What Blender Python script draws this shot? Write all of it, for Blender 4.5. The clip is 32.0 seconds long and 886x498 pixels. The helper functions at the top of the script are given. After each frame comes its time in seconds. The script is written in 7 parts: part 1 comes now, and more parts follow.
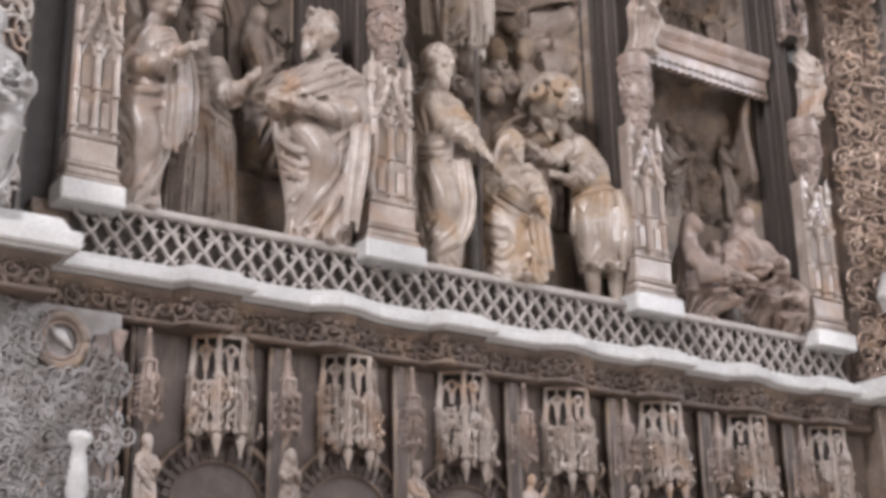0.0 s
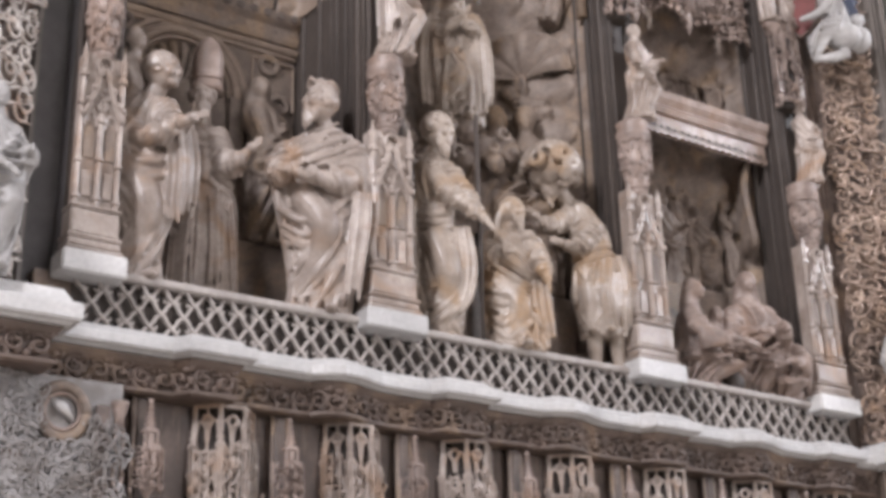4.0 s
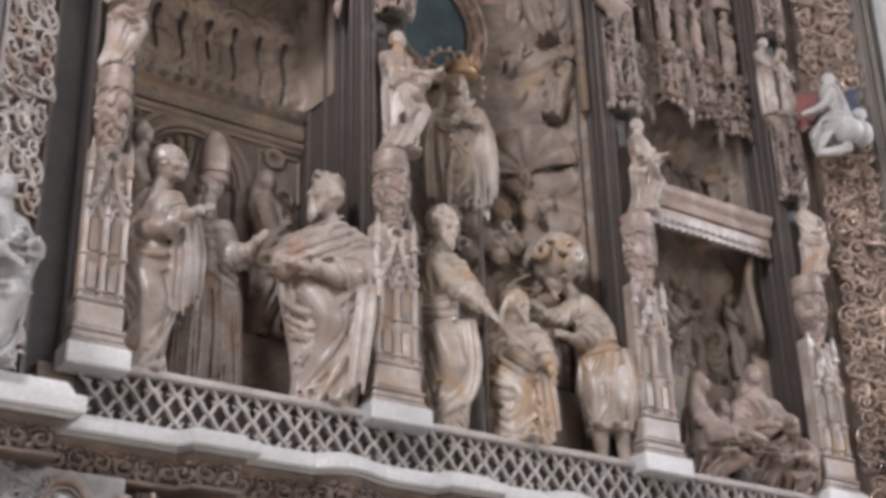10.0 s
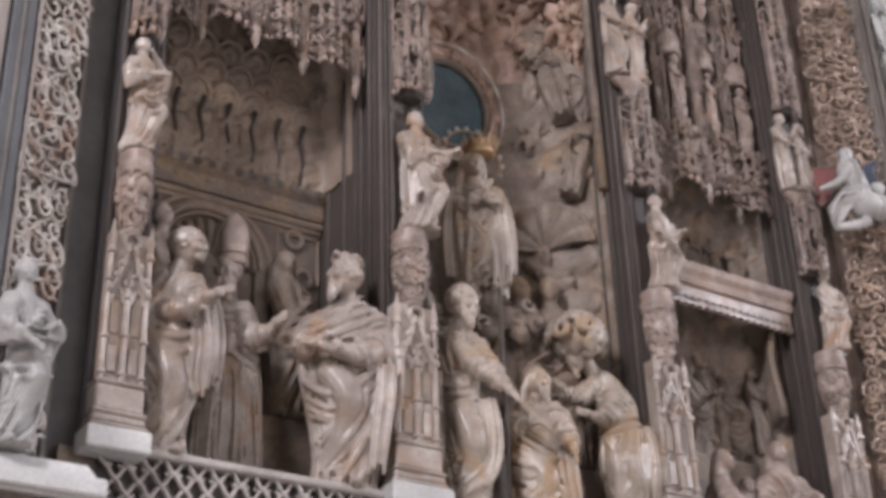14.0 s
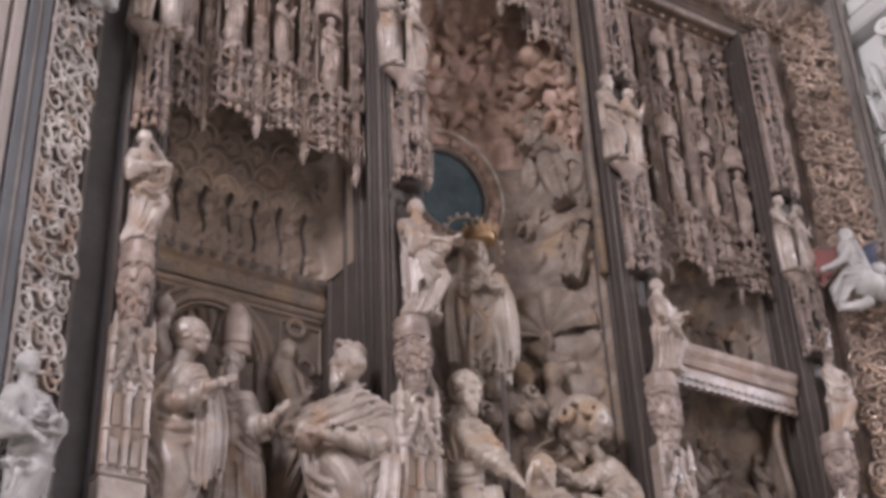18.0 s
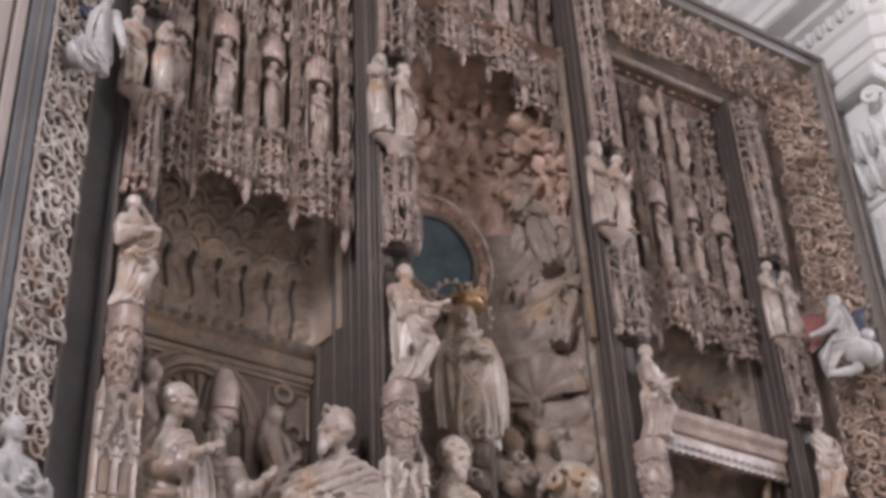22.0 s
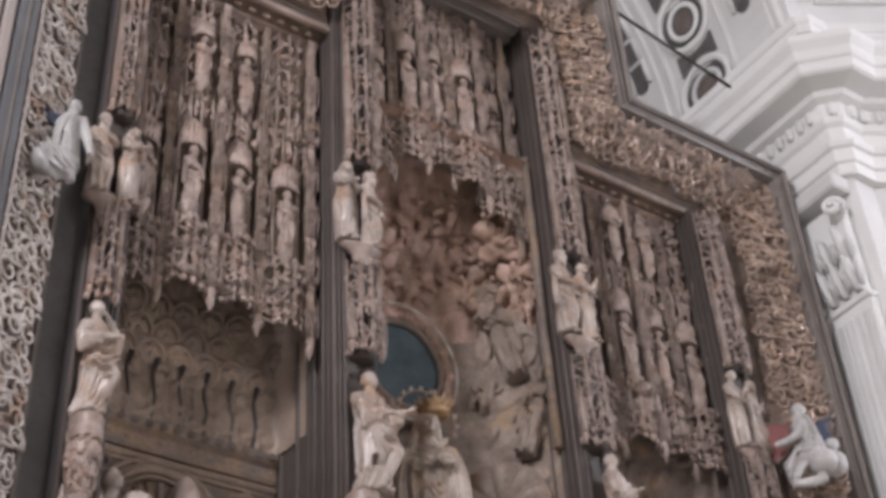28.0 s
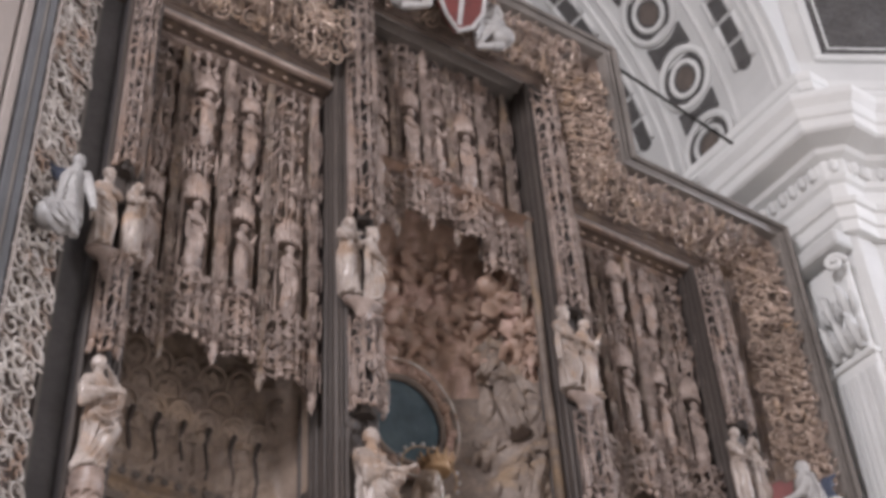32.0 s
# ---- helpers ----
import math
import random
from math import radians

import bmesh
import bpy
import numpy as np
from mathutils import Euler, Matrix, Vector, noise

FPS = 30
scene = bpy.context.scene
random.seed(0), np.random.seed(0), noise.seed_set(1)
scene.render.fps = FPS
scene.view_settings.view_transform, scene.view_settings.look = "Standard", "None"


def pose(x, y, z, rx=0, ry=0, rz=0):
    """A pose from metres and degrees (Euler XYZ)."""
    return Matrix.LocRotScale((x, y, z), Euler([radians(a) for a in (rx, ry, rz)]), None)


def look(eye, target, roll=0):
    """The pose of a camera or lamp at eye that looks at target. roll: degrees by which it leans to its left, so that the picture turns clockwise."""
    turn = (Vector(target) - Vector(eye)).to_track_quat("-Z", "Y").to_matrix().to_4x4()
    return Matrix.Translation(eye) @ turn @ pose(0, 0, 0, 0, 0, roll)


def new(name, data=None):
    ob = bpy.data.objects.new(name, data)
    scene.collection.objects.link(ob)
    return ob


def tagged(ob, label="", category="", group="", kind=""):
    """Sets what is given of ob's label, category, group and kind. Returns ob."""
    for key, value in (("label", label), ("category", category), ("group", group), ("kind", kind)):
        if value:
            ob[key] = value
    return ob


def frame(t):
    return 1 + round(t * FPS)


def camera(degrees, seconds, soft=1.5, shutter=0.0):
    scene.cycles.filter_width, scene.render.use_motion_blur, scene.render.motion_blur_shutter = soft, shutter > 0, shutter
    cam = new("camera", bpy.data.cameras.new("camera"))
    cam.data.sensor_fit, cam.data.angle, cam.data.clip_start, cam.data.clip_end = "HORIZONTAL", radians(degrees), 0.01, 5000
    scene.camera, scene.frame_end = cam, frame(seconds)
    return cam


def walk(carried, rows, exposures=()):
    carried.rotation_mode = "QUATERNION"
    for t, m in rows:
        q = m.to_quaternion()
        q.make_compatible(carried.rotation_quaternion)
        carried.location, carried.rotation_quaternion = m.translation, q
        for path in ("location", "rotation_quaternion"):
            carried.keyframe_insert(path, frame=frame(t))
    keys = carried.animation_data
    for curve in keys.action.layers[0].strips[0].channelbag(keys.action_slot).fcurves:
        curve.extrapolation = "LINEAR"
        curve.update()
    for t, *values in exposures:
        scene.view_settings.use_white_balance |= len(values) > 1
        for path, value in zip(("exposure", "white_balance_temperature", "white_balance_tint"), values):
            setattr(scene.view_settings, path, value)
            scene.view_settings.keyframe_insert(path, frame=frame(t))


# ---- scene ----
# ---------------------------------------------------------------- camera
FOV = 34.27
EYE = (0.0, -8.5, 1.6)
PATH = (
    (0, -34.562, 18.960, -1.078), (0.5, -34.559, 19.318, -1.154), (1, -34.539, 19.656, -1.247), (1.5, -34.520, 20.003, -1.263),
    (2, -34.494, 20.316, -1.399), (2.5, -34.489, 20.680, -1.435), (3, -34.500, 20.996, -1.427), (3.5, -34.534, 21.330, -1.495),
    (5.5, -34.630, 22.543, -1.627), (6, -34.635, 22.852, -1.601), (6.5, -34.646, 23.190, -1.605), (7, -34.671, 23.470, -1.557),
    (7.5, -34.692, 23.769, -1.521), (8, -34.706, 24.036, -1.515), (8.5, -34.700, 24.382, -1.507), (9, -34.665, 24.699, -1.507),
    (9.5, -34.569, 25.045, -1.520), (10, -34.475, 25.354, -1.491), (10.5, -34.324, 25.706, -1.512), (11, -34.166, 26.101, -1.547),
    (11.5, -34.031, 26.504, -1.549), (12, -33.936, 26.921, -1.565), (12.5, -33.867, 27.358, -1.684), (13, -33.816, 27.714, -1.725),
    (13.5, -33.756, 28.120, -1.769), (15.5, -33.735, 29.729, -2.068), (16, -33.799, 30.200, -2.244), (16.5, -33.862, 30.686, -2.438),
    (17, -33.861, 31.073, -2.562), (17.5, -33.833, 31.546, -2.677), (18, -33.793, 31.970, -2.728), (18.5, -33.751, 32.433, -2.701),
    (19, -33.766, 32.756, -2.806), (19.5, -33.825, 33.050, -2.797), (20, -33.913, 33.314, -2.883), (20.5, -34.051, 33.592, -2.920),
    (21, -34.196, 33.876, -2.925), (21.5, -34.351, 34.216, -2.942), (22, -34.474, 34.550, -2.982), (22.5, -34.643, 34.910, -3.014),
    (23, -34.798, 35.226, -3.078), (23.5, -34.964, 35.566, -3.122), (24, -35.108, 35.861, -3.194), (24.5, -35.284, 36.179, -3.240),
    (26.5, -36.107, 37.591, -3.674), (27, -36.267, 37.961, -3.759), (27.5, -36.417, 38.374, -3.868), (28, -36.519, 38.753, -3.927),
    (28.5, -36.591, 39.181, -3.957), (29, -36.627, 39.542, -3.992), (29.5, -36.648, 39.870, -3.976), (30, -36.642, 40.112, -3.958),
    (30.5, -36.653, 40.342, -3.907), (31, -36.640, 40.548, -3.888), (31.5, -36.606, 40.779, -3.821), (32, -36.572, 40.958, -3.798))
cam = camera(FOV, 32.0, soft=4.1)
walk(cam, [(t, pose(*EYE, 90 + pitch, 0, yaw) @ pose(0, 0, 0, 0, 0, roll)) for t, yaw, pitch, roll in PATH],
     exposures=[(0, -0.03, 6190, 15), (7, -0.16, 6180, 16), (9, -0.25, 6130, 14), (13, -0.32, 6140, 15), (16, -0.36, 6230, 21), (20, -0.38, 6250, 21), (24, -0.38, 6230, 18), (32, -0.44, 6190, 17)])

# ---------------------------------------------------------------- light
world = bpy.data.worlds.new("world")
scene.world = world
world.use_nodes = True
wn = world.node_tree.nodes
sky = wn.new("ShaderNodeTexSky")
sky.sky_type, sky.sun_disc = "NISHITA", False
sky.sun_elevation, sky.sun_rotation = radians(42), radians(200)
world.node_tree.links.new(sky.outputs[0], wn["Background"].inputs[0])
wn["Background"].inputs[1].default_value = 0.12
sun = new("sun", bpy.data.lights.new("sun", "SUN"))
sun.data.energy, sun.data.angle, sun.data.color = 4.5, radians(0.5), (1.0, 0.95, 0.88)
sun.matrix_world = look((-6, -20, 24), (0, 0, 0))


def window_light(name, eye, target, w, h, power, tint):
    lamp = new(name, bpy.data.lights.new(name, "AREA"))
    lamp.data.shape, lamp.data.size, lamp.data.size_y = "RECTANGLE", w, h
    lamp.data.energy, lamp.data.color = power, tint
    lamp.matrix_world = look(eye, target)
    return lamp


# daylight in the nave's window openings
window_light("window_light_west", (-9.6, -9, 15.5), (6.5, 0, 8), 2.8, 5.5, 4000, (1.0, 0.97, 0.95))
window_light("window_light_east", (22.6, -11, 14.5), (6.0, 0, 8), 3.6, 5.5, 2500, (0.95, 0.97, 1.0))
window_light("window_light_nave", (6.5, -21.9, 8.0), (6.5, 0, 8), 7.0, 7.0, 1200, (1.0, 0.97, 0.96))

# ---------------------------------------------------------------- materials
def material(name, base, stain, rough=0.6, metal=0.0, scale=3.0, fine=45.0, bump=0.25, patch=None, amount=0.5, spec=0.5, cover=0.56):
    m = bpy.data.materials.new(name)
    m.use_nodes = True
    n, k = m.node_tree.nodes, m.node_tree.links.new
    b = n["Principled BSDF"]
    b.inputs["Roughness"].default_value, b.inputs["Metallic"].default_value = rough, metal
    b.inputs["Specular IOR Level"].default_value = spec
    g = n.new("ShaderNodeNewGeometry")
    o = n.new("ShaderNodeObjectInfo")

    def noise_node(s, detail, rough_):
        t = n.new("ShaderNodeTexNoise")
        t.inputs["Scale"].default_value, t.inputs["Detail"].default_value, t.inputs["Roughness"].default_value = s, detail, rough_
        k(g.outputs["Position"], t.inputs["Vector"])
        return t

    def ramp(src, a, z):
        r = n.new("ShaderNodeMapRange")
        r.inputs["From Min"].default_value, r.inputs["From Max"].default_value = a, z
        k(src, r.inputs["Value"])
        return r.outputs[0]

    def mix(fac, a, z):
        x = n.new("ShaderNodeMix")
        x.data_type = "RGBA"
        k(fac, x.inputs[0])
        for v, sock in ((a, x.inputs[6]), (z, x.inputs[7])):
            if isinstance(v, tuple):
                sock.default_value = (*v, 1)
            else:
                k(v, sock)
        return x.outputs[2]

    big, small = noise_node(scale, 5, 0.6), noise_node(fine, 4, 0.65)
    col = mix(ramp(big.outputs["Fac"], 0.5 - 0.16, 0.5 + 0.16), base, stain)
    if patch:
        third = noise_node(scale * 0.5 + 0.8, 3, 0.5)
        third.inputs["Distortion"].default_value = 0.8
        col = mix(ramp(third.outputs["Fac"], cover - 0.04, cover + 0.14), col, patch)
    speck = ramp(small.outputs["Fac"], 0.3, 0.7)
    dark = tuple(c * (1 - amount) for c in base)
    sm = n.new("ShaderNodeMath")
    sm.operation = "MULTIPLY"
    k(speck, sm.inputs[0])
    sm.inputs[1].default_value = 0.55
    col = mix(sm.outputs[0], col, dark)
    hsv = n.new("ShaderNodeHueSaturation")
    vary = n.new("ShaderNodeMapRange")
    vary.inputs["To Min"].default_value, vary.inputs["To Max"].default_value = 0.86, 1.12
    k(o.outputs["Random"], vary.inputs["Value"])
    k(vary.outputs[0], hsv.inputs["Value"])
    k(col, hsv.inputs["Color"])
    k(hsv.outputs[0], b.inputs["Base Color"])
    rr = n.new("ShaderNodeMapRange")
    rr.inputs["To Min"].default_value, rr.inputs["To Max"].default_value = rough - 0.12, rough + 0.14
    k(big.outputs["Fac"], rr.inputs["Value"])
    k(rr.outputs[0], b.inputs["Roughness"])
    bp = n.new("ShaderNodeBump")
    bp.inputs["Strength"].default_value, bp.inputs["Distance"].default_value = bump, 0.01
    k(small.outputs["Fac"], bp.inputs["Height"])
    k(bp.outputs[0], b.inputs["Normal"])
    return m


ALABASTER = material("alabaster", (0.53, 0.455, 0.405), (0.23, 0.176, 0.142), 0.30, scale=3.6, fine=38, bump=0.3, patch=(0.36, 0.23, 0.145), cover=0.55, amount=0.6)
ALABASTER_WARM = material("golden_alabaster", (0.52, 0.443, 0.378), (0.23, 0.176, 0.135), 0.29, scale=3.6, fine=38, bump=0.3, patch=(0.38, 0.25, 0.145), cover=0.54, amount=0.6)
CARVED = material("carved_alabaster", (0.45, 0.355, 0.308), (0.18, 0.132, 0.11), 0.36, scale=5, fine=34, bump=0.5, patch=(0.35, 0.24, 0.18), amount=0.6)
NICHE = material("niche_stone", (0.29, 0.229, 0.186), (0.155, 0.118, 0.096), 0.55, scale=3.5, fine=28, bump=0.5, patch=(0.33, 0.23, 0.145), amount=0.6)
# Near-black tone puts the shade on piers and in openwork gaps into colour.
PIER = material("shaded_pier_stone", (0.088, 0.071, 0.061), (0.058, 0.046, 0.040), 0.6, scale=1.5, fine=20, bump=0.3)
RUDDY = material("ruddy_relief", (0.42, 0.283, 0.212), (0.22, 0.148, 0.108), 0.45, scale=3, fine=25, bump=0.5, patch=(0.55, 0.385, 0.325), cover=0.52)
# Lighter, ochre copy of the niche stone: bounced light put into colour.
VAULT = material("lit_ochre_vault_stone", (0.36, 0.28, 0.222), (0.22, 0.165, 0.13), 0.5, scale=3, fine=26, bump=0.5, patch=(0.42, 0.31, 0.22), amount=0.5)
TRACERY = material("grey_tracery_stone", (0.52, 0.475, 0.44), (0.34, 0.30, 0.275), 0.5, scale=5, fine=34, bump=0.4)
MARBLE = material("white_marble", (0.70, 0.69, 0.675), (0.50, 0.49, 0.48), 0.4, scale=1.8, fine=30, bump=0.15)
PALE = material("pale_statue", (0.53, 0.515, 0.50), (0.31, 0.295, 0.285), 0.4, scale=2.5, fine=30, bump=0.2)
FRIEZE_BROWN = material("brown_frieze", (0.165, 0.118, 0.094), (0.105, 0.076, 0.06), 0.5, scale=4, fine=30, bump=0.4, patch=(0.27, 0.19, 0.13))
GILT = material("worn_gilding", (0.62, 0.485, 0.395), (0.18, 0.123, 0.096), 0.22, metal=0.4, scale=5, fine=40, bump=0.4, patch=(0.48, 0.33, 0.22), cover=0.6)
# Lighter copy of the gilding: light on the left band put into colour.
GILT_LIT = material("worn_gilding_lit", (0.90, 0.84, 0.785), (0.34, 0.285, 0.245), 0.2, metal=0.0, scale=6, fine=40, bump=0.4, patch=(0.45, 0.28, 0.19))
BACKING = material("dark_backing", (0.17, 0.137, 0.118), (0.11, 0.09, 0.077), 0.7, scale=4, fine=30)
# Dark colour that stands for the shade in the gaps beside the frame.
RECESS_SHADE = material("recess_shade", (0.125, 0.115, 0.115), (0.085, 0.08, 0.08), 0.75, scale=1.5, fine=15, bump=0.1)
FRAME_WOOD = material("grey_brown_frame", (0.23, 0.205, 0.185), (0.14, 0.122, 0.108), 0.32, scale=1.6, fine=22, bump=0.2)
FRAME_GREY = material("grey_blue_frame", (0.125, 0.128, 0.135), (0.085, 0.086, 0.09), 0.42, scale=1.6, fine=22, bump=0.2)
PLASTER = material("white_plaster", (0.67, 0.67, 0.655), (0.57, 0.57, 0.555), 0.75, scale=0.9, fine=18, bump=0.12, amount=0.12)
BEIGE = material("beige_plaster", (0.64, 0.595, 0.55), (0.54, 0.50, 0.46), 0.75, scale=0.8, fine=18, bump=0.12, amount=0.15)
WARM_PLASTER = material("warm_plaster", (0.29, 0.252, 0.228), (0.235, 0.20, 0.18), 0.75, scale=0.9, fine=18, bump=0.12, amount=0.2)
# Grey that stands for shade in the arch openings; also tones the picture.
SHADOW_GREY = material("dark_shade_grey", (0.115, 0.11, 0.108), (0.075, 0.07, 0.068), 0.7)
LOWER = material("dark_lower_stone", (0.125, 0.096, 0.082), (0.082, 0.063, 0.054), 0.5, scale=3, fine=30, bump=0.4, patch=(0.19, 0.145, 0.12))
GREYSTONE = material("weathered_grey_stone", (0.46, 0.44, 0.43), (0.23, 0.21, 0.20), 0.5, scale=5, fine=34, bump=0.5, patch=(0.20, 0.17, 0.15), cover=0.54)
IRON = material("dark_iron", (0.06, 0.055, 0.05), (0.04, 0.035, 0.03), 0.5, metal=0.6)
RED = material("red_paint", (0.19, 0.042, 0.036), (0.12, 0.03, 0.026), 0.5, scale=5)
BLUE = material("dark_blue_wing", (0.06, 0.075, 0.12), (0.035, 0.045, 0.08), 0.55, scale=6)
GOLD = material("bright_gold", (0.46, 0.30, 0.165), (0.28, 0.175, 0.09), 0.38, metal=0.3, scale=6)
PAVING = material("pale_paving", (0.66, 0.62, 0.56), (0.54, 0.50, 0.45), 0.4, scale=1.2)

# The lighter second tone paints streaks of reflection into the glass.
GLASS = material("dark_blue_glass", (0.045, 0.075, 0.095), (0.10, 0.145, 0.165), 0.2, scale=2.2, fine=9, bump=0.15, amount=0.3)


# ---------------------------------------------------------------- mesh helpers
class Geo:
    """Collects vertices and faces of one mesh."""

    def __init__(self):
        self.v, self.f, self.n = [], [], 0

    def add(self, verts, faces):
        verts = np.asarray(verts, float).reshape(-1, 3)
        self.v.append(verts)
        n = self.n
        self.f.extend([tuple(i + n for i in fc) for fc in faces])
        self.n += len(verts)
        return self

    def merge(self, other, m=None):
        v = other.points()
        if m is not None:
            a = np.array(m)
            v = v @ a[:3, :3].T + a[:3, 3]
        return self.add(v, other.f)

    def points(self):
        return np.concatenate(self.v) if self.v else np.zeros((0, 3))

    def box(self, x0, x1, y0, y1, z0, z1, c=0.006):
        c = min(c, (x1 - x0) * 0.4, (y1 - y0) * 0.4, (z1 - z0) * 0.4)
        v, idx = [], {}
        for sx in (0, 1):
            for sy in (0, 1):
                for sz in (0, 1):
                    p = ((x0, x1)[sx], (y0, y1)[sy], (z0, z1)[sz])
                    s = (1 - 2 * sx, 1 - 2 * sy, 1 - 2 * sz)
                    for ax in range(3):
                        q = [p[i] + (0 if i == ax else s[i] * c) for i in range(3)]
                        idx[sx, sy, sz, ax] = len(v)
                        v.append(q)
        f = []
        for ax in range(3):
            a, b = [i for i in range(3) if i != ax]
            for s in (0, 1):
                loop = []
                for u, w in ((0, 0), (1, 0), (1, 1), (0, 1)):
                    k = [0, 0, 0]
                    k[ax], k[a], k[b] = s, u, w
                    loop.append(idx[(*k, ax)])
                f.append(loop)
            for u in (0, 1):
                for w in (0, 1):
                    k0, k1 = [0, 0, 0], [0, 0, 0]
                    k0[ax], k1[ax] = 0, 1
                    k0[a] = k1[a] = u
                    k0[b] = k1[b] = w
                    f.append([idx[(*k0, a)], idx[(*k1, a)], idx[(*k1, b)], idx[(*k0, b)]])
        for sx in (0, 1):
            for sy in (0, 1):
                for sz in (0, 1):
                    f.append([idx[sx, sy, sz, i] for i in range(3)])
        return self.add(v, f)

    def grid(self, p, close_u=False, caps=False):
        """p: rows x columns x 3; columns close on themselves when close_u."""
        p = np.asarray(p, float)
        r, c = p.shape[:2]
        f = []
        for i in range(r - 1):
            for j in range(c if close_u else c - 1):
                j2 = (j + 1) % c
                f.append((i * c + j, i * c + j2, (i + 1) * c + j2, (i + 1) * c + j))
        v = p.reshape(-1, 3)
        if caps:
            v = np.concatenate([v, [p[0].mean(0), p[-1].mean(0)]])
            for j in range(c):
                f.append((r * c, (j + 1) % c, j))
                f.append((r * c + 1, (r - 1) * c + j, (r - 1) * c + (j + 1) % c))
        return self.add(v, f)

    def tube(self, path, radius, n=6, flat=1.0):
        path = np.asarray(path, float)
        rad = np.broadcast_to(np.asarray(radius, float), (len(path),))
        tan = np.gradient(path, axis=0)
        tan /= np.linalg.norm(tan, axis=1)[:, None] + 1e-9
        ref = np.array((0, 1.0, 0)) if abs(tan[:, 1]).mean() < 0.8 else np.array((1.0, 0, 0))
        a = np.cross(tan, ref)
        a /= np.linalg.norm(a, axis=1)[:, None] + 1e-9
        b = np.cross(tan, a)
        th = np.arange(n) / n * 2 * np.pi
        rings = path[:, None] + rad[:, None, None] * (np.cos(th)[None, :, None] * a[:, None] + flat * np.sin(th)[None, :, None] * b[:, None])
        return self.grid(rings, True, True)

    def ball(self, c, r, n=8, m=5, warp=0.0, seed=0):
        r = np.broadcast_to(np.asarray(r, float), (3,))
        la = np.linspace(-np.pi / 2, np.pi / 2, m + 2)[1:-1]
        lo = np.arange(n) / n * 2 * np.pi
        p = np.stack([np.cos(la)[:, None] * np.cos(lo), np.cos(la)[:, None] * np.sin(lo), np.repeat(np.sin(la)[:, None], n, 1)], -1)
        if warp:
            p *= 1 + warp * np.sin(p[..., :1] * 7 + seed) * np.cos(p[..., 1:2] * 6 + seed * 1.7 + p[..., 2:] * 5)
        v = p * r + np.asarray(c)
        self.grid(v, True, False)
        base = self.n - m * n
        top = self.n
        self.add([np.asarray(c) - (0, 0, r[2]), np.asarray(c) + (0, 0, r[2])], [])
        for j in range(n):
            self.f.append((top, base + (j + 1) % n, base + j))
            self.f.append((top + 1, base + (m - 1) * n + j, base + (m - 1) * n + (j + 1) % n))
        return self

    def lathe(self, prof, c=(0, 0, 0), n=12, sx=1.0, sy=1.0, turn=0.0):
        th = np.arange(n) / n * 2 * np.pi + turn
        p = np.array([[(c[0] + r * sx * math.cos(t), c[1] + r * sy * math.sin(t), c[2] + z) for t in th] for r, z in prof])
        return self.grid(p, True, True)

    def sweep(self, path, prof, kind="plan", closed=True):
        """Sweeps prof (u: to the left of the path, w: third axis) along a 2D path with mitred corners. kind plan: (x, y), w = z; face: (x, z), w = y."""
        path = np.asarray(path, float)
        d = np.diff(path, axis=0)
        d /= np.linalg.norm(d, axis=1)[:, None]
        nrm = np.stack([-d[:, 1], d[:, 0]], 1)
        mit = []
        for i in range(len(path)):
            a, b = nrm[max(i - 1, 0)], nrm[min(i, len(nrm) - 1)]
            s = a + b
            mit.append(s / max(s @ a, 0.35))
        prof = np.asarray(prof, float)
        rows = []
        for p, mm in zip(path, mit):
            q = p[None] + prof[:, :1] * mm[None]
            rows.append(np.stack([q[:, 0], q[:, 1], prof[:, 1]], 1) if kind == "plan" else np.stack([q[:, 0], prof[:, 1], q[:, 1]], 1))
        return self.grid(np.array(rows), closed, closed)

    def mesh(self, name, mat, smooth=False):
        me = bpy.data.meshes.new(name)
        me.from_pydata(self.points().tolist(), [], self.f)
        me.materials.append(mat)
        b = bmesh.new()
        b.from_mesh(me)
        bmesh.ops.recalc_face_normals(b, faces=b.faces)
        b.to_mesh(me)
        b.free()
        if smooth:
            me.polygons.foreach_set("use_smooth", [True] * len(me.polygons))
        return me


def thing(name, geo, mat, label, category, m=None, group="", kind="", smooth=False):
    """A top-level thing: a mesh, or an Empty when geo is None."""
    ob = new(name, None if geo is None else geo if isinstance(geo, bpy.types.Mesh) else geo.mesh(name, mat, smooth))
    if m is not None:
        ob.matrix_basis = m
    return tagged(ob, label, category, group, kind)


def part(name, geo, mat, parent, label="", m=None, smooth=False, kind=""):
    ob = new(name, geo if isinstance(geo, bpy.types.Mesh) else geo.mesh(name, mat, smooth))
    ob.parent = parent
    if m is not None:
        ob.matrix_basis = m
    return tagged(ob, label, kind=kind)


def sculpt(geo, name, mat, voxel, smooth=4):
    """Fuses overlapping closed forms into one carved surface."""
    ob = new(name, geo.mesh(name, mat))
    r = ob.modifiers.new("remesh", "REMESH")
    r.mode, r.voxel_size, r.use_smooth_shade = "VOXEL", voxel, True
    if smooth:
        s = ob.modifiers.new("smooth", "SMOOTH")
        s.factor, s.iterations = 0.4, smooth
    dg = bpy.context.evaluated_depsgraph_get()
    me = bpy.data.meshes.new_from_object(ob.evaluated_get(dg))
    me.name = name
    old = ob.data
    bpy.data.objects.remove(ob)
    bpy.data.meshes.remove(old)
    me.materials.clear()
    me.materials.append(mat)
    return me


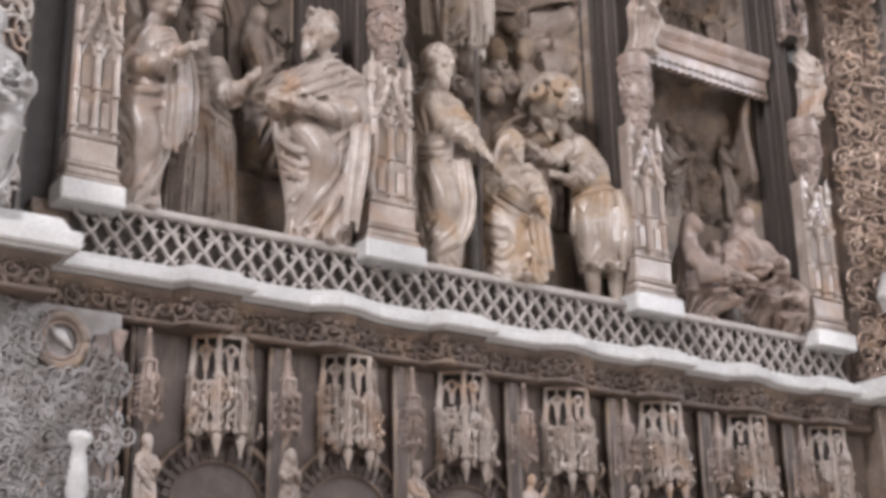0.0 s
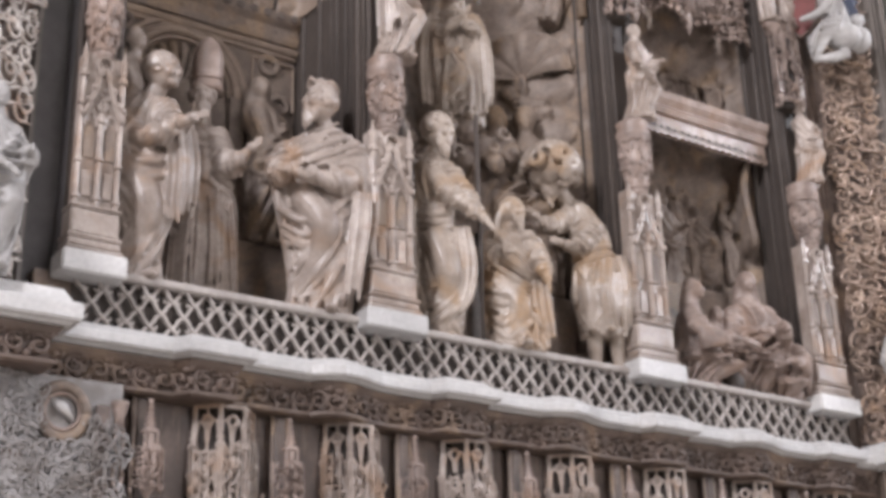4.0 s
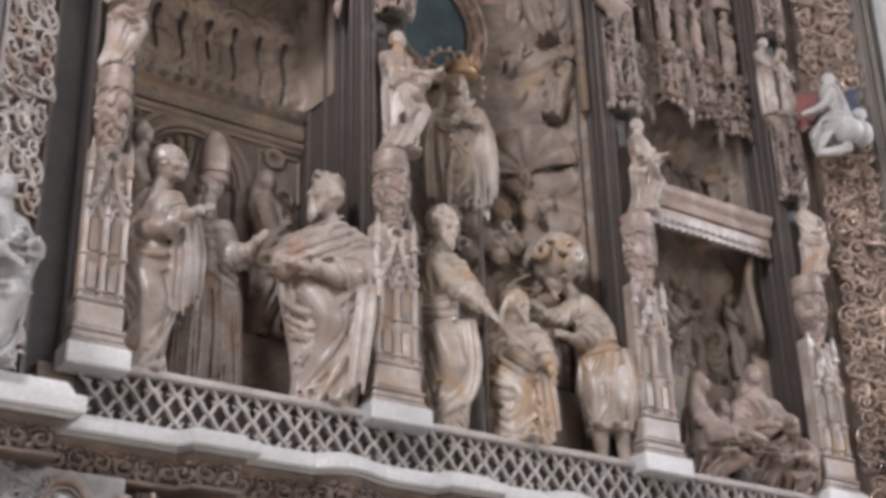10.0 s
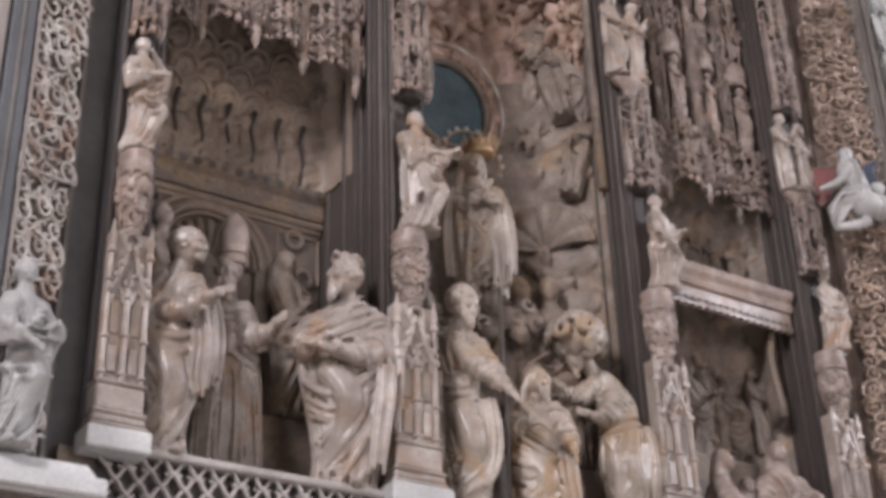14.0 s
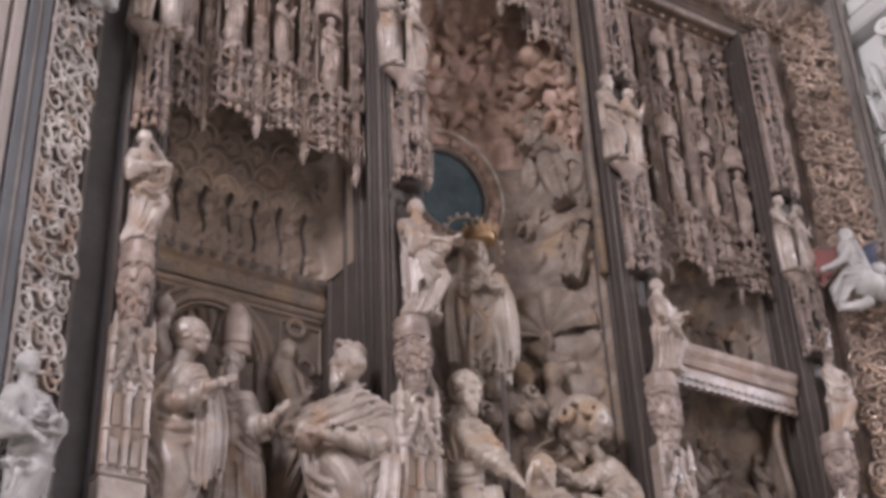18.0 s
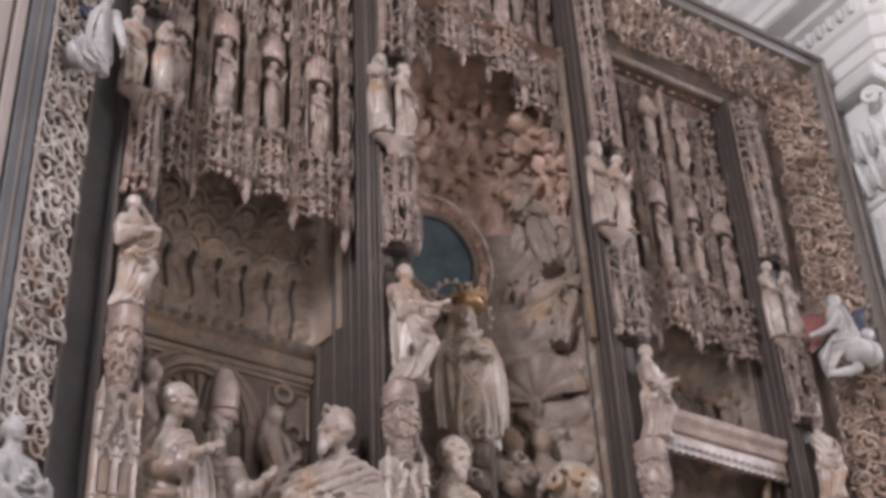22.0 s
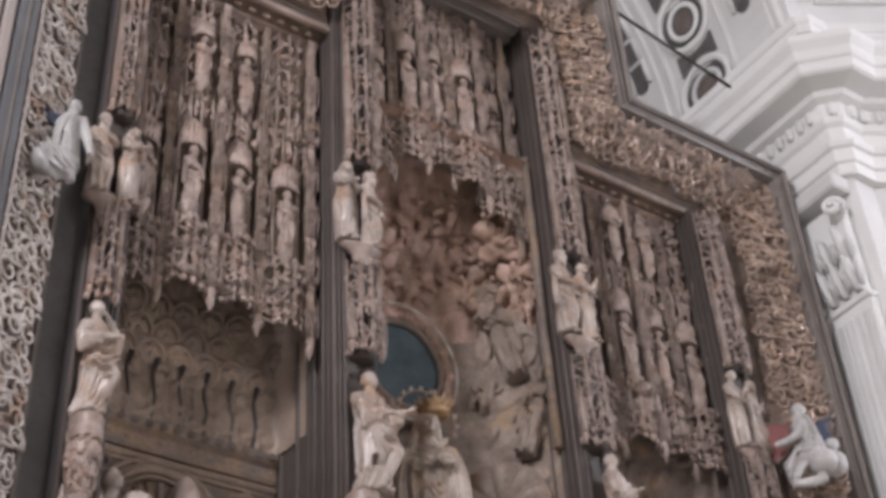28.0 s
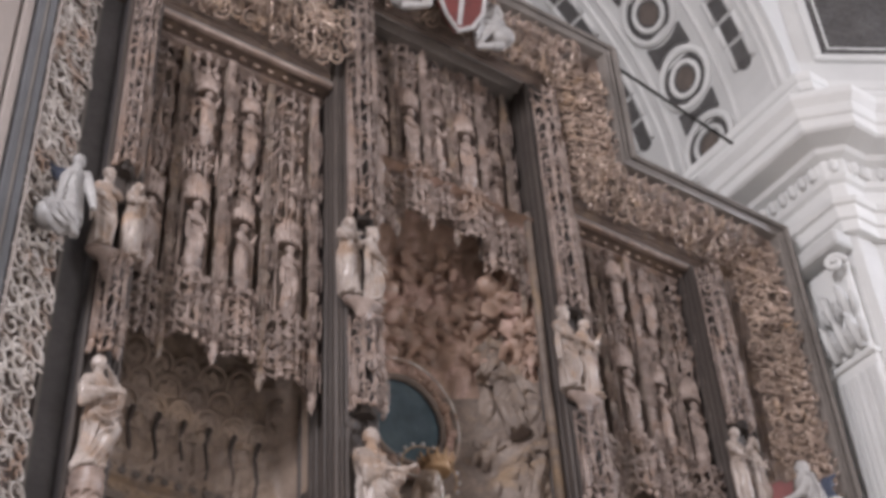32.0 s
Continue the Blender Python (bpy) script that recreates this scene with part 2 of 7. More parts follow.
# ---------------------------------------------------------------- figures
PROFILE = np.array([(0.0, .088, .085), (.03, .090, .086), (.12, .084, .078), (.25, .090, .080), (.40, .104, .090), (.52, .110, .092), (.61, .090, .074),
                    (.70, .100, .080), (.76, .114, .076), (.80, .104, .064), (.83, .070, .052), (.85, .046, .044), (.875, .040, .042)])


def turn_to(a):
    return np.angle(np.exp(1j * a))


def figure(name, mat, height=1.8, seed=1, sway=0.03, lean=0.0, arms=(), hair="short", beard=False, knee=1, mantle=1, wide=1.0, folds=1.0,
           crouch=1.0, hem=0.0, head=(0, 0), voxel=0.0056, lap=0.0, mitre=False, curl=1.0, bend=0.0, aim=0.0, bare=False, fan=0.0, taper=0.0, fringe=False):
    """A robed carved figure, feet at 0, facing -y, as one mesh. Folds are rolls of cloth laid over the body."""
    rng = np.random.RandomState(seed)
    folds = folds * 1.2
    g = Geo()
    nt, nh = 220, 170
    th = np.arange(nt) / nt * 2 * np.pi
    hh = np.linspace(hem, 0.875, nh)
    ph = rng.uniform(0, 6.28, 8)
    TH, HH = np.meshgrid(th, hh)
    kth = -np.pi / 2 + 0.5 * knee + aim

    def axis(z):
        return sway * np.sin(z * 5.2 - 0.4) + lean * z ** 2, -0.02 * np.sin(z * 3.1) - bend * np.clip(z - .5, 0, 1) ** 1.4

    def widths(z):
        w = wide * (1 - taper * np.clip((.40 - z) / .40, 0, 1) ** 1.3)
        return np.interp(z, PROFILE[:, 0], PROFILE[:, 1]) * w, np.interp(z, PROFILE[:, 0], PROFILE[:, 2]) * w

    def surf(t, z, off=0.0):
        """A point on the robe, off outwards."""
        t, z = np.asarray(t, float), np.asarray(z, float)
        a, b = widths(z)
        kd = turn_to(t - kth)
        k = np.exp(-(kd / 0.45) ** 2 - ((z - 0.36) / 0.13) ** 2) * abs(knee) * (.03 + .022 * fan)
        k = k + np.exp(-(kd / 0.36) ** 2) * np.clip((.36 - z) / .1, 0, 1) * abs(knee) * .018
        lp = lap * np.exp(-((z - 0.36) / 0.13) ** 2) * np.clip(-np.sin(t), 0, 1)
        cx, cy = axis(z)
        return np.stack([cx + (a + k + off) * np.cos(t), cy + (b + k + lp + off) * np.sin(t), z], -1)

    kn = knee if knee else 1
    sg = 1 if mantle > 0 else -1

    def step(x, w):
        return 1 / (1 + np.exp(-np.clip(x / w, -40, 40)))

    def knots(n, lo, hi, wild=1.0):
        """Uneven spacing of folds between lo and hi."""
        q = np.concatenate([[0], np.cumsum(rng.uniform(1 - .55 * wild, 1 + .65 * wild, n))])
        return lo + (hi - lo) * q / q[-1]

    def crease(x, kn_, power=1.15):
        """Uneven rounded crests, -1 to 1, each of its own height, with open valleys between."""
        p = np.interp(x, kn_, np.arange(len(kn_)))
        fr = p - np.floor(p)
        fr = fr ** .8
        amp = rng.uniform(.35, 1.25, len(kn_) + 1)
        return (2 * np.abs(np.sin(np.pi * fr)) ** power - 1) * np.interp(p, np.arange(len(amp)) + .5, amp)

    # the robe: falling folds below, gathers above
    fallz = np.clip((.56 - HH) / .56, 0, 1)
    kd = turn_to(TH - kth)
    tw = turn_to(TH - kth) + kn * 1.0 * fallz ** 1.4 * np.exp(-((kd + kn * .5) / 1.1) ** 2) + .16 * np.sin(HH * 8 + ph[1]) * fallz
    skirt = crease(tw, knots(18 if knee else 20, -3.6, 4.6)) * (.004 + .042 * fallz ** .6)
    skirt = skirt + .4 * crease(tw, knots(38, -3.6, 4.6)) * .012 * fallz
    skirt = skirt * (1 - .62 * fan)
    gather = crease(turn_to(TH - aim + np.pi / 2 + .5) + 4.5 * sg * (HH - .56) + .2 * np.sin(HH * 17 + ph[5]), knots(14, -4.6, 4.9)) * .013
    if bare:
        gather = gather * .1
    up = step(HH - .56, .02)
    f = skirt * (1 - up) + gather * up
    f *= np.clip((0.82 - HH) / 0.05, 0.1, 1) * folds
    f *= 1 - .9 * np.exp(-(kd / .38) ** 2) * np.clip((.52 - HH) / .05, 0, 1) * np.clip((HH - .06) / .12, 0, 1) * abs(knee)
    if mantle:
        tm = turn_to(sg * (TH + np.pi / 2 - aim))
        # the mantle hangs in bights between the far hip and the near forearm; its hem swings lower to one side
        lowz = .27 - .13 * np.sin(tm * .9 - .3) + .022 * np.sin(5 * tm + ph[6]) + .012 * np.sin(11 * tm + ph[2])
        lowz = np.where(np.abs(tm) > 2.0, .16, lowz)
        uppz = .60 + .17 * np.sin(tm * 1.0 + .05) + .014 * np.sin(4 * tm + ph[7])
        uppz = np.where(tm > .75, .83, uppz)
        inside = step(HH - lowz, .006) * step(uppz - HH, .008)
        u = np.clip((tm - .05) / 1.35, -1, 1)
        line = .585 + .085 * u
        bight = (line - HH) / np.maximum(1 - u ** 2, .2) + .02 * np.sin(4 * tm + ph[4])
        swag = crease(bight, knots(10, -.16, .52, .9), 1.3) * (.35 + .65 * (1 - u ** 2)) + .32 * crease(bight + .03 * np.sin(3 * tm), knots(17, -.16, .52))
        pleat = crease(TH + .5 * HH * sg + .1 * np.sin(9 * HH + ph[3]), knots(17, -.6, 7.2))
        sidew = step(np.abs(tm) - 1.25, .12)
        f2 = (swag * (1 - sidew) * .036 + pleat * sidew * .026) * folds + .024 + .010 * np.exp(-((HH - lowz) / .012) ** 2) + .012 * np.exp(-((uppz - HH) / .016) ** 2)
        f2 *= 1 - .8 * np.exp(-(kd / .36) ** 2 - ((HH - .37) / .10) ** 2) * abs(knee)
        f = f * (1 - inside) + f2 * inside
        f *= np.clip((0.83 - HH) / 0.04, 0.1, 1)
    if bare:
        f = f + .022 * np.exp(-((HH - .555) / .014) ** 2) + .014 * np.exp(-((HH - .50 - .02 * np.sin(2 * TH)) / .02) ** 2)
    g.grid(surf(TH, HH, f), True, True)

    def roll(t, z, r0, r1=None, off=0.0, n=20, flare=0.0):
        """A roll of cloth along the points (t, z) of the robe."""
        u = np.linspace(0, 1, n)
        k = np.linspace(0, 1, len(t))
        t, z = np.interp(u, k, t), np.interp(u, k, z)
        for _ in range(2):
            t[1:-1], z[1:-1] = (t[:-2] + 2 * t[1:-1] + t[2:]) / 4, (z[:-2] + 2 * z[1:-1] + z[2:]) / 4
        r1 = r0 if r1 is None else r1
        rad = (r0 + (r1 - r0) * u) * np.clip(np.sin(np.pi * np.clip(u * .94 + .03, 0, 1)) ** .4, .2, 1)
        g.tube(surf(t, z, off + flare * u ** 3), rad, 9)

    # the bent leg under the cloth
    if knee:
        hip, kp, ank = surf(kth + .25 * kn, .50, -.05), surf(kth, .345, .004), surf(kth - .45 * kn, .03, -.045)
        kp = kp + (0, -.012, 0)
        leg = np.concatenate([hip + (kp - hip) * np.linspace(0, 1, 8)[:, None], kp + (ank - kp) * np.linspace(.12, 1, 9)[:, None]])
        g.tube(leg, np.interp(np.arange(17), [0, 7, 11, 16], [.066, .056, .048, .034]), 16)
    if fan:
        # tight folds that wind round the thigh, sag before the knee and sweep across the shin
        for i in range(6):
            a, b = rng.uniform(-.06, .06, 2)
            roll([kth - kn * (.95 + a), kth - kn * .35, kth + kn * .35, kth + kn * (1.25 + b)], [.60 - .018 * i, .545 - .034 * i + .01 * a, .535 - .030 * i, .60 - .052 * i], .009, .015, .012, 26)
        for i in range(6):
            a = rng.uniform(-.08, .08)
            roll([kth + kn * (.75 - .05 * i), kth + kn * (.62 + a), kth - kn * (.15 - .1 * i), kth - kn * (.85 - .22 * i)], [.40 - .045 * i, .27 - .035 * i, .15 - .022 * i, .05 - .006 * i], .013, .011, .010, 26)
        for i in range(7):
            t0 = kth + kn * (.85 + .24 * i + rng.uniform(-.05, .05))
            roll([t0, t0 + .07, t0 - .05, t0 + .03 * kn], [.50 - .03 * (i % 3), .34, .18, .015], .010, .019, .014, 22, .010)
        # scarf edge of the mantle over chest and shoulder
        for i in range(4):
            roll([aim - np.pi / 2 + sg * 1.35, aim - np.pi / 2 + sg * .35, aim - np.pi / 2 - sg * .7, aim - np.pi / 2 - sg * 1.5], [.80 - .02 * i, .735 - .034 * i, .665 - .036 * i, .60 - .03 * i], .014, .012, .012, 26)
    if fringe:
        for i in range(54):
            t0 = i / 54 * 2 * np.pi
            q0, q1 = surf(t0, hem + .035, .016), surf(t0, hem + .004, .018)
            g.tube([q0, (q0 + q1) / 2, q1], [.005, .008, .009], 5)
        for zz in (.045, .075):
            tt = np.linspace(0, 2 * np.pi, 60)
            g.tube(surf(tt, np.full(60, hem + zz), .012), .006, 5)
    if mantle:
        # cloth that falls in pleats from the forearm
        for t0, z0, z1 in ((.92, .58, .27), (1.18, .60, .17), (1.42, .61, .11), (1.68, .60, .17), (1.92, .58, .25)):
            tt = -np.pi / 2 + aim + sg * np.array([t0, t0 + .08, t0 - .06, t0 + .03])
            roll(tt, np.linspace(z0, z1, 4), .010, .019, .028, 18, .012)
    # feet
    if hem > 0.02:
        for s in (-1, 1):
            g.tube([(s * .05 + axis(0.4)[0], 0, hem + .12), (s * .055 + 0.02 * s, -.01, hem * 0.5), (s * .06, 0.0, 0.02)], [.050, .042, .028], 10)
    for s in (-1, 1):
        g.ball((s * 0.05 + axis(0)[0], -0.09 * wide - 0.02, 0.015), (.026, .06, .022), 10, 5)
    # arms: (side, elbow, wrist) from the shoulder
    for side, elbow, wrist in arms:
        sx, sy = axis(0.775)
        sh = np.array((sx + side * .090 * wide, sy - 0.005, .770))
        e = np.array(elbow) * (.88, 1, 1) + (sx, sy, 0)
        w = np.array(wrist) + (sx, sy, 0)
        path = np.concatenate([sh + (e - sh) * np.linspace(0, 1, 10)[:, None], e + (w - e) * np.linspace(0.12, 1, 12)[:, None]])
        for _ in range(2):
            path[1:-1] = (path[:-2] + 2 * path[1:-1] + path[2:]) / 4
        i = np.arange(22)
        rad = np.interp(i, [0, 8, 13, 21], [.060, .055, .048, .026])
        g.tube(path, rad * .92, 16)
        tang = np.gradient(path, axis=0)
        tang /= np.linalg.norm(tang, axis=1)[:, None]
        for q in range(0 if bare else 9):
            j = rng.randint(2, 19)
            e1 = np.cross(tang[j], (.3, .2, 1.0))
            e1 /= np.linalg.norm(e1)
            e2 = np.cross(tang[j], e1)
            an = np.linspace(0, 3.4, 9) + rng.uniform(0, 6.28)
            slant = rng.uniform(-.05, .05)
            ringp = path[j] + (np.cos(an)[:, None] * e1 + np.sin(an)[:, None] * e2) * rad[j] * .93 + tang[j] * (slant * np.linspace(-1, 1, 9))[:, None]
            g.tube(ringp, .012 * folds * np.sin(np.linspace(.25, 2.9, 9)), 6)
        # hanging sleeve
        for q in range(0 if bare else 4):
            c0 = e + (w - e) * (.02 + .17 * q)
            g.tube([c0 + (0, 0, -.01), c0 + (0, .006, -.06), c0 + (0, .012, -.12 + .02 * q)], [.044, .038, .020], 8)
        dirn = (w - e) / (np.linalg.norm(w - e) + 1e-9)
        g.ball(w + dirn * 0.03, (.023, .023, .023), 10, 6)
        for q in (-1, 0, 1):
            g.tube([w + dirn * 0.03, w + dirn * 0.065 + np.array((0, 0.004, q * .013)), w + dirn * 0.090 + np.array((0.006, 0.002, q * .016 - .008))], [.012, .011, .008], 6)
    # head
    hx, hy = axis(0.90)
    hx, hy = hx + head[0], hy + head[1] - 0.016
    g.tube([(axis(.80)[0], axis(.80)[1], .80), (hx, hy + .006, .90)], [.044, .036], 12)
    hc = np.array((hx, hy, .934))
    g.ball(hc, (.048, .058, .069), 26, 16)
    g.ball(hc + (0, -.053, -.010), (.010, .020, .020), 8, 6)
    g.ball(hc + (0, -.046, .016), (.036, .016, .009), 10, 5)
    g.ball(hc + (0, -.040, -.040), (.024, .018, .018), 10, 5)
    for q in (-1, 1):
        g.ball(hc + (q * .024, -.038, -.014), (.016, .016, .017), 8, 5)
        g.ball(hc + (q * .020, -.046, .004), (.008, .007, .005), 6, 4)
    if hair == "short":
        g.ball(hc + (0, .014, .014), (.052, .056, .066), 24, 14, .03, seed)
        for j in range(110):
            u, zz = rng.uniform(0, 6.28), rng.uniform(-0.55, 1)
            rr = math.sqrt(max(0, 1 - zz * zz))
            q = np.array((rr * math.cos(u) * .054, .012 + rr * math.sin(u) * .060, .014 + zz * .066))
            if q[1] > -.026 or zz > 0.62:
                g.ball(hc + q, (.012, .012, .016), 6, 4, .25, j)
    elif hair == "bob":
        g.ball(hc + (0, .016, .008), (.060, .064, .070), 26, 14, 0.05, seed)
        for j in range(16):
            an = -.35 + j * (math.pi + .7) / 15
            q = np.array((.058 * math.cos(an), .016 + .060 * math.sin(an), 0))
            g.tube([hc + q * (.75, .8, 1) + (0, 0, .05), hc + q * 1.04 + (0, 0, .0), hc + q * 1.06 + (0, 0, -.045), hc + q * .86 + (0, 0, -.066)], [.011, .014, .015, .008], 6)
    elif hair == "veil":
        g.ball(hc + (0, .016, .010), (.058, .064, .073), 26, 14, 0.03, seed)
        for q in (-1, 0, 1):
            g.tube([hc + (q * .03, .035, .0), hc + (q * .045, .055, -.10), hc + (q * .05, .05, -.24)], [.040, .042, .040], 12)
    elif hair == "long":
        g.ball(hc + (0, .014, .010), (.056, .060, .068), 26, 14, 0.12, seed)
        for s in (-1, 1):
            for j in range(3):
                g.tube([hc + (s * .042, -.008 + .02 * j, .01), hc + (s * (.055 + .005 * j), -.004 + .02 * j, -.05), hc + (s * .05, .0 + .02 * j, -.12)], [.015, .018, .010], 8)
    elif hair == "curls":
        g.ball(hc + (0, .020, .022), (.060 * curl, .060 * curl, .058 * curl), 18, 12, .06, seed)
        for j in range(90):
            u, zz = rng.uniform(0, 6.28), rng.uniform(-0.5, 1)
            rr = math.sqrt(max(0, 1 - zz * zz))
            d = np.array((rr * math.cos(u), rr * math.sin(u), zz))
            if d[1] < -.72 and zz < .25:
                continue
            q = hc + (0, .018, .02) + d * .062 * curl
            e1 = np.cross(d, (.2, .3, 1))
            e1 /= np.linalg.norm(e1)
            e2 = np.cross(d, e1)
            an = np.linspace(0, 4.8, 9) + rng.uniform(0, 6)
            g.tube(q + (np.cos(an)[:, None] * e1 + np.sin(an)[:, None] * e2) * .015 * curl + d * .010 * curl, .0095 * curl, 6)
    if beard:
        for j in range(26):
            w_ = rng.uniform(-1, 1)
            z_ = rng.uniform(-.105 + .045 * abs(w_), -.040)
            g.ball(hc + (w_ * .034, -.056 + .030 * abs(w_) - .1 * (z_ + .04), z_), (.010, .011, .020), 6, 4, .2, j)
    if mitre:
        n = 30
        tt = np.arange(n) / n * 2 * np.pi
        rows = []
        for z in np.linspace(0, 1, 14):
            r = .058 + .014 * math.sin(z * 2.6) - .026 * z ** 3
            rows.append(np.stack([hc[0] + r * np.cos(tt) * (1 + .08 * np.cos(tt * 8)), hc[1] + .01 + r * .8 * np.sin(tt), np.full(n, hc[2] + .035 + z * .145)], 1))
        g.grid(np.array(rows), True, True)
        g.lathe([(.062, 0), (.070, .006), (.070, .018), (.062, .026)], hc + (0, .008, .030), 24, 1, .85)
    # crouch squeezes the skirts of a kneeling or seated figure
    v = np.concatenate(g.v)
    if crouch < 1:
        z = v[:, 2]
        v[:, 2] = np.where(z < 0.5, z * crouch, 0.5 * crouch + (z - 0.5))
        grow = 1 + (1 - crouch) * 0.55 * np.clip((0.55 - z) / 0.4, 0, 1)
        v[:, :2] *= grow[:, None]
    g.v = [v * height]
    return sculpt(g, name, mat, voxel * height, 1)

def carved_head(hair, beard, seed):
    """A head facing -y round the origin, about .14 high."""
    rng = np.random.RandomState(seed)
    g = Geo()
    g.ball((0, 0, 0), (.047, .056, .069), 26, 16)
    g.tube([(0, -.050, .014), (0, -.064, -.010), (0, -.058, -.018)], [.007, .010, .009], 8)
    g.ball((0, -.046, .018), (.034, .013, .008), 10, 5).ball((0, -.046, -.046), (.022, .016, .016), 10, 5).ball((0, -.054, -.031), (.016, .008, .005), 8, 5)
    for q in (-1, 1):
        g.ball((q * .024, -.038, -.014), (.016, .016, .017), 8, 5)
        g.ball((q * .047, .004, -.004), (.008, .014, .020), 8, 5)

    def lock(d, r, size):
        """One curl of hair in the direction d."""
        d = d / np.linalg.norm(d)
        e1 = np.cross(d, (.2, .3, 1))
        e1 /= np.linalg.norm(e1)
        e2 = np.cross(d, e1)
        an = np.linspace(0, 4.6, 9) + rng.uniform(0, 6)
        g.tube(np.array((0, .010, .012)) + d * r + (np.cos(an)[:, None] * e1 + np.sin(an)[:, None] * e2) * size, size * .6, 6)

    if hair == "veil":
        g.ball((0, .018, .010), (.060, .064, .074), 26, 14, .02, seed)
        for q in np.linspace(-1, 1, 7):
            g.tube([(q * .045, .045 - .02 * abs(q), .03), (q * .062, .052, -.06), (q * .075, .045, -.16), (q * .08, .04, -.22)], [.022, .024, .026, .020], 8)
    else:
        size, rad = (.022, .098) if hair == "wild" else (.013, .056)
        g.ball((0, .014, .014), (.054, .058, .066) if hair != "wild" else (.085, .085, .080), 24, 14, .03, seed)
        for q in range(120 if hair == "wild" else 80):
            d = rng.normal(0, 1, 3)
            d /= np.linalg.norm(d)
            if d[2] < -.55 or (d[1] < -.45 and d[2] < .45):
                continue
            lock(d, rad, size)
        if hair == "tuft":
            for q in range(9):
                g.tube([(rng.uniform(-.02, .02), -.02 + .01 * q, .05), (rng.uniform(-.03, .03), -.03 + .012 * q, .078), (rng.uniform(-.03, .03), -.045 + .012 * q, .088)], [.018, .017, .010], 6)
    if beard:
        for q in range(34):
            w = rng.uniform(-1, 1)
            z = rng.uniform(-.112 + .05 * abs(w), -.044)
            g.tube([(w * .036, -.052 + .03 * abs(w), z + .02), (w * .034, -.060 + .03 * abs(w) - .1 * (z + .04), z), (w * .028, -.056 + .03 * abs(w) - .1 * (z + .04), z - .018)], [.008, .010, .004], 5)
    return g


def carved(name, mat, levels, folds, arms, legs, head, seed=1, pleats=.010, deep=.80, voxel=.009, sweep=1):
    """A robed statue in the round, one mesh. levels: (z, middle, half width) of the robe; folds: rolls of cloth ((x, z), ..., thickness) on its front;
    arms and legs, and cloth that hangs free: ((x, forward, z, thickness), ...); head: (x, forward, z, size, turn, tilt, hair, beard)."""
    rng = np.random.RandomState(seed)
    lv = np.array(levels, float)
    g = Geo()
    nh, nt = 150, 180
    hh = np.linspace(lv[0, 0], lv[-1, 0], nh)

    def smooth(v, n=4):
        for _ in range(n):
            v = np.concatenate([v[:1], (v[:-2] + 2 * v[1:-1] + v[2:]) / 4, v[-1:]])
        return v

    mid, half = smooth(np.interp(hh, lv[:, 0], lv[:, 1]), 30), smooth(np.interp(hh, lv[:, 0], lv[:, 2]), 30)
    th = np.arange(nt) / nt * 2 * np.pi
    TH, HH = np.meshgrid(th, hh)
    fall = np.clip(1 - HH / lv[-1, 0] * 1.5, 0, 1)
    f = np.zeros_like(TH)
    for k in range(4):
        n, ph, tw = rng.randint(7, 17), rng.uniform(0, 6.28), rng.uniform(-2, 2)
        f += (np.abs(np.sin(TH * n / 2 + ph + tw * HH + .35 * np.sin(HH * 6 + ph))) - .6) * pleats * (.5 + 1.3 * fall)
    H = half[:, None] + f
    g.grid(np.stack([mid[:, None] + H * .95 * np.cos(TH), H * .84 * deep * np.sin(TH), HH], -1), True, True)

    def front(x, z, off=0.0):
        m, h = np.interp(z, hh, mid), np.interp(z, hh, half)
        u = np.clip((x - m) / h, -.95, .95)
        z = np.maximum(z, lv[0, 0] + .01)
        return np.stack([m + u * h, -(h * deep * np.sqrt(1 - u * u) + off), z], -1)

    def curve(pts, n):
        pts = np.array(pts, float)
        k, u = np.linspace(0, 1, len(pts)), np.linspace(0, 1, n)
        return smooth(np.stack([np.interp(u, k, pts[:, c]) for c in range(pts.shape[1])], 1), 12)

    def cover(u, z):
        """Places on the front by share of the half width and height."""
        return np.stack([np.interp(z, hh, mid) + u * np.interp(z, hh, half), z], 1)

    def lay(c, rad, off):
        """A roll of cloth along c where it stays on the front."""
        m, h = np.interp(c[:, 1], hh, mid), np.interp(c[:, 1], hh, half)
        on = np.abs((c[:, 0] - m) / h) < .93
        runs = np.split(np.arange(len(c)), np.where(np.diff(on.astype(int)))[0] + 1)
        for k in runs:
            if on[k[0]] and len(k) > 5:
                taper_ = np.sin(np.linspace(.25, 2.9, len(k))) ** .5
                g.tube(front(c[k, 0], c[k, 1], off), rad[k] * taper_, 8)

    for *pts, r in folds:
        c = curve(pts, 34)
        u = np.linspace(0, 1, 34)
        along = np.gradient(c, axis=0)
        across = np.stack([-along[:, 1], along[:, 0]], 1) / (np.linalg.norm(along, axis=1)[:, None] + 1e-9)
        lay(c, r * 1.05 * (1 + .2 * np.sin(u * 9 + rng.uniform(0, 6))), r * .25)
        # narrower rolls run beside it, with furrows between
        for n in (-2, -1, 1, 2):
            if rng.rand() < (.15 if abs(n) == 1 else .65):
                continue
            gap = np.sign(n) * r * (2.0 + 1.7 * (abs(n) - 1)) * (1 + .22 * np.sin(u * 4 + rng.uniform(0, 6)))
            a, b = rng.randint(0, 6), 34 - rng.randint(0, 6)
            lay((c + across * gap[:, None])[a:b], np.full(b - a, r * rng.uniform(.62, .85) * (1 if abs(n) == 1 else .8)), -r * .15)
    # smaller folds between: long diagonals over the skirt, short gathers over the chest
    top_ = lv[-1, 0]
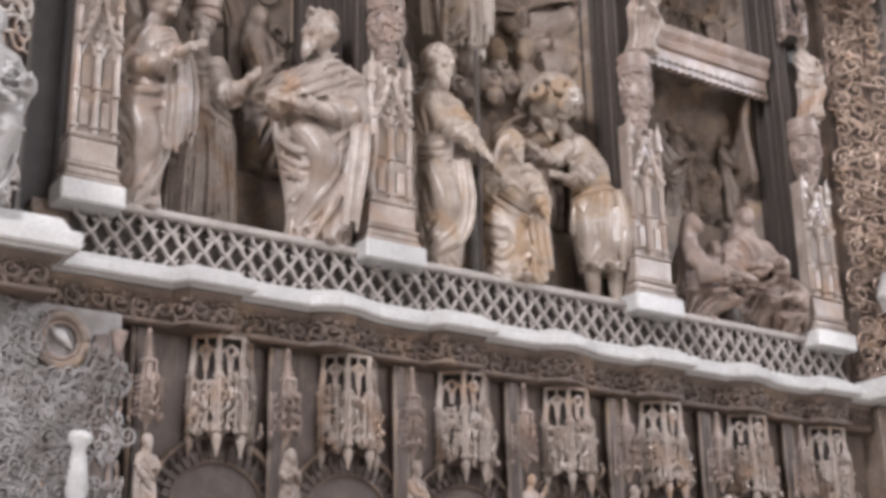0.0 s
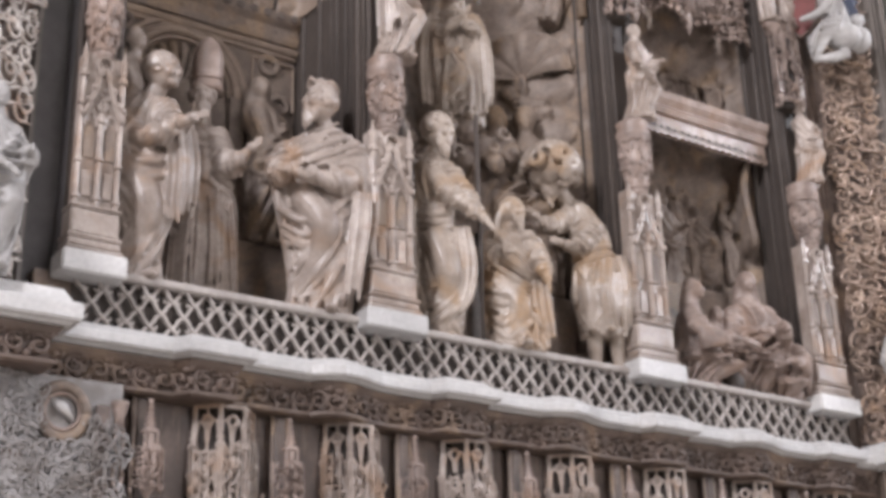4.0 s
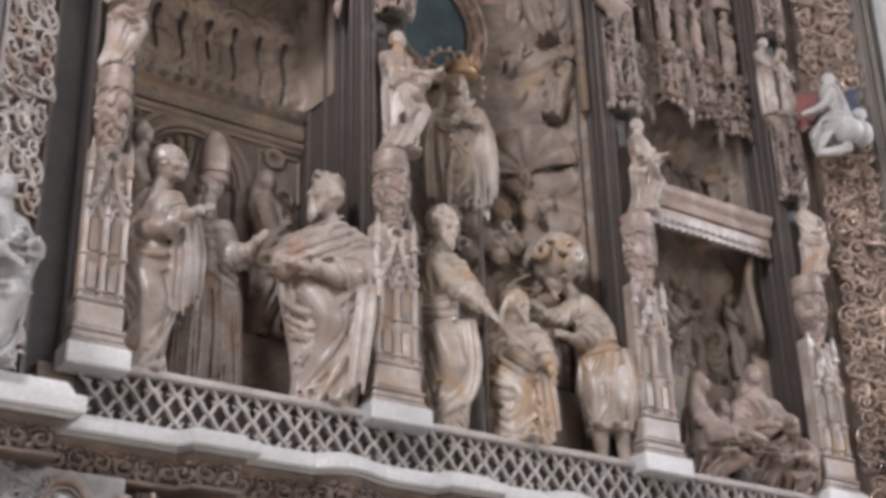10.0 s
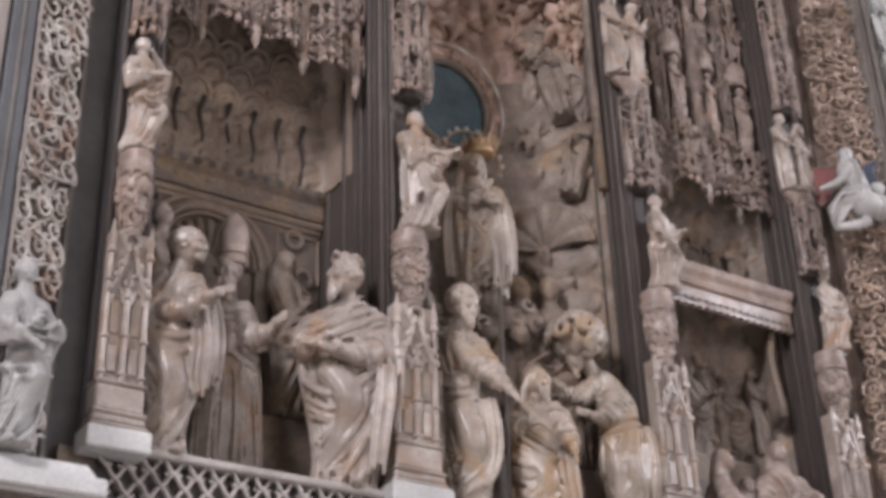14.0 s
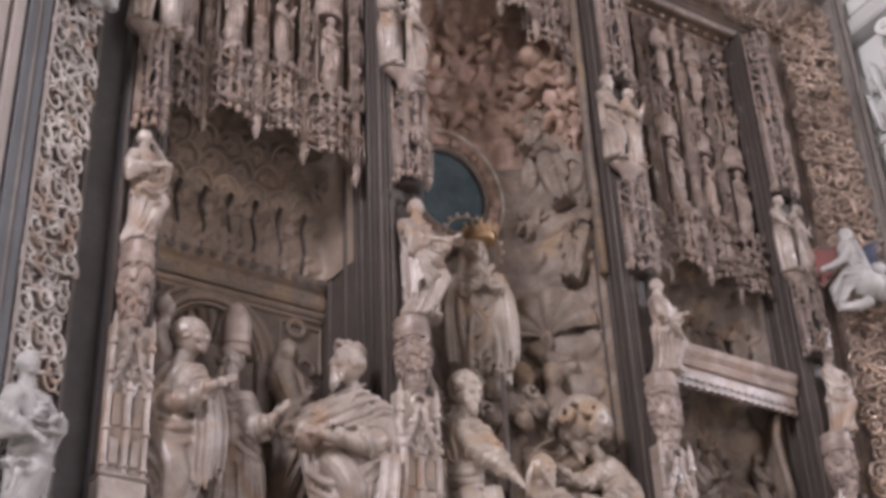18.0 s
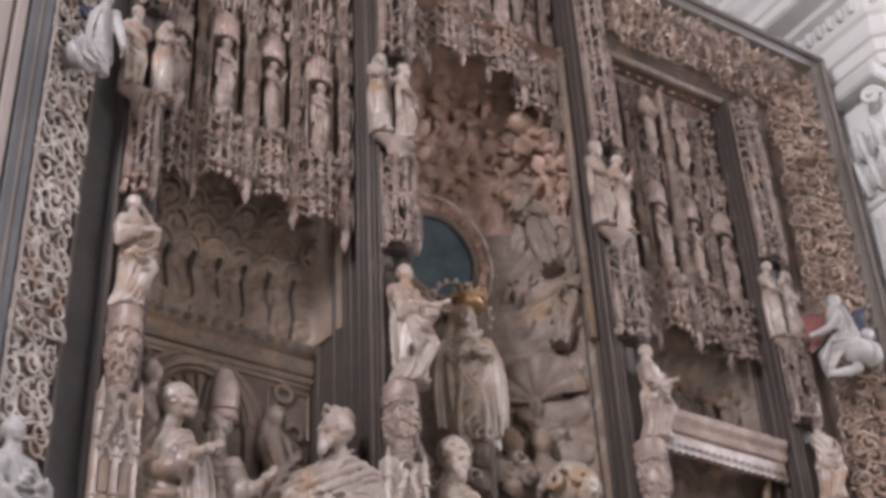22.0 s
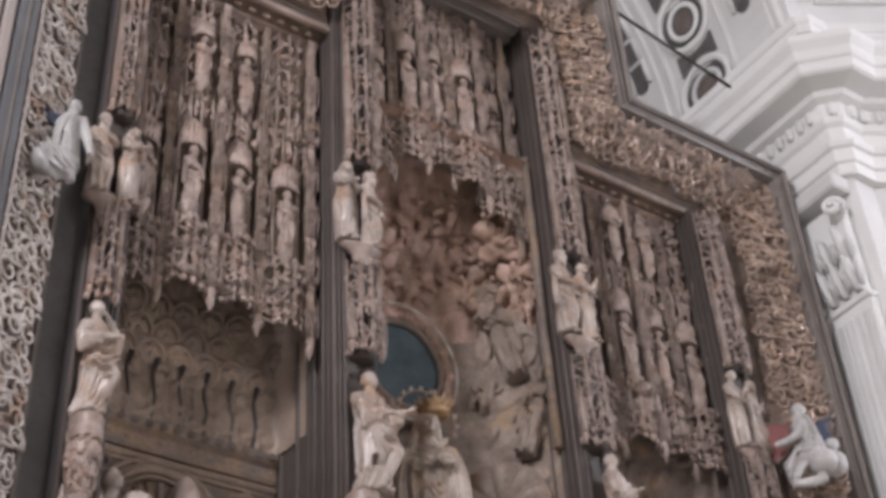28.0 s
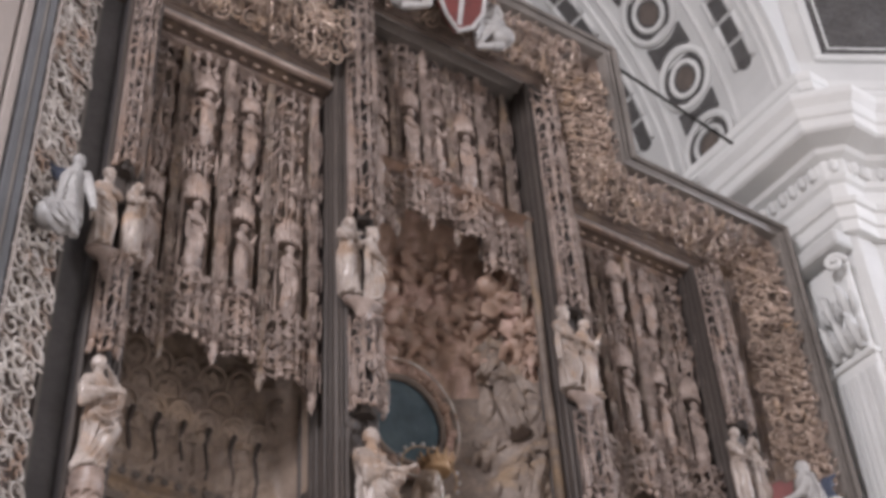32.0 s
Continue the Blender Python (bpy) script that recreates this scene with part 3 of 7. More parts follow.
    for q in range(22 if sweep else 0):
        z0, u = top_ * rng.uniform(.20, .56), np.linspace(0, 1, 26)
        a, b = rng.uniform(.2, .95), rng.uniform(-.95, .1)
        zz = z0 - top_ * rng.uniform(.10, .28) * u ** 1.3 - .05 * np.sin(u * np.pi)
        lay(cover(sweep * (a + (b - a) * u), np.maximum(zz, .02)), np.full(26, rng.uniform(.009, .024)), 0)
    for q in range(16 if sweep else 0):
        z0, u = top_ * rng.uniform(.66, .95), np.linspace(0, 1, 18)
        a = rng.uniform(-.9, .9)
        lay(cover(a + rng.uniform(-.35, .35) * u, z0 - top_ * rng.uniform(.05, .14) * u), np.full(18, rng.uniform(.010, .017)), 0)
    for q in range(12 if sweep else 0):
        u, a = np.linspace(0, 1, 14), rng.uniform(-.95, .95)
        lay(cover(a + .06 * u, top_ * rng.uniform(.06, .13) * (1 - u) + .01), np.full(14, rng.uniform(.014, .022)), .004)
    for n, pts in enumerate(list(arms) + list(legs)):
        c = curve(pts, 24)
        if n < len(arms) or c[:, 3].max() > .085:
            if n >= len(arms):
                c[:, 1] -= .035
            g.tube(c[:, :3] * (1, -1, 1), c[:, 3] * .88, 14)
            continue
        # free cloth falls in narrow pleats of uneven length
        for q in (-1.1, -.35, .35, 1.1):
            e = 24 - rng.randint(0, 6)
            w = c[:e, 3] * q
            g.tube((c[:e, :3] + np.stack([w, rng.uniform(-.02, .03) + 0 * w, 0 * w], 1)) * (1, -1, 1), c[:e, 3] * rng.uniform(.34, .5) * np.sin(np.linspace(.5, 2.7, e)) ** .5, 8)
    for pts in arms:
        c = curve(pts, 24)
        tang = np.gradient(c[:, :3] * (1, -1, 1), axis=0)
        tang /= np.linalg.norm(tang, axis=1)[:, None]
        for q in range(18):
            j = rng.randint(2, 20)
            e1 = np.cross(tang[j], (.3, .2, 1.0))
            e1 /= np.linalg.norm(e1)
            e2 = np.cross(tang[j], e1)
            an = np.linspace(0, 3.2, 9) + rng.uniform(0, 6.28)
            g.tube(c[j, :3] * (1, -1, 1) + (np.cos(an)[:, None] * e1 + np.sin(an)[:, None] * e2) * c[j, 3] * 1.0 + tang[j] * (rng.uniform(-.09, .09) * np.linspace(-1, 1, 9))[:, None], .021 * np.sin(np.linspace(.3, 2.85, 9)), 6)
        w, d = c[-1, :3] * (1, -1, 1), tang[-1]
        g.ball(w + d * .04, .042, 10, 6)
        for q in (-1, 0, 1, 2):
            side = np.array((0, .3, 1)) * (q - .5) * .018
            g.tube([w + d * .05 + side * .6, w + d * .10 + side, w + d * .145 + side * .9 + (0, 0, -.012)], [.017, .015, .010], 6)
    hx, hy, hz, size, face, tilt, hair, beard = head
    z1 = lv[-1, 0]
    g.tube([(mid[-1], 0, z1 - .06), (hx, -hy + .02, hz - .02)], [.075, .062], 12)
    k = size / .069
    g.merge(carved_head(hair, beard, seed), pose(hx, -hy, hz, tilt, 0, face) @ Matrix.Diagonal((k, k, k, 1)))
    # feet under the hem
    for q in (-1, 1):
        g.ball((mid[0] + q * .4 * half[0], -half[0] * deep - .02, lv[0, 0] + .02), (.05, .11, .035), 10, 5)
    return sculpt(g, name, mat, voxel, 1)


# ---------------------------------------------------------------- carved ornament
def pointed_arch(w, h, n=5):
    """Points of a pointed arch over width w, springing at 0, rising to h."""
    t = np.linspace(0, 1, n)
    left = np.stack([-w / 2 + (w / 2) * t ** 1.7, h * np.sin(t * np.pi / 2) ** 0.9], 1)
    return np.concatenate([left, (left * (-1, 1))[::-1][1:]])


def filigree(w, h, nx, nz, seed, thick=0.014, bow=0.06, ragged=0.0):
    """Dense openwork of small arches, rings, leaves and crockets near the plane y=0, x from -w/2 to w/2, z from 0 to h."""
    rng = np.random.RandomState(seed)
    g = Geo()
    nx, nz, thick = nx + 1, round(nz * 1.45), thick * .74
    cw, ch = w / nx, h / nz

    def bent(p):
        p = np.asarray(p, float)
        y = -bow * np.cos(np.clip(p[:, 0] / w, -.5, .5) * np.pi)
        return np.stack([p[:, 0], y + p[:, 2], p[:, 1]], 1)

    def knob(x, z, dy, r):
        g.ball((x, -bow * math.cos(max(-.5, min(.5, x / w)) * math.pi) + dy, z), (r * rng.uniform(.7, 1.2), r, r * rng.uniform(.8, 1.7)), 5, 3, .2, rng.randint(99))

    circle = np.linspace(0, 2 * np.pi, 9)
    for j in range(nz):
        for i in range(nx):
            x, z = -w / 2 + (i + .5) * cw, j * ch
            if j == 0 and rng.rand() < ragged:
                continue
            dy = rng.uniform(-.05, .03)
            kind = rng.randint(5)
            if kind == 0:
                r = min(cw, ch) * .40
                g.tube(bent([(x + r * math.cos(t), z + ch * .5 + r * math.sin(t), dy) for t in circle]), thick * .8, 4)
                knob(x, z + ch * .5, dy - .01, thick)
            elif kind == 1:
                a = pointed_arch(cw * .86, ch * .62, 4)
                g.tube(bent([(x + q[0], z + ch * .28 + q[1], dy) for q in a]), thick, 4)
            elif kind == 2:
                for s in (-1, 1):
                    g.tube(bent([(x, z + ch * .05, dy), (x + s * cw * .42, z + ch * .45, dy - .03), (x + s * cw * .2, z + ch * .95, dy - .02)]), [thick * 1.2, thick * 1.4, thick * .5], 4)
            elif kind == 3:
                for q in range(4):
                    knob(x + rng.uniform(-.4, .4) * cw, z + rng.uniform(.1, .9) * ch, dy, thick * rng.uniform(1.1, 1.9))
            else:
                s = rng.choice((-1, 1))
                g.tube(bent([(x - s * cw * .5, z, dy), (x + s * cw * .1, z + ch * .4, dy - .02), (x + s * cw * .5, z + ch, dy)]), thick * .9, 4)
            if rng.rand() < .6:
                knob(x + cw * .5, z + ch * rng.uniform(0, 1), dy - .02, thick * 1.6)
        if j % 3 == 2:
            zz = j * ch
            g.tube(bent([(-w / 2 + w * q / 6, zz, .0) for q in range(7)]), thick * .9, 4)
    for i in range(nx + 1):
        x = -w / 2 + i * cw
        lift = rng.uniform(0, .6) * ch
        g.tube(bent([(x, lift, -.02), (x, h, -.02)]), thick * rng.uniform(.9, 1.3), 4)
        knob(x, lift, -.02, thick * 2.2)
    return g


def pinnacle(h, w=0.05, seed=0):
    """A slim gothic shaft with panels, crockets and a finial, base at 0."""
    g = Geo()
    rng = np.random.RandomState(seed)
    z1 = h * 0.62
    g.box(-w / 2, w / 2, -w / 2, w / 2, 0, z1, w * .2)
    g.lathe([(w * .4, 0), (w * .8, -.02), (w * .75, -.05), (w * .35, -.09), (w * .12, -.13)], (0, 0, 0), 8)
    for z in (0.02, z1 * .5, z1):
        g.box(-w * .68, w * .68, -w * .68, w * .68, z - .012, z + .012, .004)
    for s in (-1, 1):
        g.tube([(s * w * .7, -w * .55, .05), (s * w * .7, -w * .55, z1 * .92)], w * .14, 5)
        g.ball((s * w * .7, -w * .55, z1 * .95), (w * .2, w * .2, w * .4), 6, 4)
    g.lathe([(w * .55, z1), (w * .32, z1 + (h - z1) * .4), (w * .1, h * .95), (.002, h)], (0, 0, 0), 6)
    for k in range(5):
        z = z1 + (h - z1) * (k + .4) / 5.5
        r = w * (.62 - .1 * k)
        for q in range(4):
            an = q * math.pi / 2 + math.pi / 4
            g.ball((r * math.cos(an), r * math.sin(an), z), w * .17, 5, 3, .2, q + k)
    g.ball((0, 0, h), (w * .28, w * .28, w * .4), 6, 4)
    return g


def rosette(r, n=7, lobes=6):
    g = Geo()
    for i in range(lobes):
        an = i / lobes * 2 * math.pi
        g.ball((r * .6 * math.cos(an), -.01, r * .6 * math.sin(an)), (r * .38, r * .25, r * .38), n, 4, .1, i)
    g.ball((0, -.02, 0), r * .3, n, 4)
    return g


def spiral(c, r, turns, flip, start, n=26):
    t = np.linspace(0, 1, n)
    an = start + flip * t * turns * 2 * np.pi
    rr = r * (1 - .86 * t)
    return np.stack([c[0] + rr * np.cos(an), c[1] - .03 - .035 * t, c[2] + rr * np.sin(an)], 1)


def scroll_module(w, length, seed):
    """Open scrollwork of thin curling strands with small leaves, x across the band 0..w, z along it 0..length, standing out to -y."""
    g = Geo()
    rng = np.random.RandomState(seed)
    last = None
    for row in range(4):
        for col in range(3):
            cx = w * (.18 + .32 * col + rng.uniform(-.05, .05))
            cz = length * ((row + .5 * (col % 2) + .3) / 4 + rng.uniform(-.04, .04))
            r = w * rng.uniform(.13, .20)
            lift = -.045 - rng.uniform(0, .05)
            flip = 1 if (row + col) % 2 else -1
            sp = spiral((cx, lift, cz), r, rng.uniform(1.1, 1.6), flip, rng.uniform(0, 6.28))
            g.tube(sp, np.linspace(.015, .009, 26), 6)
            g.ball(tuple(sp[-1]), (.018, .02, .018), 6, 4, .2, row)
            if last is not None:
                mid = (last + sp[0]) / 2 + np.array((rng.uniform(-.04, .04), -.02, rng.uniform(-.04, .04)))
                g.tube(np.array([last, mid, sp[0]]), .013, 6)
            last = sp[0]
            for _ in range(3):
                an = rng.uniform(0, 6.28)
                leaf = Geo().ball((0, 0, 0), (.012, .014, rng.uniform(.028, .05)), 5, 4, .3, col)
                g.merge(leaf, pose(cx + 1.15 * r * math.cos(an), lift - .02, cz + 1.15 * r * math.sin(an), rng.uniform(-30, 30), math.degrees(an) + 60, 0))
    return g


def relief(w, h, blobs, step=0.022, seed=0, rough=0.012, back=0.03, concave=0.0, dome=None, square=0.0):
    """A carved panel: x -w/2..w/2, z 0..h, front to -y, raised by blobs (x, z, rx, rz, height); concave: how deep its middle lies; dome: height at which it starts to vault forward."""
    nx, nz = int(w / step), int(h / step)
    x, z = np.meshgrid(np.linspace(-w / 2, w / 2, nx), np.linspace(0, h, nz))
    y = np.zeros_like(x)
    for bx, bz, rx, rz, hh in blobs:
        q = 1 - ((x - bx) / rx) ** 2 - ((z - bz) / rz) ** 2
        y = np.maximum(y, hh * np.sqrt(np.clip(q, 0, 1)))
    rng = np.random.RandomState(seed)
    for k in range(9):
        f1, f2, p1, p2 = rng.uniform(6, 26), rng.uniform(6, 26), *rng.uniform(0, 6.28, 2)
        y += rough * np.abs(np.sin(x * f1 + 2.2 * np.sin(z * f2 * .6 + p1))) * np.abs(np.cos(z * f2 + 1.7 * np.sin(x * f1 * .7 + p2))) * .6
    power = 2 + square * np.clip(1 - 1.6 * z / h, 0, 1)
    base = concave * np.clip(1 - np.abs(2 * x / w) ** power, 0, 1) ** .5
    if dome is not None:
        base = base * np.sqrt(np.clip(1 - (np.clip(z - dome, 0, None) / (h - dome)) ** 2, 0, 1))
    y[:, 0], y[:, -1] = 0, 0
    g = Geo()
    front = np.stack([x, base - y, z], -1)
    g.grid(front)
    g.grid(np.stack([x, base + back, z], -1)[:, ::-1])
    for a, b in ((front[0], base[0]), (front[-1], base[-1])):
        g.grid(np.stack([a, np.stack([a[:, 0], b + back, a[:, 2]], -1)]))
    for j in (0, -1):
        g.grid(np.stack([front[:, j], np.stack([x[:, j], base[:, j] + back, z[:, j]], -1)]))
    return g


def crowd(w, h, rows, seed, size=0.17):
    """Blobs for rows of half-length carved figures with discs of foliage above."""
    rng = np.random.RandomState(seed)
    out = []
    for j in range(rows):
        n = int(w / (size * 1.75))
        for i in range(n):
            x = -w / 2 + (i + .5 + .3 * (j % 2)) * w / n + rng.uniform(-.02, .02)
            z = h * (j + .5) / rows + rng.uniform(-.03, .03)
            s = size * rng.uniform(.85, 1.15)
            out += [(x, z + s * .75, s * .34, s * .42, .10), (x, z - s * .1, s * .62, s * .8, .075), (x + s * .3, z - s * .05, s * .2, s * .5, .10),
                    (x - s * .2, z - s * .5, s * .3, s * .6, .09)]
    return out


# ---------------------------------------------------------------- setting: church
A = 6.53
floor = thing("floor", Geo().box(-12, 25, -24, 5, -.2, 0), PAVING, "worn stone paving of the church", "floor", kind="structure")


def wall_with_window(name, x0, x1, z1, w0, w1, h0, h1, m):
    g = Geo()
    for a, b, c, d in ((x0, w0, 0, z1), (w1, x1, 0, z1), (w0, w1, 0, h0), (w0, w1, h1, z1)):
        g.box(a, b, 0, .5, c, d, .002)
    return thing(name, g, BEIGE, "plain plastered wall of the nave with a tall window opening", "wall", m, kind="structure")


wall_with_window("wall_west", -24, 5, 24, -11.5, -6.5, 9, 16, pose(-10, 0, 0, 0, 0, 90))
wall_with_window("wall_east", -24, 5, 24, -11.5, -6.5, 10, 17, pose(23.5, 0, 0, 0, 0, 90))
wall_with_window("wall_south", -10, 23.5, 24, 3, 10, 4.5, 11.5, pose(0, -22.5, 0))
thing("wall_north", Geo().box(-10, 23.5, 4.5, 5, 0, 24), BEIGE, "plain plastered wall behind the altarpiece", "wall", kind="structure")
thing("ceiling", Geo().box(-12, 25, -24, 5, 24, 24.4), PLASTER, "white plastered vault over the nave", "ceiling", kind="structure")

# crossing pier on the east side, with fluted pilaster, entablature and arch; its front turns towards the crossing
PX = 11.55
PIER_PLAN = [(14.6, -2.60), (11.95, -1.03), (11.63, -1.03), (11.55, -.95), (11.55, 4.4)]
g = Geo()
ring_ = PIER_PLAN + [(14.6, 4.4)]
g.grid(np.array([[(x, y, z) for x, y in ring_] for z in (0, 15.42)]), True)
g.add([(x, y, 15.42) for x, y in ring_], [tuple(range(len(ring_)))])
thing("pier_wall", g, PLASTER, "white plastered crossing pier with a splayed front", "pier", kind="structure")
thing("pier_wall_west", Geo().box(-1.5, 1.3, -.35, 4.4, 0, 15.3, .01), WARM_PLASTER, "beige plastered pier beside the altarpiece", "pier", kind="structure")
g = Geo().box(1.3, 1.75, -.25, .8, 0, 15.3, .02).box(1.75, 1.9, -.1, .8, 0, 15.3, .02)
thing("pier_strip_west", g, WARM_PLASTER, "stepped beige plaster strips of the pier edge", "pier", kind="structure")

ENT = [(0, 12.62), (.10, 12.62), (.10, 12.78), (.14, 12.80), (.14, 12.98), (.19, 13.0), (.22, 13.06), (.08, 13.08), (.08, 13.38), (.14, 13.42), (.17, 13.48),
       (.17, 13.70), (.28, 13.74), (.32, 13.80), (.58, 13.83), (.62, 13.86), (.62, 14.0), (.66, 14.03), (.68, 14.16), (.76, 14.26), (.76, 14.36), (.60, 14.40), (.60, 14.52), (0, 14.56)]
thing("entablature", Geo().sweep(PIER_PLAN, ENT), PLASTER,
      "white moulded entablature with a deep cornice", "entablature", kind="structure")
thing("pier_plinth", Geo().sweep(PIER_PLAN, [(0, 15.1), (.05, 15.12), (.07, 15.18), (.05, 15.24), (.09, 15.28), (.09, 15.40), (0, 15.42)]), PLASTER, "white moulding where the arch springs", "moulding", kind="structure")
den = thing("dentil_course", None, None, "row of white rounded dentils under the cornice", "moulding")
dg_ = Geo().lathe([(.03, 0), (.055, .03), (.06, .12), (.05, .17), (.03, .19)], (0, 0, 0), 10, 1, 1).mesh("dentil", PLASTER, True)
for (xa, ya), (xb, yb) in zip(PIER_PLAN[:-1], PIER_PLAN[1:]):
    d = math.hypot(xb - xa, yb - ya)
    for i in range(max(1, round(d / .17))):
        u = (i + .5) / max(1, round(d / .17))
        part("dentil", dg_, None, den, m=pose(xa + (xb - xa) * u + (ya - yb) / d * .19, ya + (yb - ya) * u + (xb - xa) / d * .19, 13.49))

pil = thing("fluted_pilaster", None, None, "white fluted pilaster with a leafy capital on the crossing pier", "pilaster", pose(PX, .0, 0))
part("shaft", Geo().box(-.10, 0, -.92, 0, 0, 10.95, .01), PLASTER, pil)
fl = Geo().tube([(-.10, 0, 0), (-.10, 0, 10.75)], .028, 8, 1.0).mesh("fillet", PLASTER, True)
for i in range(10):
    part("fillet", fl, None, pil, m=pose(0, -.04 - i * .0933, 0))
part("astragal", Geo().box(-.16, 0, -.95, .03, 10.9, 10.98, .02), PLASTER, pil)
part("bell", Geo().box(-.14, 0, -.90, -.02, 10.98, 12.3, .03), PLASTER, pil)
g = Geo()
rng = np.random.RandomState(4)
for row, (z, n) in enumerate(((11.0, 5), (11.4, 4))):
    for i in range(n):
        y = -.92 + .92 * (i + .5) / n
        g.tube([(-.15, y, z), (-.22, y, z + .22), (-.27, y, z + .38), (-.31, y, z + .40), (-.30, y, z + .33)], [.09, .10, .08, .05, .03], 8, .5)
        for s in (-1, 1):
            g.tube([(-.16, y + s * .05, z + .05), (-.22, y + s * .11, z + .22), (-.25, y + s * .13, z + .30)], [.03, .045, .02], 6)
part("leaves", g, PLASTER, pil, smooth=True)
for y in (-.86, -.06):
    s_ = spiral((0, 0, 0), .12, 1.5, 1, 0, 30)
    part("volute", Geo().tube(s_, np.linspace(.045, .02, 30), 8), PLASTER, pil, m=pose(-.26, y, 12.12, 0, 0, -90 + (30 if y < -.5 else -30)), smooth=True)
part("abacus", Geo().box(-.30, 0, -1.0, .06, 12.38, 12.6, .03), PLASTER, pil)

# arch soffit over the altarpiece with pierced roundels and slots
R, CZ, Y0, Y1 = 5.22, 15.65, -.75, 4.4
th = np.linspace(0, math.pi, 61)
g = Geo()
rows = [[(A + r * math.cos(t), y, CZ + r * math.sin(t)) for r, y in ((R, Y1), (R, Y0), (R + .7, Y0), (R + .7, Y1))] for t in th]
g.grid(np.array(rows), True, True)
thing("arch", g, PLASTER, "white plastered round arch over the altarpiece", "arch", kind="structure", smooth=False)
g = Geo()
for k in range(60):
    a0, a1 = k / 60 * math.pi, (k + 1) / 60 * math.pi

    def out(t):
        c, s = math.cos(t), math.sin(t)
        sc = min(6.0 / max(abs(c), 1e-6), 8.2 / max(s, 1e-6))
        return (A + c * sc, CZ + s * sc)
    p = [(A + (R + .7) * math.cos(a0), CZ + (R + .7) * math.sin(a0)), out(a0), out(a1), (A + (R + .7) * math.cos(a1), CZ + (R + .7) * math.sin(a1))]
    g.add([(x, y, z) for y in (-.73, -.45) for x, z in p], [(0, 1, 2, 3), (7, 6, 5, 4), (0, 3, 7, 4), (1, 5, 6, 2)])
thing("spandrel_wall", g, PLASTER, "white plastered wall round the arch", "wall", kind="structure")
thing("splayed_wall", Geo().box(0, 3.2, 0, .3, 0, 8.4, .005), PLASTER, "white plastered splayed wall above the crossing pier", "wall", pose(11.95, -.73, 15.42, 0, 0, math.degrees(math.atan2(-.51, .86))), kind="structure")


def on_arch(angle, y, lift=0.0):
    """A pose on the soffit: local z along the arch, local y out of the soffit backwards."""
    a = radians(angle)
    c, s = math.cos(a), math.sin(a)
    r = R - lift
    m = Matrix(((0, c, -s), (1, 0, 0), (0, s, c))).to_4x4()
    return Matrix.Translation((A + r * c, y, CZ + r * s)) @ m


def ring(r0, r1, d, n=32):
    g = Geo()
    t = np.arange(n) / n * 2 * np.pi
    prof = [(r0, 0), (r0, -d), ((r0 + r1) / 2, -d * 1.4), (r1, -d), (r1, 0)]
    g.grid(np.array([[(r * math.cos(a), y, r * math.sin(a)) for r, y in prof] for a in np.append(t, t[0] + 2 * np.pi)]), True, False)
    return g


def disc(r, d, n=32):
    g = Geo()
    t = np.arange(n) / n * 2 * np.pi
    g.grid(np.array([[(q * math.cos(a), y, q * math.sin(a)) for a in t] for q, y in ((r, 0), (r, -d))]), True, True)
    return g


# Flat dark pieces on the soffit stand for the shade in its openings.
rd = disc(.41, .012).mesh("opening", SHADOW_GREY)
r1 = ring(.22, .30, .035).mesh("inner_ring", PLASTER)
r2 = ring(.40, .50, .05).mesh("outer_ring", PLASTER)
r3 = disc(.17, .02).mesh("boss", BACKING)
xs_ = np.linspace(-.36, .36, 15)
hs_ = .07 + .16 * (xs_ / .36) ** 2 - .05 * (np.abs(xs_) > .34)
tri = Geo().grid(np.array([np.stack([xs_, -.012 + 0 * xs_, -hs_], 1), np.stack([xs_, -.012 + 0 * xs_, 0 * xs_], 1), np.stack([xs_, -.012 + 0 * xs_, hs_], 1)])).mesh("bowtie", SHADOW_GREY)
for k in range(6):
    a0 = 1.9 + 13.85 * k
    t_ = thing("roundel", None, None, "pierced round opening with white moulded rings in the arch", "roundel", on_arch(a0, .85), group="roundels of the arch")
    part("opening", rd, None, t_)
    part("inner_ring", r1, None, t_)
    part("outer_ring", r2, None, t_)
    part("boss", r3, None, t_)
    if k < 5:
        part("pierced_panel", tri, None, t_, "dark panel painted as the shade of a pierced opening", m=on_arch(a0, .85).inverted() @ on_arch(a0 + 6.95, .85, .012))
# The slots too are dark pieces painted as shade.
sl = Geo().box(-.12, .12, -.03, .02, 0, .37, .01).mesh("slot_panel", SHADOW_GREY)
sl_end = Geo().grid(np.array([[(.12 * math.cos(a), y, .12 * math.sin(a)) for a in np.linspace(math.pi, 2 * math.pi, 12)] for y in (.02, -.03)]), True, True).mesh("slot_end", SHADOW_GREY)
fr = Geo()
for x in (-.17, .17):
    fr.tube([(x, -.02, -.03), (x, -.02, .43)], .045, 8)
fr.tube([(-.17, -.02, .415), (.17, -.02, .415)], .022, 8)
fr = fr.mesh("slot_frame", PLASTER, True)
for y, a0 in ((1.94, 11.8), (-.14, 10.0)):
    for k in range(3):
        base = on_arch(a0 + 22.2 * k, y)
        s_ = thing("slotted_opening", None, None, "long slotted opening with white frame in the arch", "opening", base, group="slotted openings of the arch")
        part("slot_end", sl_end, None, s_)
        for q in range(3):
            part("slot_panel", sl, None, s_, m=base.inverted() @ on_arch(a0 + 22.2 * k + 4.6 * q, y))
            part("slot_frame", fr, None, s_, m=base.inverted() @ on_arch(a0 + 22.2 * k + 4.6 * q, y))
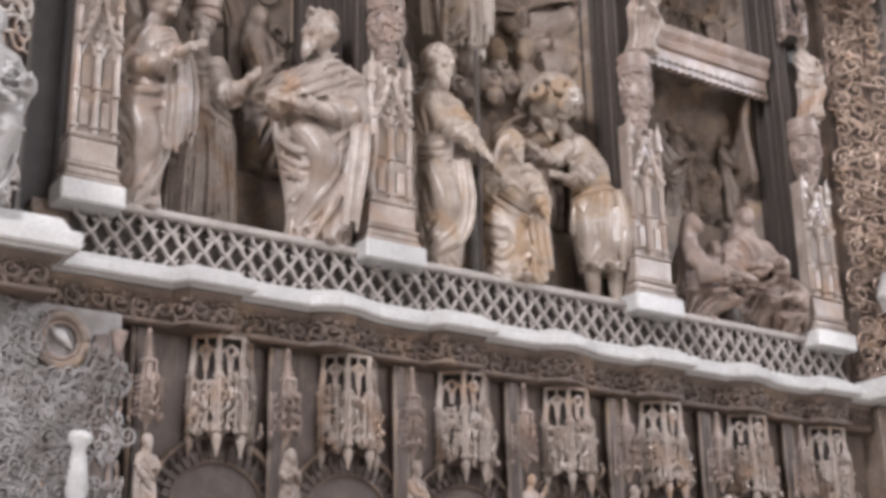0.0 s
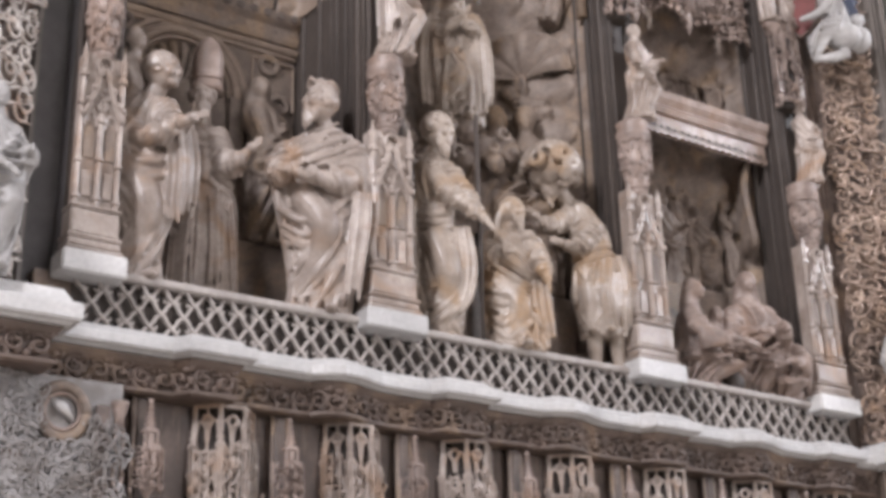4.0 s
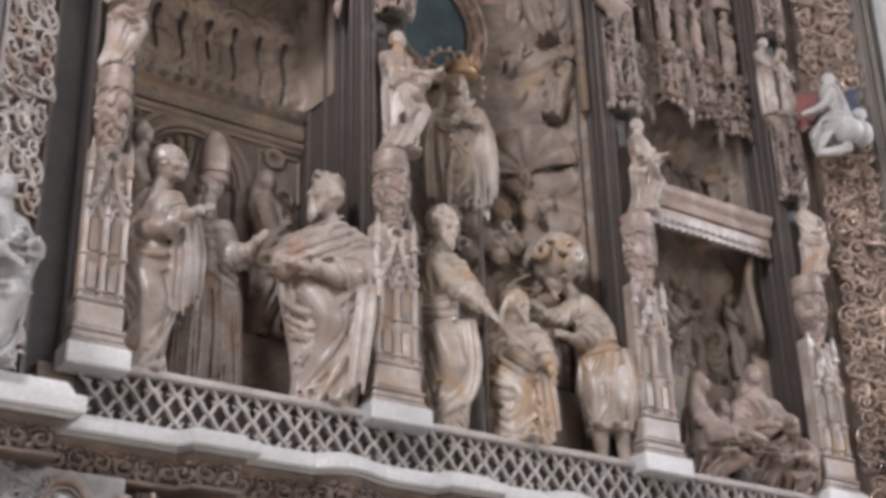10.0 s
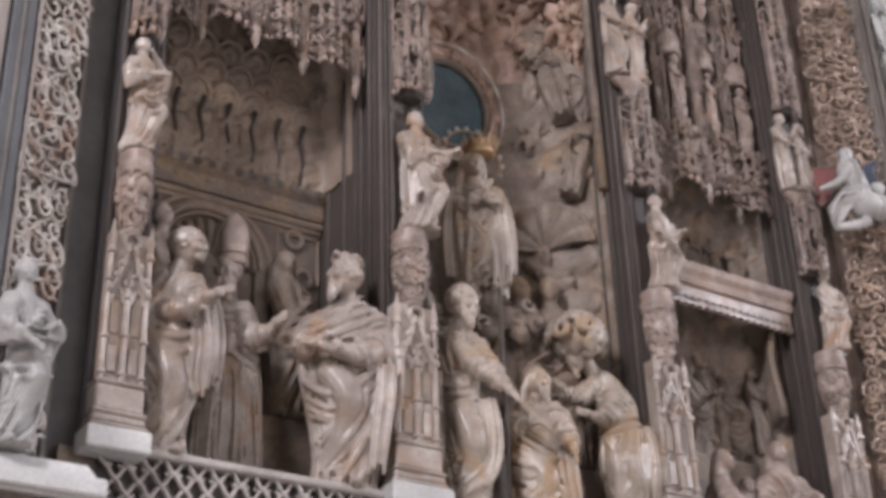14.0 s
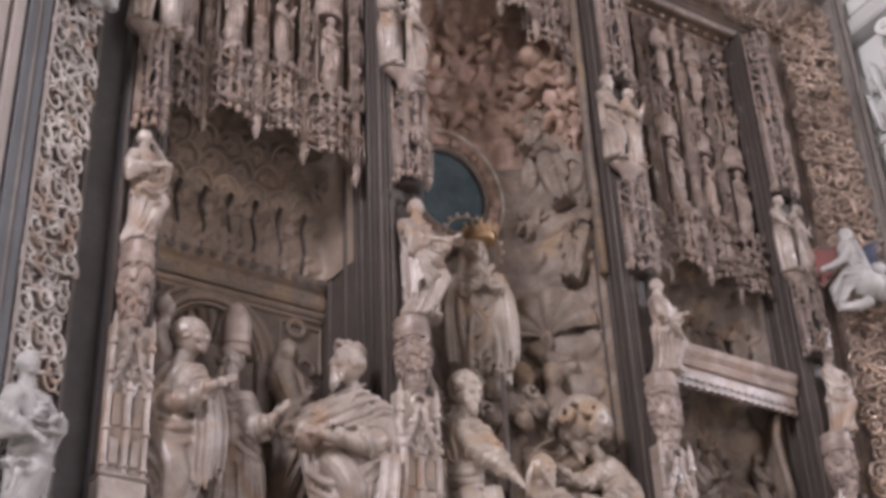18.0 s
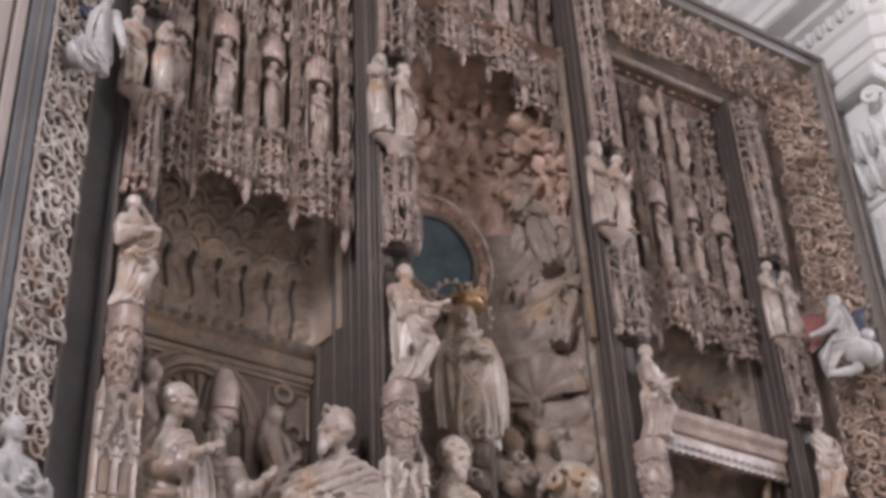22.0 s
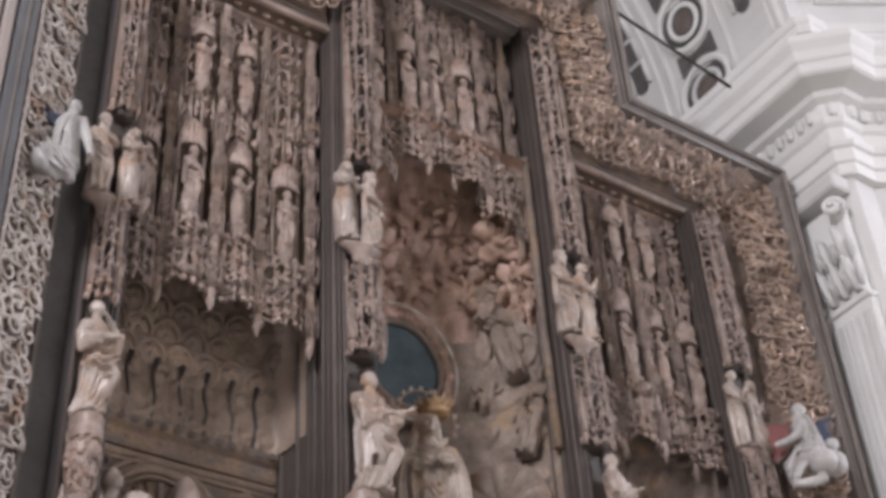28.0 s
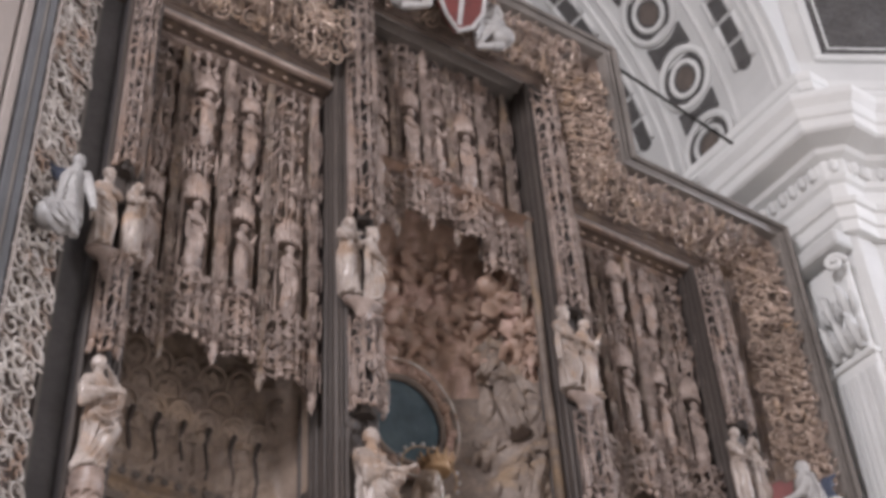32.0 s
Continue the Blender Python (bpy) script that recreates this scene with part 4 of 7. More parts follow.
for y, r_ in ((-.60, .05), (-.46, .03), (.28, .04), (1.42, .05), (1.62, .03), (2.4, .05)):
    thing("arch_rib", Geo().tube([(A + (R - .01) * math.cos(t), y, CZ + (R - .01) * math.sin(t)) for t in np.linspace(0, math.pi, 60)], r_, 8), PLASTER,
          "white raised moulding along the arch", "moulding", kind="structure", smooth=True)
# framed painting high on the wall beside the arch
fp = thing("framed_panel", None, None, "dark painted panel in a white moulded frame", "panel", pose(12.27, -.935, 16.25, 0, 0, math.degrees(math.atan2(-.51, .86))))
part("picture", relief(2.1, 2.4, [(-.3, 1.2, .3, .9, .03), (.3, 1.0, .25, .8, .04)], .05), SHADOW_GREY, fp, m=pose(1.05, -.02, 0))
g = Geo()
for u0, u1, w0, w1 in ((.10, 2.0, .10, .13), (.10, 2.0, 2.27, 2.30), (.10, .13, .13, 2.27), (1.97, 2.0, .13, 2.27)):
    g.box(u0, u1, -.06, -.02, w0, w1, .006)
part("picture_frame", g, PLASTER, fp, "thin white inner frame")
g = Geo()
for u0, u1, w0, w1 in ((-.12, 2.22, -.12, 0), (-.12, 2.22, 2.4, 2.52), (-.12, 0, 0, 2.4), (2.1, 2.22, 0, 2.4)):
    g.box(u0, u1, -.07, .03, w0, w1, .02)
part("outer_frame", g, PLASTER, fp)
# iron tie rod
rod = thing("tie_rod", None, None, "thin dark iron tie rod from frame to cornice", "rod")
part("rod", Geo().tube([(8.56, -.36, 14.62), (11.05, -.2, 14.42)], .022, 8), IRON, rod)
part("rod_hook", Geo().ball((11.06, -.2, 14.40), (.05, .05, .08), 10, 6), IRON, rod)
# ---------------------------------------------------------------- altarpiece: walls, piers, cornices
thing("retable_wall", Geo().box(2.3, 10.8, 1.25, 1.6, 0, 15.0), NICHE, "brown stone back wall of the altarpiece", "wall", kind="structure")
thing("predella_wall", Geo().box(2.3, 10.8, -.08, 1.2, 0, 4.3), LOWER, "carved brown stone wall of the lower tier", "wall", kind="structure")
thing("stage_floor", Geo().box(2.7, 10.35, .03, 1.25, 4.3, 4.95), NICHE, "stone stage under the carved scenes", "floor", kind="structure")
thing("altar_base", Geo().box(1.6, 11.4, -.9, .38, 0, 2.6, .02), NICHE, "plain stone base of the altar", "base", kind="structure")

plan = [(2.70, -.21)]
for k in range(4):
    x = 3.54 + 1.97 * k
    plan += [(x + .05, -.21), (x + .12, -.32), (x + .42, -.32), (x + .42, -.21)]
    if k < 3:
        c = x + 1.03
        plan += [(c + .01, -.21), (c + .09, -.285), (c + .18, -.325), (c + .29, -.31), (c + .40, -.262), (c + .52, -.222), (c + .60, -.21)]
plan += [(10.3, -.21)]
LEDGE = [(0, 4.385), (.06, 4.385), (.08, 4.40), (.11, 4.405), (.12, 4.42), (.12, 4.475), (.11, 4.49), (.07, 4.50), (.05, 4.52), (.02, 4.55), (-.03, 4.555), (-.3, 4.555), (-.3, 4.385)]
SIDE_LEDGE = [(0, 4.385), (.06, 4.385), (.08, 4.40), (.11, 4.405), (.12, 4.42), (.12, 4.50), (.11, 4.52), (.07, 4.53), (.05, 4.57), (.02, 4.62), (-.03, 4.63), (-.3, 4.63), (-.3, 4.385)]
rl = plan[::-1]
thing("ledge", Geo().sweep([(x, y) for x, y in rl], LEDGE), MARBLE, "white marble ledge with stepped and bowed projections", "ledge", kind="structure")
FRIEZE = [(-.4, 4.14), (.0, 4.14), (.025, 4.155), (.025, 4.175), (-.005, 4.19), (-.02, 4.24), (-.01, 4.30), (.03, 4.345), (.05, 4.38), (-.4, 4.38)]
thing("frieze", Geo().sweep(rl, FRIEZE), FRIEZE_BROWN, "brown carved frieze under the marble ledge", "frieze", kind="structure")
lf = []
for s in range(3):
    g = Geo()
    rng = np.random.RandomState(20 + s)
    g.tube(spiral((.05, .02, .1), .075, 1.2, 1 if s % 2 else -1, s), .012, 5)
    for k in range(9):
        g.ball((rng.uniform(-.02, .14), -.01, rng.uniform(.01, .19)), (rng.uniform(.012, .03), .02, rng.uniform(.012, .03)), 6, 4, .2, k)
    g.v = [np.concatenate(g.v) * (1, 1, .88)]
    lf.append(g.mesh("leaf_carving", FRIEZE_BROWN, True))
leaves = thing("frieze_foliage", None, None, "carved brown leaf scrolls along the frieze", "carving")
k = 0
for (xa, ya), (xb, yb) in zip(plan[:-1], plan[1:]):
    d = math.hypot(xb - xa, yb - ya)
    n = max(1, round(d / .14))
    for i in range(n):
        u = (i + .15) / n
        part("leaf_carving", lf[k % 3], None, leaves, m=pose(xa + (xb - xa) * u, ya + (yb - ya) * u - .0, 4.165, 0, 0, math.degrees(math.atan2(yb - ya, xb - xa))))
        k += 1

# projecting block beside the ledge
g = Geo().sweep([(2.69, -.1), (2.69, -.52), (1.0, -.52)], SIDE_LEDGE)
thing("side_ledge", g, MARBLE, "white marble ledge of the projecting side block", "ledge", kind="structure")
thing("side_block_top", Geo().box(1.0, 2.67, -.49, .3, 4.39, 4.625, .004), MARBLE, "marble top of the side block", "ledge", kind="structure")
g = Geo().sweep([(2.68, -.1), (2.68, -.50), (1.0, -.50)], FRIEZE)
thing("side_frieze", g, FRIEZE_BROWN, "brown carved frieze of the side block", "frieze", kind="structure")
thing("side_block", Geo().box(1.0, 3.22, -.30, .38, 2.0, 4.16, .01), GREYSTONE, "carved stone side block", "block", kind="structure")
for i in range(12):
    part("leaf_carving", lf[i % 3], None, leaves, m=pose(1.0 + .14 * i, -.50, 4.165))

# pierced balustrade
bal = thing("pierced_balustrade", None, None, "low pale stone balustrade of interlaced tracery", "balustrade")
part("top_rail", Geo().box(2.95, 10.28, -.10, .05, 4.925, 4.985, .015), TRACERY, bal)
part("bottom_rail", Geo().box(2.95, 10.28, -.09, .04, 4.556, 4.585, .008), TRACERY, bal)
# Thin dark sheet stands for the shade in the lattice openings.
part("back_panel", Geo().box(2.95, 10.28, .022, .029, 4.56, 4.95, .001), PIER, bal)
LAT = []
for v in range(3):
    rng = np.random.RandomState(400 + v)
    g = Geo()
    z = np.linspace(0, 1, 15)
    for s in (-1, 1):
        g.tube(np.stack([s * .322 * (z - .5 + .022 * np.sin(z * 8 * np.pi)) + rng.uniform(-.004, .004), -.045 + .007 * s + 0 * z, 4.565 + .375 * z], 1), .0128 + .002 * rng.rand(), 6, 1.7)
    for x, zz in ((0, 4.66), (0, 4.845)):
        for s in (-1, 1):
            if rng.rand() < .75:
                g.tube([(x + s * .050, -.045, zz + rng.uniform(-.02, .02)), (x + s * .030, -.045, zz - .012), (x + s * .018, -.045, zz + .01)], [.012, .010, .006], 5)
    g.ball((0, -.052, 4.752), (.020, .02, .022), 6, 4).ball((.0805, -.05, 4.846), (.018, .02, .02), 6, 4).ball((.0805, -.05, 4.66), (.018, .02, .02), 6, 4)
    LAT.append(g.mesh("tracery", TRACERY, True))
for i in range(45):
    part("tracery", LAT[(i * 7) % 3], None, bal, m=pose(3.06 + .161 * i, 0, 0))

# piers between the scenes
PIERS = ((2.98, 12.5), (5.30, 13.95), (7.85, 13.95), (10.02, 12.1))
for i, (x, top) in enumerate(PIERS):
    p = thing("pier", None, None, "brown stone pier with clustered vertical mouldings", "pier", pose(x, 0, 4.95), group="piers of the altarpiece")
    h = top - 4.95
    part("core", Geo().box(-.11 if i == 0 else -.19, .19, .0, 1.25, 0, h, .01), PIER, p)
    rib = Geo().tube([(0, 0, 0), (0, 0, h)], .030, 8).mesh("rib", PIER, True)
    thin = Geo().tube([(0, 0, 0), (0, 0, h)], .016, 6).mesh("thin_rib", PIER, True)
    if i == 0:
        # Dark skin on the outer side carries the shade of the gap.
        part("dark_side", Geo().box(-.125, -.113, .0, 1.2, 0, h, .002), RECESS_SHADE, p, "smooth outer side painted dark as recess shade")
    for s in (-1, 1):
        if i == 0 and s < 0:
            continue
        for y, me in ((.02, rib), (.12, thin), (.2, rib), (.34, rib), (.44, thin), (.62, rib), (.9, rib)):
            part("rib", me, None, p, m=pose(s * .19, y, 0))
    for xx, me in ((-.15, thin), (-.1, rib), (.1, rib), (.15, thin))[i == 0:]:
        part("rib", me, None, p, m=pose(xx, 0, 0))

# carved pilasters in front of the piers, with corbels
def pilaster(m, k):
    p = thing("pilaster", None, None, "carved alabaster pilaster with gothic gable and bulbous corbel", "pilaster", m, group="pilasters of the altarpiece")
    part("plinth", Geo().box(-.26, .26, -.23, .0, 0, .15, .012), MARBLE, p, "white marble plinth")
    g = Geo()
    for w, z0, z1 in ((.235, .15, .19), (.215, .19, .25), (.225, .25, .28), (.20, .28, .46), (.21, .46, .49)):
        g.box(-w, w, -w * .85, 0, z0, z1, .014)
    part("base", g, ALABASTER, p)
    g = Geo().box(-.165, .165, -.13, 0, .49, 1.62, .008)
    part("shaft", g, ALABASTER, p)
    for x in (-.165, .165):
        g = Geo().tube([(x, -.14, .49), (x, -.14, 1.45)], .024, 8)
        g.lathe([(.036, 0), (.036, .03), (.02, .05), (.03, .12), (.004, .26)], (x, -.15, 1.42), 6)
        for z in (.52, .78, 1.2):
            g.lathe([(.02, 0), (.036, .01), (.036, .03), (.02, .04)], (x, -.145, z), 8)
        part("colonnette", g, ALABASTER, p)
    g = Geo().tube([(0, -.15, .49), (0, -.15, 1.15)], .026, 8)
    for z in (.52, .80, 1.08):
        g.lathe([(.02, 0), (.042, .012), (.042, .03), (.02, .042)], (0, -.15, z), 8)
    part("colonnette", g, ALABASTER, p)
    for x in (-.085, .085):
        part("sunk_panel", Geo().box(x - .045, x + .045, -.142, -.128, .83, 1.1, .01), NICHE, p)
        part("base_panel", Geo().box(x - .04, x + .04, -.15, -.128, .55, .74, .012), ALABASTER, p)
        part("arch_head", Geo().tube([(x + q[0], -.145, 1.06 + q[1]) for q in pointed_arch(.1, .1)], .012, 5), ALABASTER, p)
    g = Geo()
    for s in (-1, 1):
        g.tube([(s * .16, -.16, 1.12), (s * .08, -.17, 1.28), (s * .015, -.17, 1.5)], .02, 6)
        for q in range(4):
            g.ball((s * (.165 - .04 * q), -.18, 1.14 + .1 * q), (.022, .022, .028), 6, 4, .2, q)
    g.merge(ring(.05, .075, .03, 18), pose(0, -.14, 1.52))
    for q in range(14):
        an = q * 2.4
        g.ball((.06 * math.cos(an) * (q / 14 + .3), -.14, 1.2 + .055 * math.sin(an) + .008 * q), (.018, .02, .022), 6, 4, .2, q)
    part("gable", g, ALABASTER, p)
    g = Geo()
    g.lathe([(.10, 1.58), (.13, 1.62), (.12, 1.68), (.17, 1.78), (.205, 1.92), (.20, 2.02), (.17, 2.07), (.215, 2.12), (.215, 2.16), (.19, 2.2), (.21, 2.24), (.18, 2.27)], (0, -.07, 0), 24, .70, .8)
    for z, r in ((1.66, .125), (2.08, .185)):
        g.tube([(.72 * r * math.cos(a), -.07 + .82 * r * math.sin(a), z) for a in np.linspace(0, 2 * math.pi, 28)], .014, 6)
    corbel = part("corbel", g, CARVED, p, "bulbous corbel carved with foliage", smooth=True)
    g = Geo()
    rng = np.random.RandomState(50 + k)
    for q in range(110):
        an, z = rng.uniform(-3.3, .2), rng.uniform(1.66, 2.12)
        r = np.interp(z, [1.66, 1.78, 1.92, 2.1], [.12, .17, .205, .18])
        g.ball((.70 * r * math.cos(an), -.07 + .8 * r * math.sin(an), z), (rng.uniform(.012, .026), .022, rng.uniform(.018, .042)), 6, 4, .35, q)
    part("foliage", g, CARVED, corbel, smooth=True, kind="stuff")
    return p


for k, x in enumerate((2.98, 5.30, 7.86, 9.98)):
    pilaster(pose(x + (.03 if k == 0 else 0), 0, 4.88) @ Matrix.Diagonal(((.84, 1, 1, 1)[k], 1, (1.0, 1.0, 1.05, 1.0)[k], 1)), k)

# openwork towers above the pilaster statues
TOW = [filigree(.32, h, 3, n, sd, .017, .14) for h, n, sd in ((1.0, 6, 1), (1.0, 6, 2), (2.0, 11, 3), (2.9, 15, 4))]
TOWM = [t.mesh("openwork", CARVED, True) for t in TOW]
for k, (x, z0, lower, z1, top) in enumerate(((2.98, 8.15, 1, 10.1, 12.35), (5.34, 8.45, 1, 10.62, 13.8), (7.82, 8.3, 1, 10.55, 13.8), (9.95, 7.95, 1, 9.85, 12.0))):
    for z, me, hh, nat in ((z0, TOWM[k % 2], 1.0, 1.0), (z1, TOWM[3] if top > 13 else TOWM[2], top - z1, 2.9 if top > 13 else 2.0)):
        t = thing("openwork_tower", None, None, "slender gothic openwork canopy tower of carved alabaster", "canopy", pose(x + (.02 if k == 0 else 0), -.06, z) @ Matrix.Diagonal((.72 if k == 0 else 1, 1, hh / nat, 1)), group="canopy towers")
        part("openwork", me, None, t)
        # Near-black core stands for the shade behind the openwork.
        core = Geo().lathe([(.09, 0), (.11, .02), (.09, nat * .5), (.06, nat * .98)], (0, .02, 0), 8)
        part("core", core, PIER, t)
        for s in (-1, 1):
            part("pinnacle", pinnacle(nat * .55, .045, k).mesh("pinnacle", CARVED), None, t, m=pose(s * .15, -.07, .12))
            part("pinnacle", pinnacle(nat * .4, .035, k).mesh("pinnacle", CARVED), None, t, m=pose(s * .09, -.12, nat * .5))
    # bracket under the upper pair of statues
    bz = (9.15, 9.62, 9.48, 8.85)[k]
    g = Geo().lathe([(.03, -.26), (.07, -.17), (.10, -.08), (.19, -.03), (.21, 0)], (0, 0, 0), 14, 1, .5)
    thing("statue_bracket", g, CARVED, "carved bracket under a pair of statues", "bracket", pose(x - .03, -.1, bz), group="statue brackets", smooth=True)

# ---------------------------------------------------------------- canopies over the three scenes
def shaft_geo(h):
    """A tall slim moulded shaft with a pendant foot and a leafy head."""
    g = Geo().box(-.03, .03, -.03, .03, 0, h, .012)
    for s in (-1, 1):
        g.tube([(s * .038, -.018, .02), (s * .038, -.018, h)], .012, 6)
    g.lathe([(.035, .02), (.05, -.01), (.045, -.05), (.02, -.09), (.004, -.13)], (0, 0, 0), 8)
    for k in range(int(h / .42)):
        z = .2 + .42 * k
        g.box(-.045, .045, -.045, .045, z - .012, z + .012, .006)
        for s in (-1, 1):
            g.ball((s * .05, -.03, z + .1), (.02, .022, .035), 6, 4, .2, k)
        g.tube([(q[0], -.04, z + .16 + q[1]) for q in pointed_arch(.07, .09)], .010, 5)
        g.ball((0, -.045, z + .28), (.014, .016, .03), 6, 4)
    return g


LOWM = [filigree(.42, .72, 4, 6, 30 + s, .017, .13, .25).mesh("pendant_tracery", CARVED, True) for s in range(3)]
HIGHM = [filigree(.42, 1.0, 3, 7, 60 + s, .017, .11).mesh("high_tracery", CARVED, True) for s in range(3)]
HOODM = [filigree(.34, .45, 3, 3, 40 + s, .016, .13).mesh("hood", CARVED, True) for s in range(3)]


def dome_hood():
    """A small turreted hood over a statuette."""
    g = Geo().lathe([(.12, 0), (.155, .03), (.16, .09), (.14, .12), (.15, .15), (.10, .26), (.05, .32), (.02, .40), (.035, .44), (.004, .5)], (0, 0, 0), 10, 1, .9)
    for q in range(9):
        an = -.2 - q * (math.pi - .4) / 8
        g.ball((.15 * math.cos(an), .135 * math.sin(an), -.01), (.022, .022, .04), 6, 4)
        g.tube([(.15 * math.cos(an), .135 * math.sin(an), .1), (.152 * math.cos(an), .137 * math.sin(an), .24)], [.018, .004], 5)
    return g


DOME = sculpt(dome_hood(), "dome_hood", CARVED, .008, 0)


COLN = Geo().tube([(0, 0, 0), (0, 0, .98)], .013, 6).lathe([(.014, 0), (.026, .01), (.026, .03), (.014, .04)], (0, 0, .1), 6).lathe([(.014, 0), (.026, .01), (.026, .03), (.014, .04)], (0, 0, .6), 6).mesh("colonnette", CARVED, True)
CREST = []
for s in range(3):
    g = Geo()
    rng = np.random.RandomState(200 + s)
    for q in range(22):
        g.ball((rng.uniform(-.19, .19), rng.uniform(-.03, .05), rng.uniform(-.1, .3)), (rng.uniform(.012, .03), .02, rng.uniform(.015, .045)), 6, 4, .25, q)
    for x in (-.16, -.05, .06, .17):
        g.tube([(x, 0, -.12), (x + rng.uniform(-.02, .02), -.01, .15), (x, 0, .42)], [.012, .014, .004], 5)
    CREST.append(g.mesh("crest", CARVED, True))


def canopy(name, bays, z0, top, drop, label, up):
    c = thing(name, None, None, label, "canopy")
    x0, x1 = bays[0] - .28, bays[-1] + .28
    # Backs and webs are darker stone: the canopy's shade put into colour.
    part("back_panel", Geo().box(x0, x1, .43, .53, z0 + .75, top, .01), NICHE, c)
    edges = [x0 + .05] + [(a + b) / 2 for a, b in zip(bays[:-1], bays[1:])] + [x1 - .05]
    for i, x in enumerate(edges):
        y = .22 + (.07 if i % 2 else 0)
        b = z0 + drop(x)
        part("shaft", shaft_geo(top - b), NICHE if i % 2 else CARVED, c, m=pose(x, y, b) @ Matrix.Diagonal((.74, .8, 1, 1)))
        for q in range(int((top - b) / .55)):
            part("leaf_crest", CREST[(i + q) % 3], None, c, m=pose(x, y - .035, b + .2 + .55 * q) @ Matrix.Diagonal((.36, .8, .8, 1)))
        part("web", Geo().box(x - .018, x + .018, y + .03, .44, b + .75, top, .004), NICHE, c)
    for i, x in enumerate(bays):
        y = .34 - .05 * (i % 2)
        b = z0 + drop(x)
        part("pendant_tracery", LOWM[i % 3], None, c, m=pose(x, y, b + .06))
        # Dark board behind the pendants stands for shade.
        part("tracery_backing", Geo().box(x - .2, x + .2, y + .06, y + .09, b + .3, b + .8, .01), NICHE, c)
        part("corbel", Geo().lathe([(.02, 0), (.045, .05), (.075, .12), (.085, .14), (.07, .155), (.095, .17), (.095, .2)], (x, y - .04, b + .74), 12), CARVED, c, smooth=True)
        part("dome_hood", DOME, None, c, m=pose(x, y + .01, b + 1.66) @ Matrix.Diagonal((.86, .86, 1.05, 1)))
        for s in (-1, 1):
            part("colonnette", COLN, None, c, m=pose(x + s * .125, y - .02, b + .72))
        # Dark board behind the statuette stands for shade in its niche.
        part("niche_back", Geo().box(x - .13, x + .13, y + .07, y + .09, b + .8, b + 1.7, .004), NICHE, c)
        part("crest", CREST[i % 3], None, c, m=pose(x, y - .05, b + 2.02))
        rest = top - b - 2.05
        if rest > .3:
            part("high_tracery", HIGHM[(i + 1) % 3], None, c, m=pose(x, y + .08, b + 2.05) @ Matrix.Diagonal((1, 1, rest / 1.0, 1)))
            if i in up:
                part("corbel", Geo().lathe([(.015, 0), (.03, .05), (.05, .10), (.075, .13), (.075, .16)], (x, y - .1, b + 2.25), 12), CARVED, c, smooth=True)
                part("dome_hood", DOME, None, c, m=pose(x, y - .08, min(b + 3.0, top - .45)) @ Matrix.Diagonal((.68, .68, .75, 1)))
    return c


LB, CB, RB = (3.38, 3.80, 4.28, 4.75), (5.78, 6.16, 6.53, 6.90, 7.28), (8.30, 8.75, 9.25, 9.66)
def central_rise(x):
    """How far the foot of the central canopy arches up."""
    return .52 * math.cos((x - A) * 1.75) - .10


canopy("canopy_over_scene", LB, 8.68, 12.40, lambda x: .12 * math.cos((x - 4.05) * 2.2), "gothic openwork canopy of carved alabaster with pendants", (1, 2))
canopy("canopy_over_scene", CB, 10.95, 13.92, central_rise, "tall central gothic openwork canopy of carved alabaster", ())
canopy("canopy_over_scene", RB, 8.66, 12.05, lambda x: .12 * math.cos((x - 9.0) * 2.2), "gothic openwork canopy of carved alabaster with pendants", (1, 2))

# ---------------------------------------------------------------- gilded frame
XL, XR, ZS, ZSL, ZT, SX = 2.59, 10.34, 12.15, 12.52, 13.98, 1.43
INNER = [(XR, 4.62), (XR, ZS), (A + SX, ZS), (A + SX, ZT), (A - SX, ZT), (A - SX, ZSL), (XL, ZSL), (XL, 4.62)]
frame_ = thing("altarpiece_frame", None, None, "splayed altarpiece frame with gilded scrollwork and grey-brown mouldings", "frame")
U = .60


def swp(prof):
    return Geo().sweep(INNER, [(-u, y) for u, y in prof], "face")


band = part("backing_band", swp([(0, .10), (U, -.345), (U, -.25), (0, .25)]), FRIEZE_BROWN, frame_, "dark splayed band behind the scrolls")
part("outer_moulding", swp([(U - .02, -.34), (U + .0, -.44), (U + .03, -.455), (U + .045, -.44), (U + .05, -.33), (U + .07, -.33), (U + .075, -.43), (U + .10, -.45), (U + .125, -.43), (U + .13, -.32), (U + .15, -.32),
                            (U + .155, -.45), (U + .18, -.475), (U + .20, -.46), (U + .205, -.36), (U + .225, -.36), (U + .23, -.43), (U + .26, -.43), (U + .26, .45), (U - .02, .45)]), FRAME_WOOD, frame_, "grey-brown outer moulding")
part("inner_roll", Geo().sweep(INNER[:7], [(-u, y) for u, y in ((.03, .09), (.035, .05), (.06, .02), (.09, .02), (.10, .0), (.125, -.02), (.145, -.01), (.15, .03), (.14, .06))], "face"), FRIEZE_BROWN, frame_, "brown roll inside the scrollwork")
part("inner_moulding", swp([(.02, .08), (0, .03), (-.03, .03), (-.03, .08), (-.04, .14), (-.05, .16), (-.05, .45), (.02, .45)]), FRAME_WOOD, frame_, "grey-brown inner moulding")
bs = Geo().ball((0, 0, 0), (.03, .025, .02), 7, 4).mesh("boss", GILT, True)
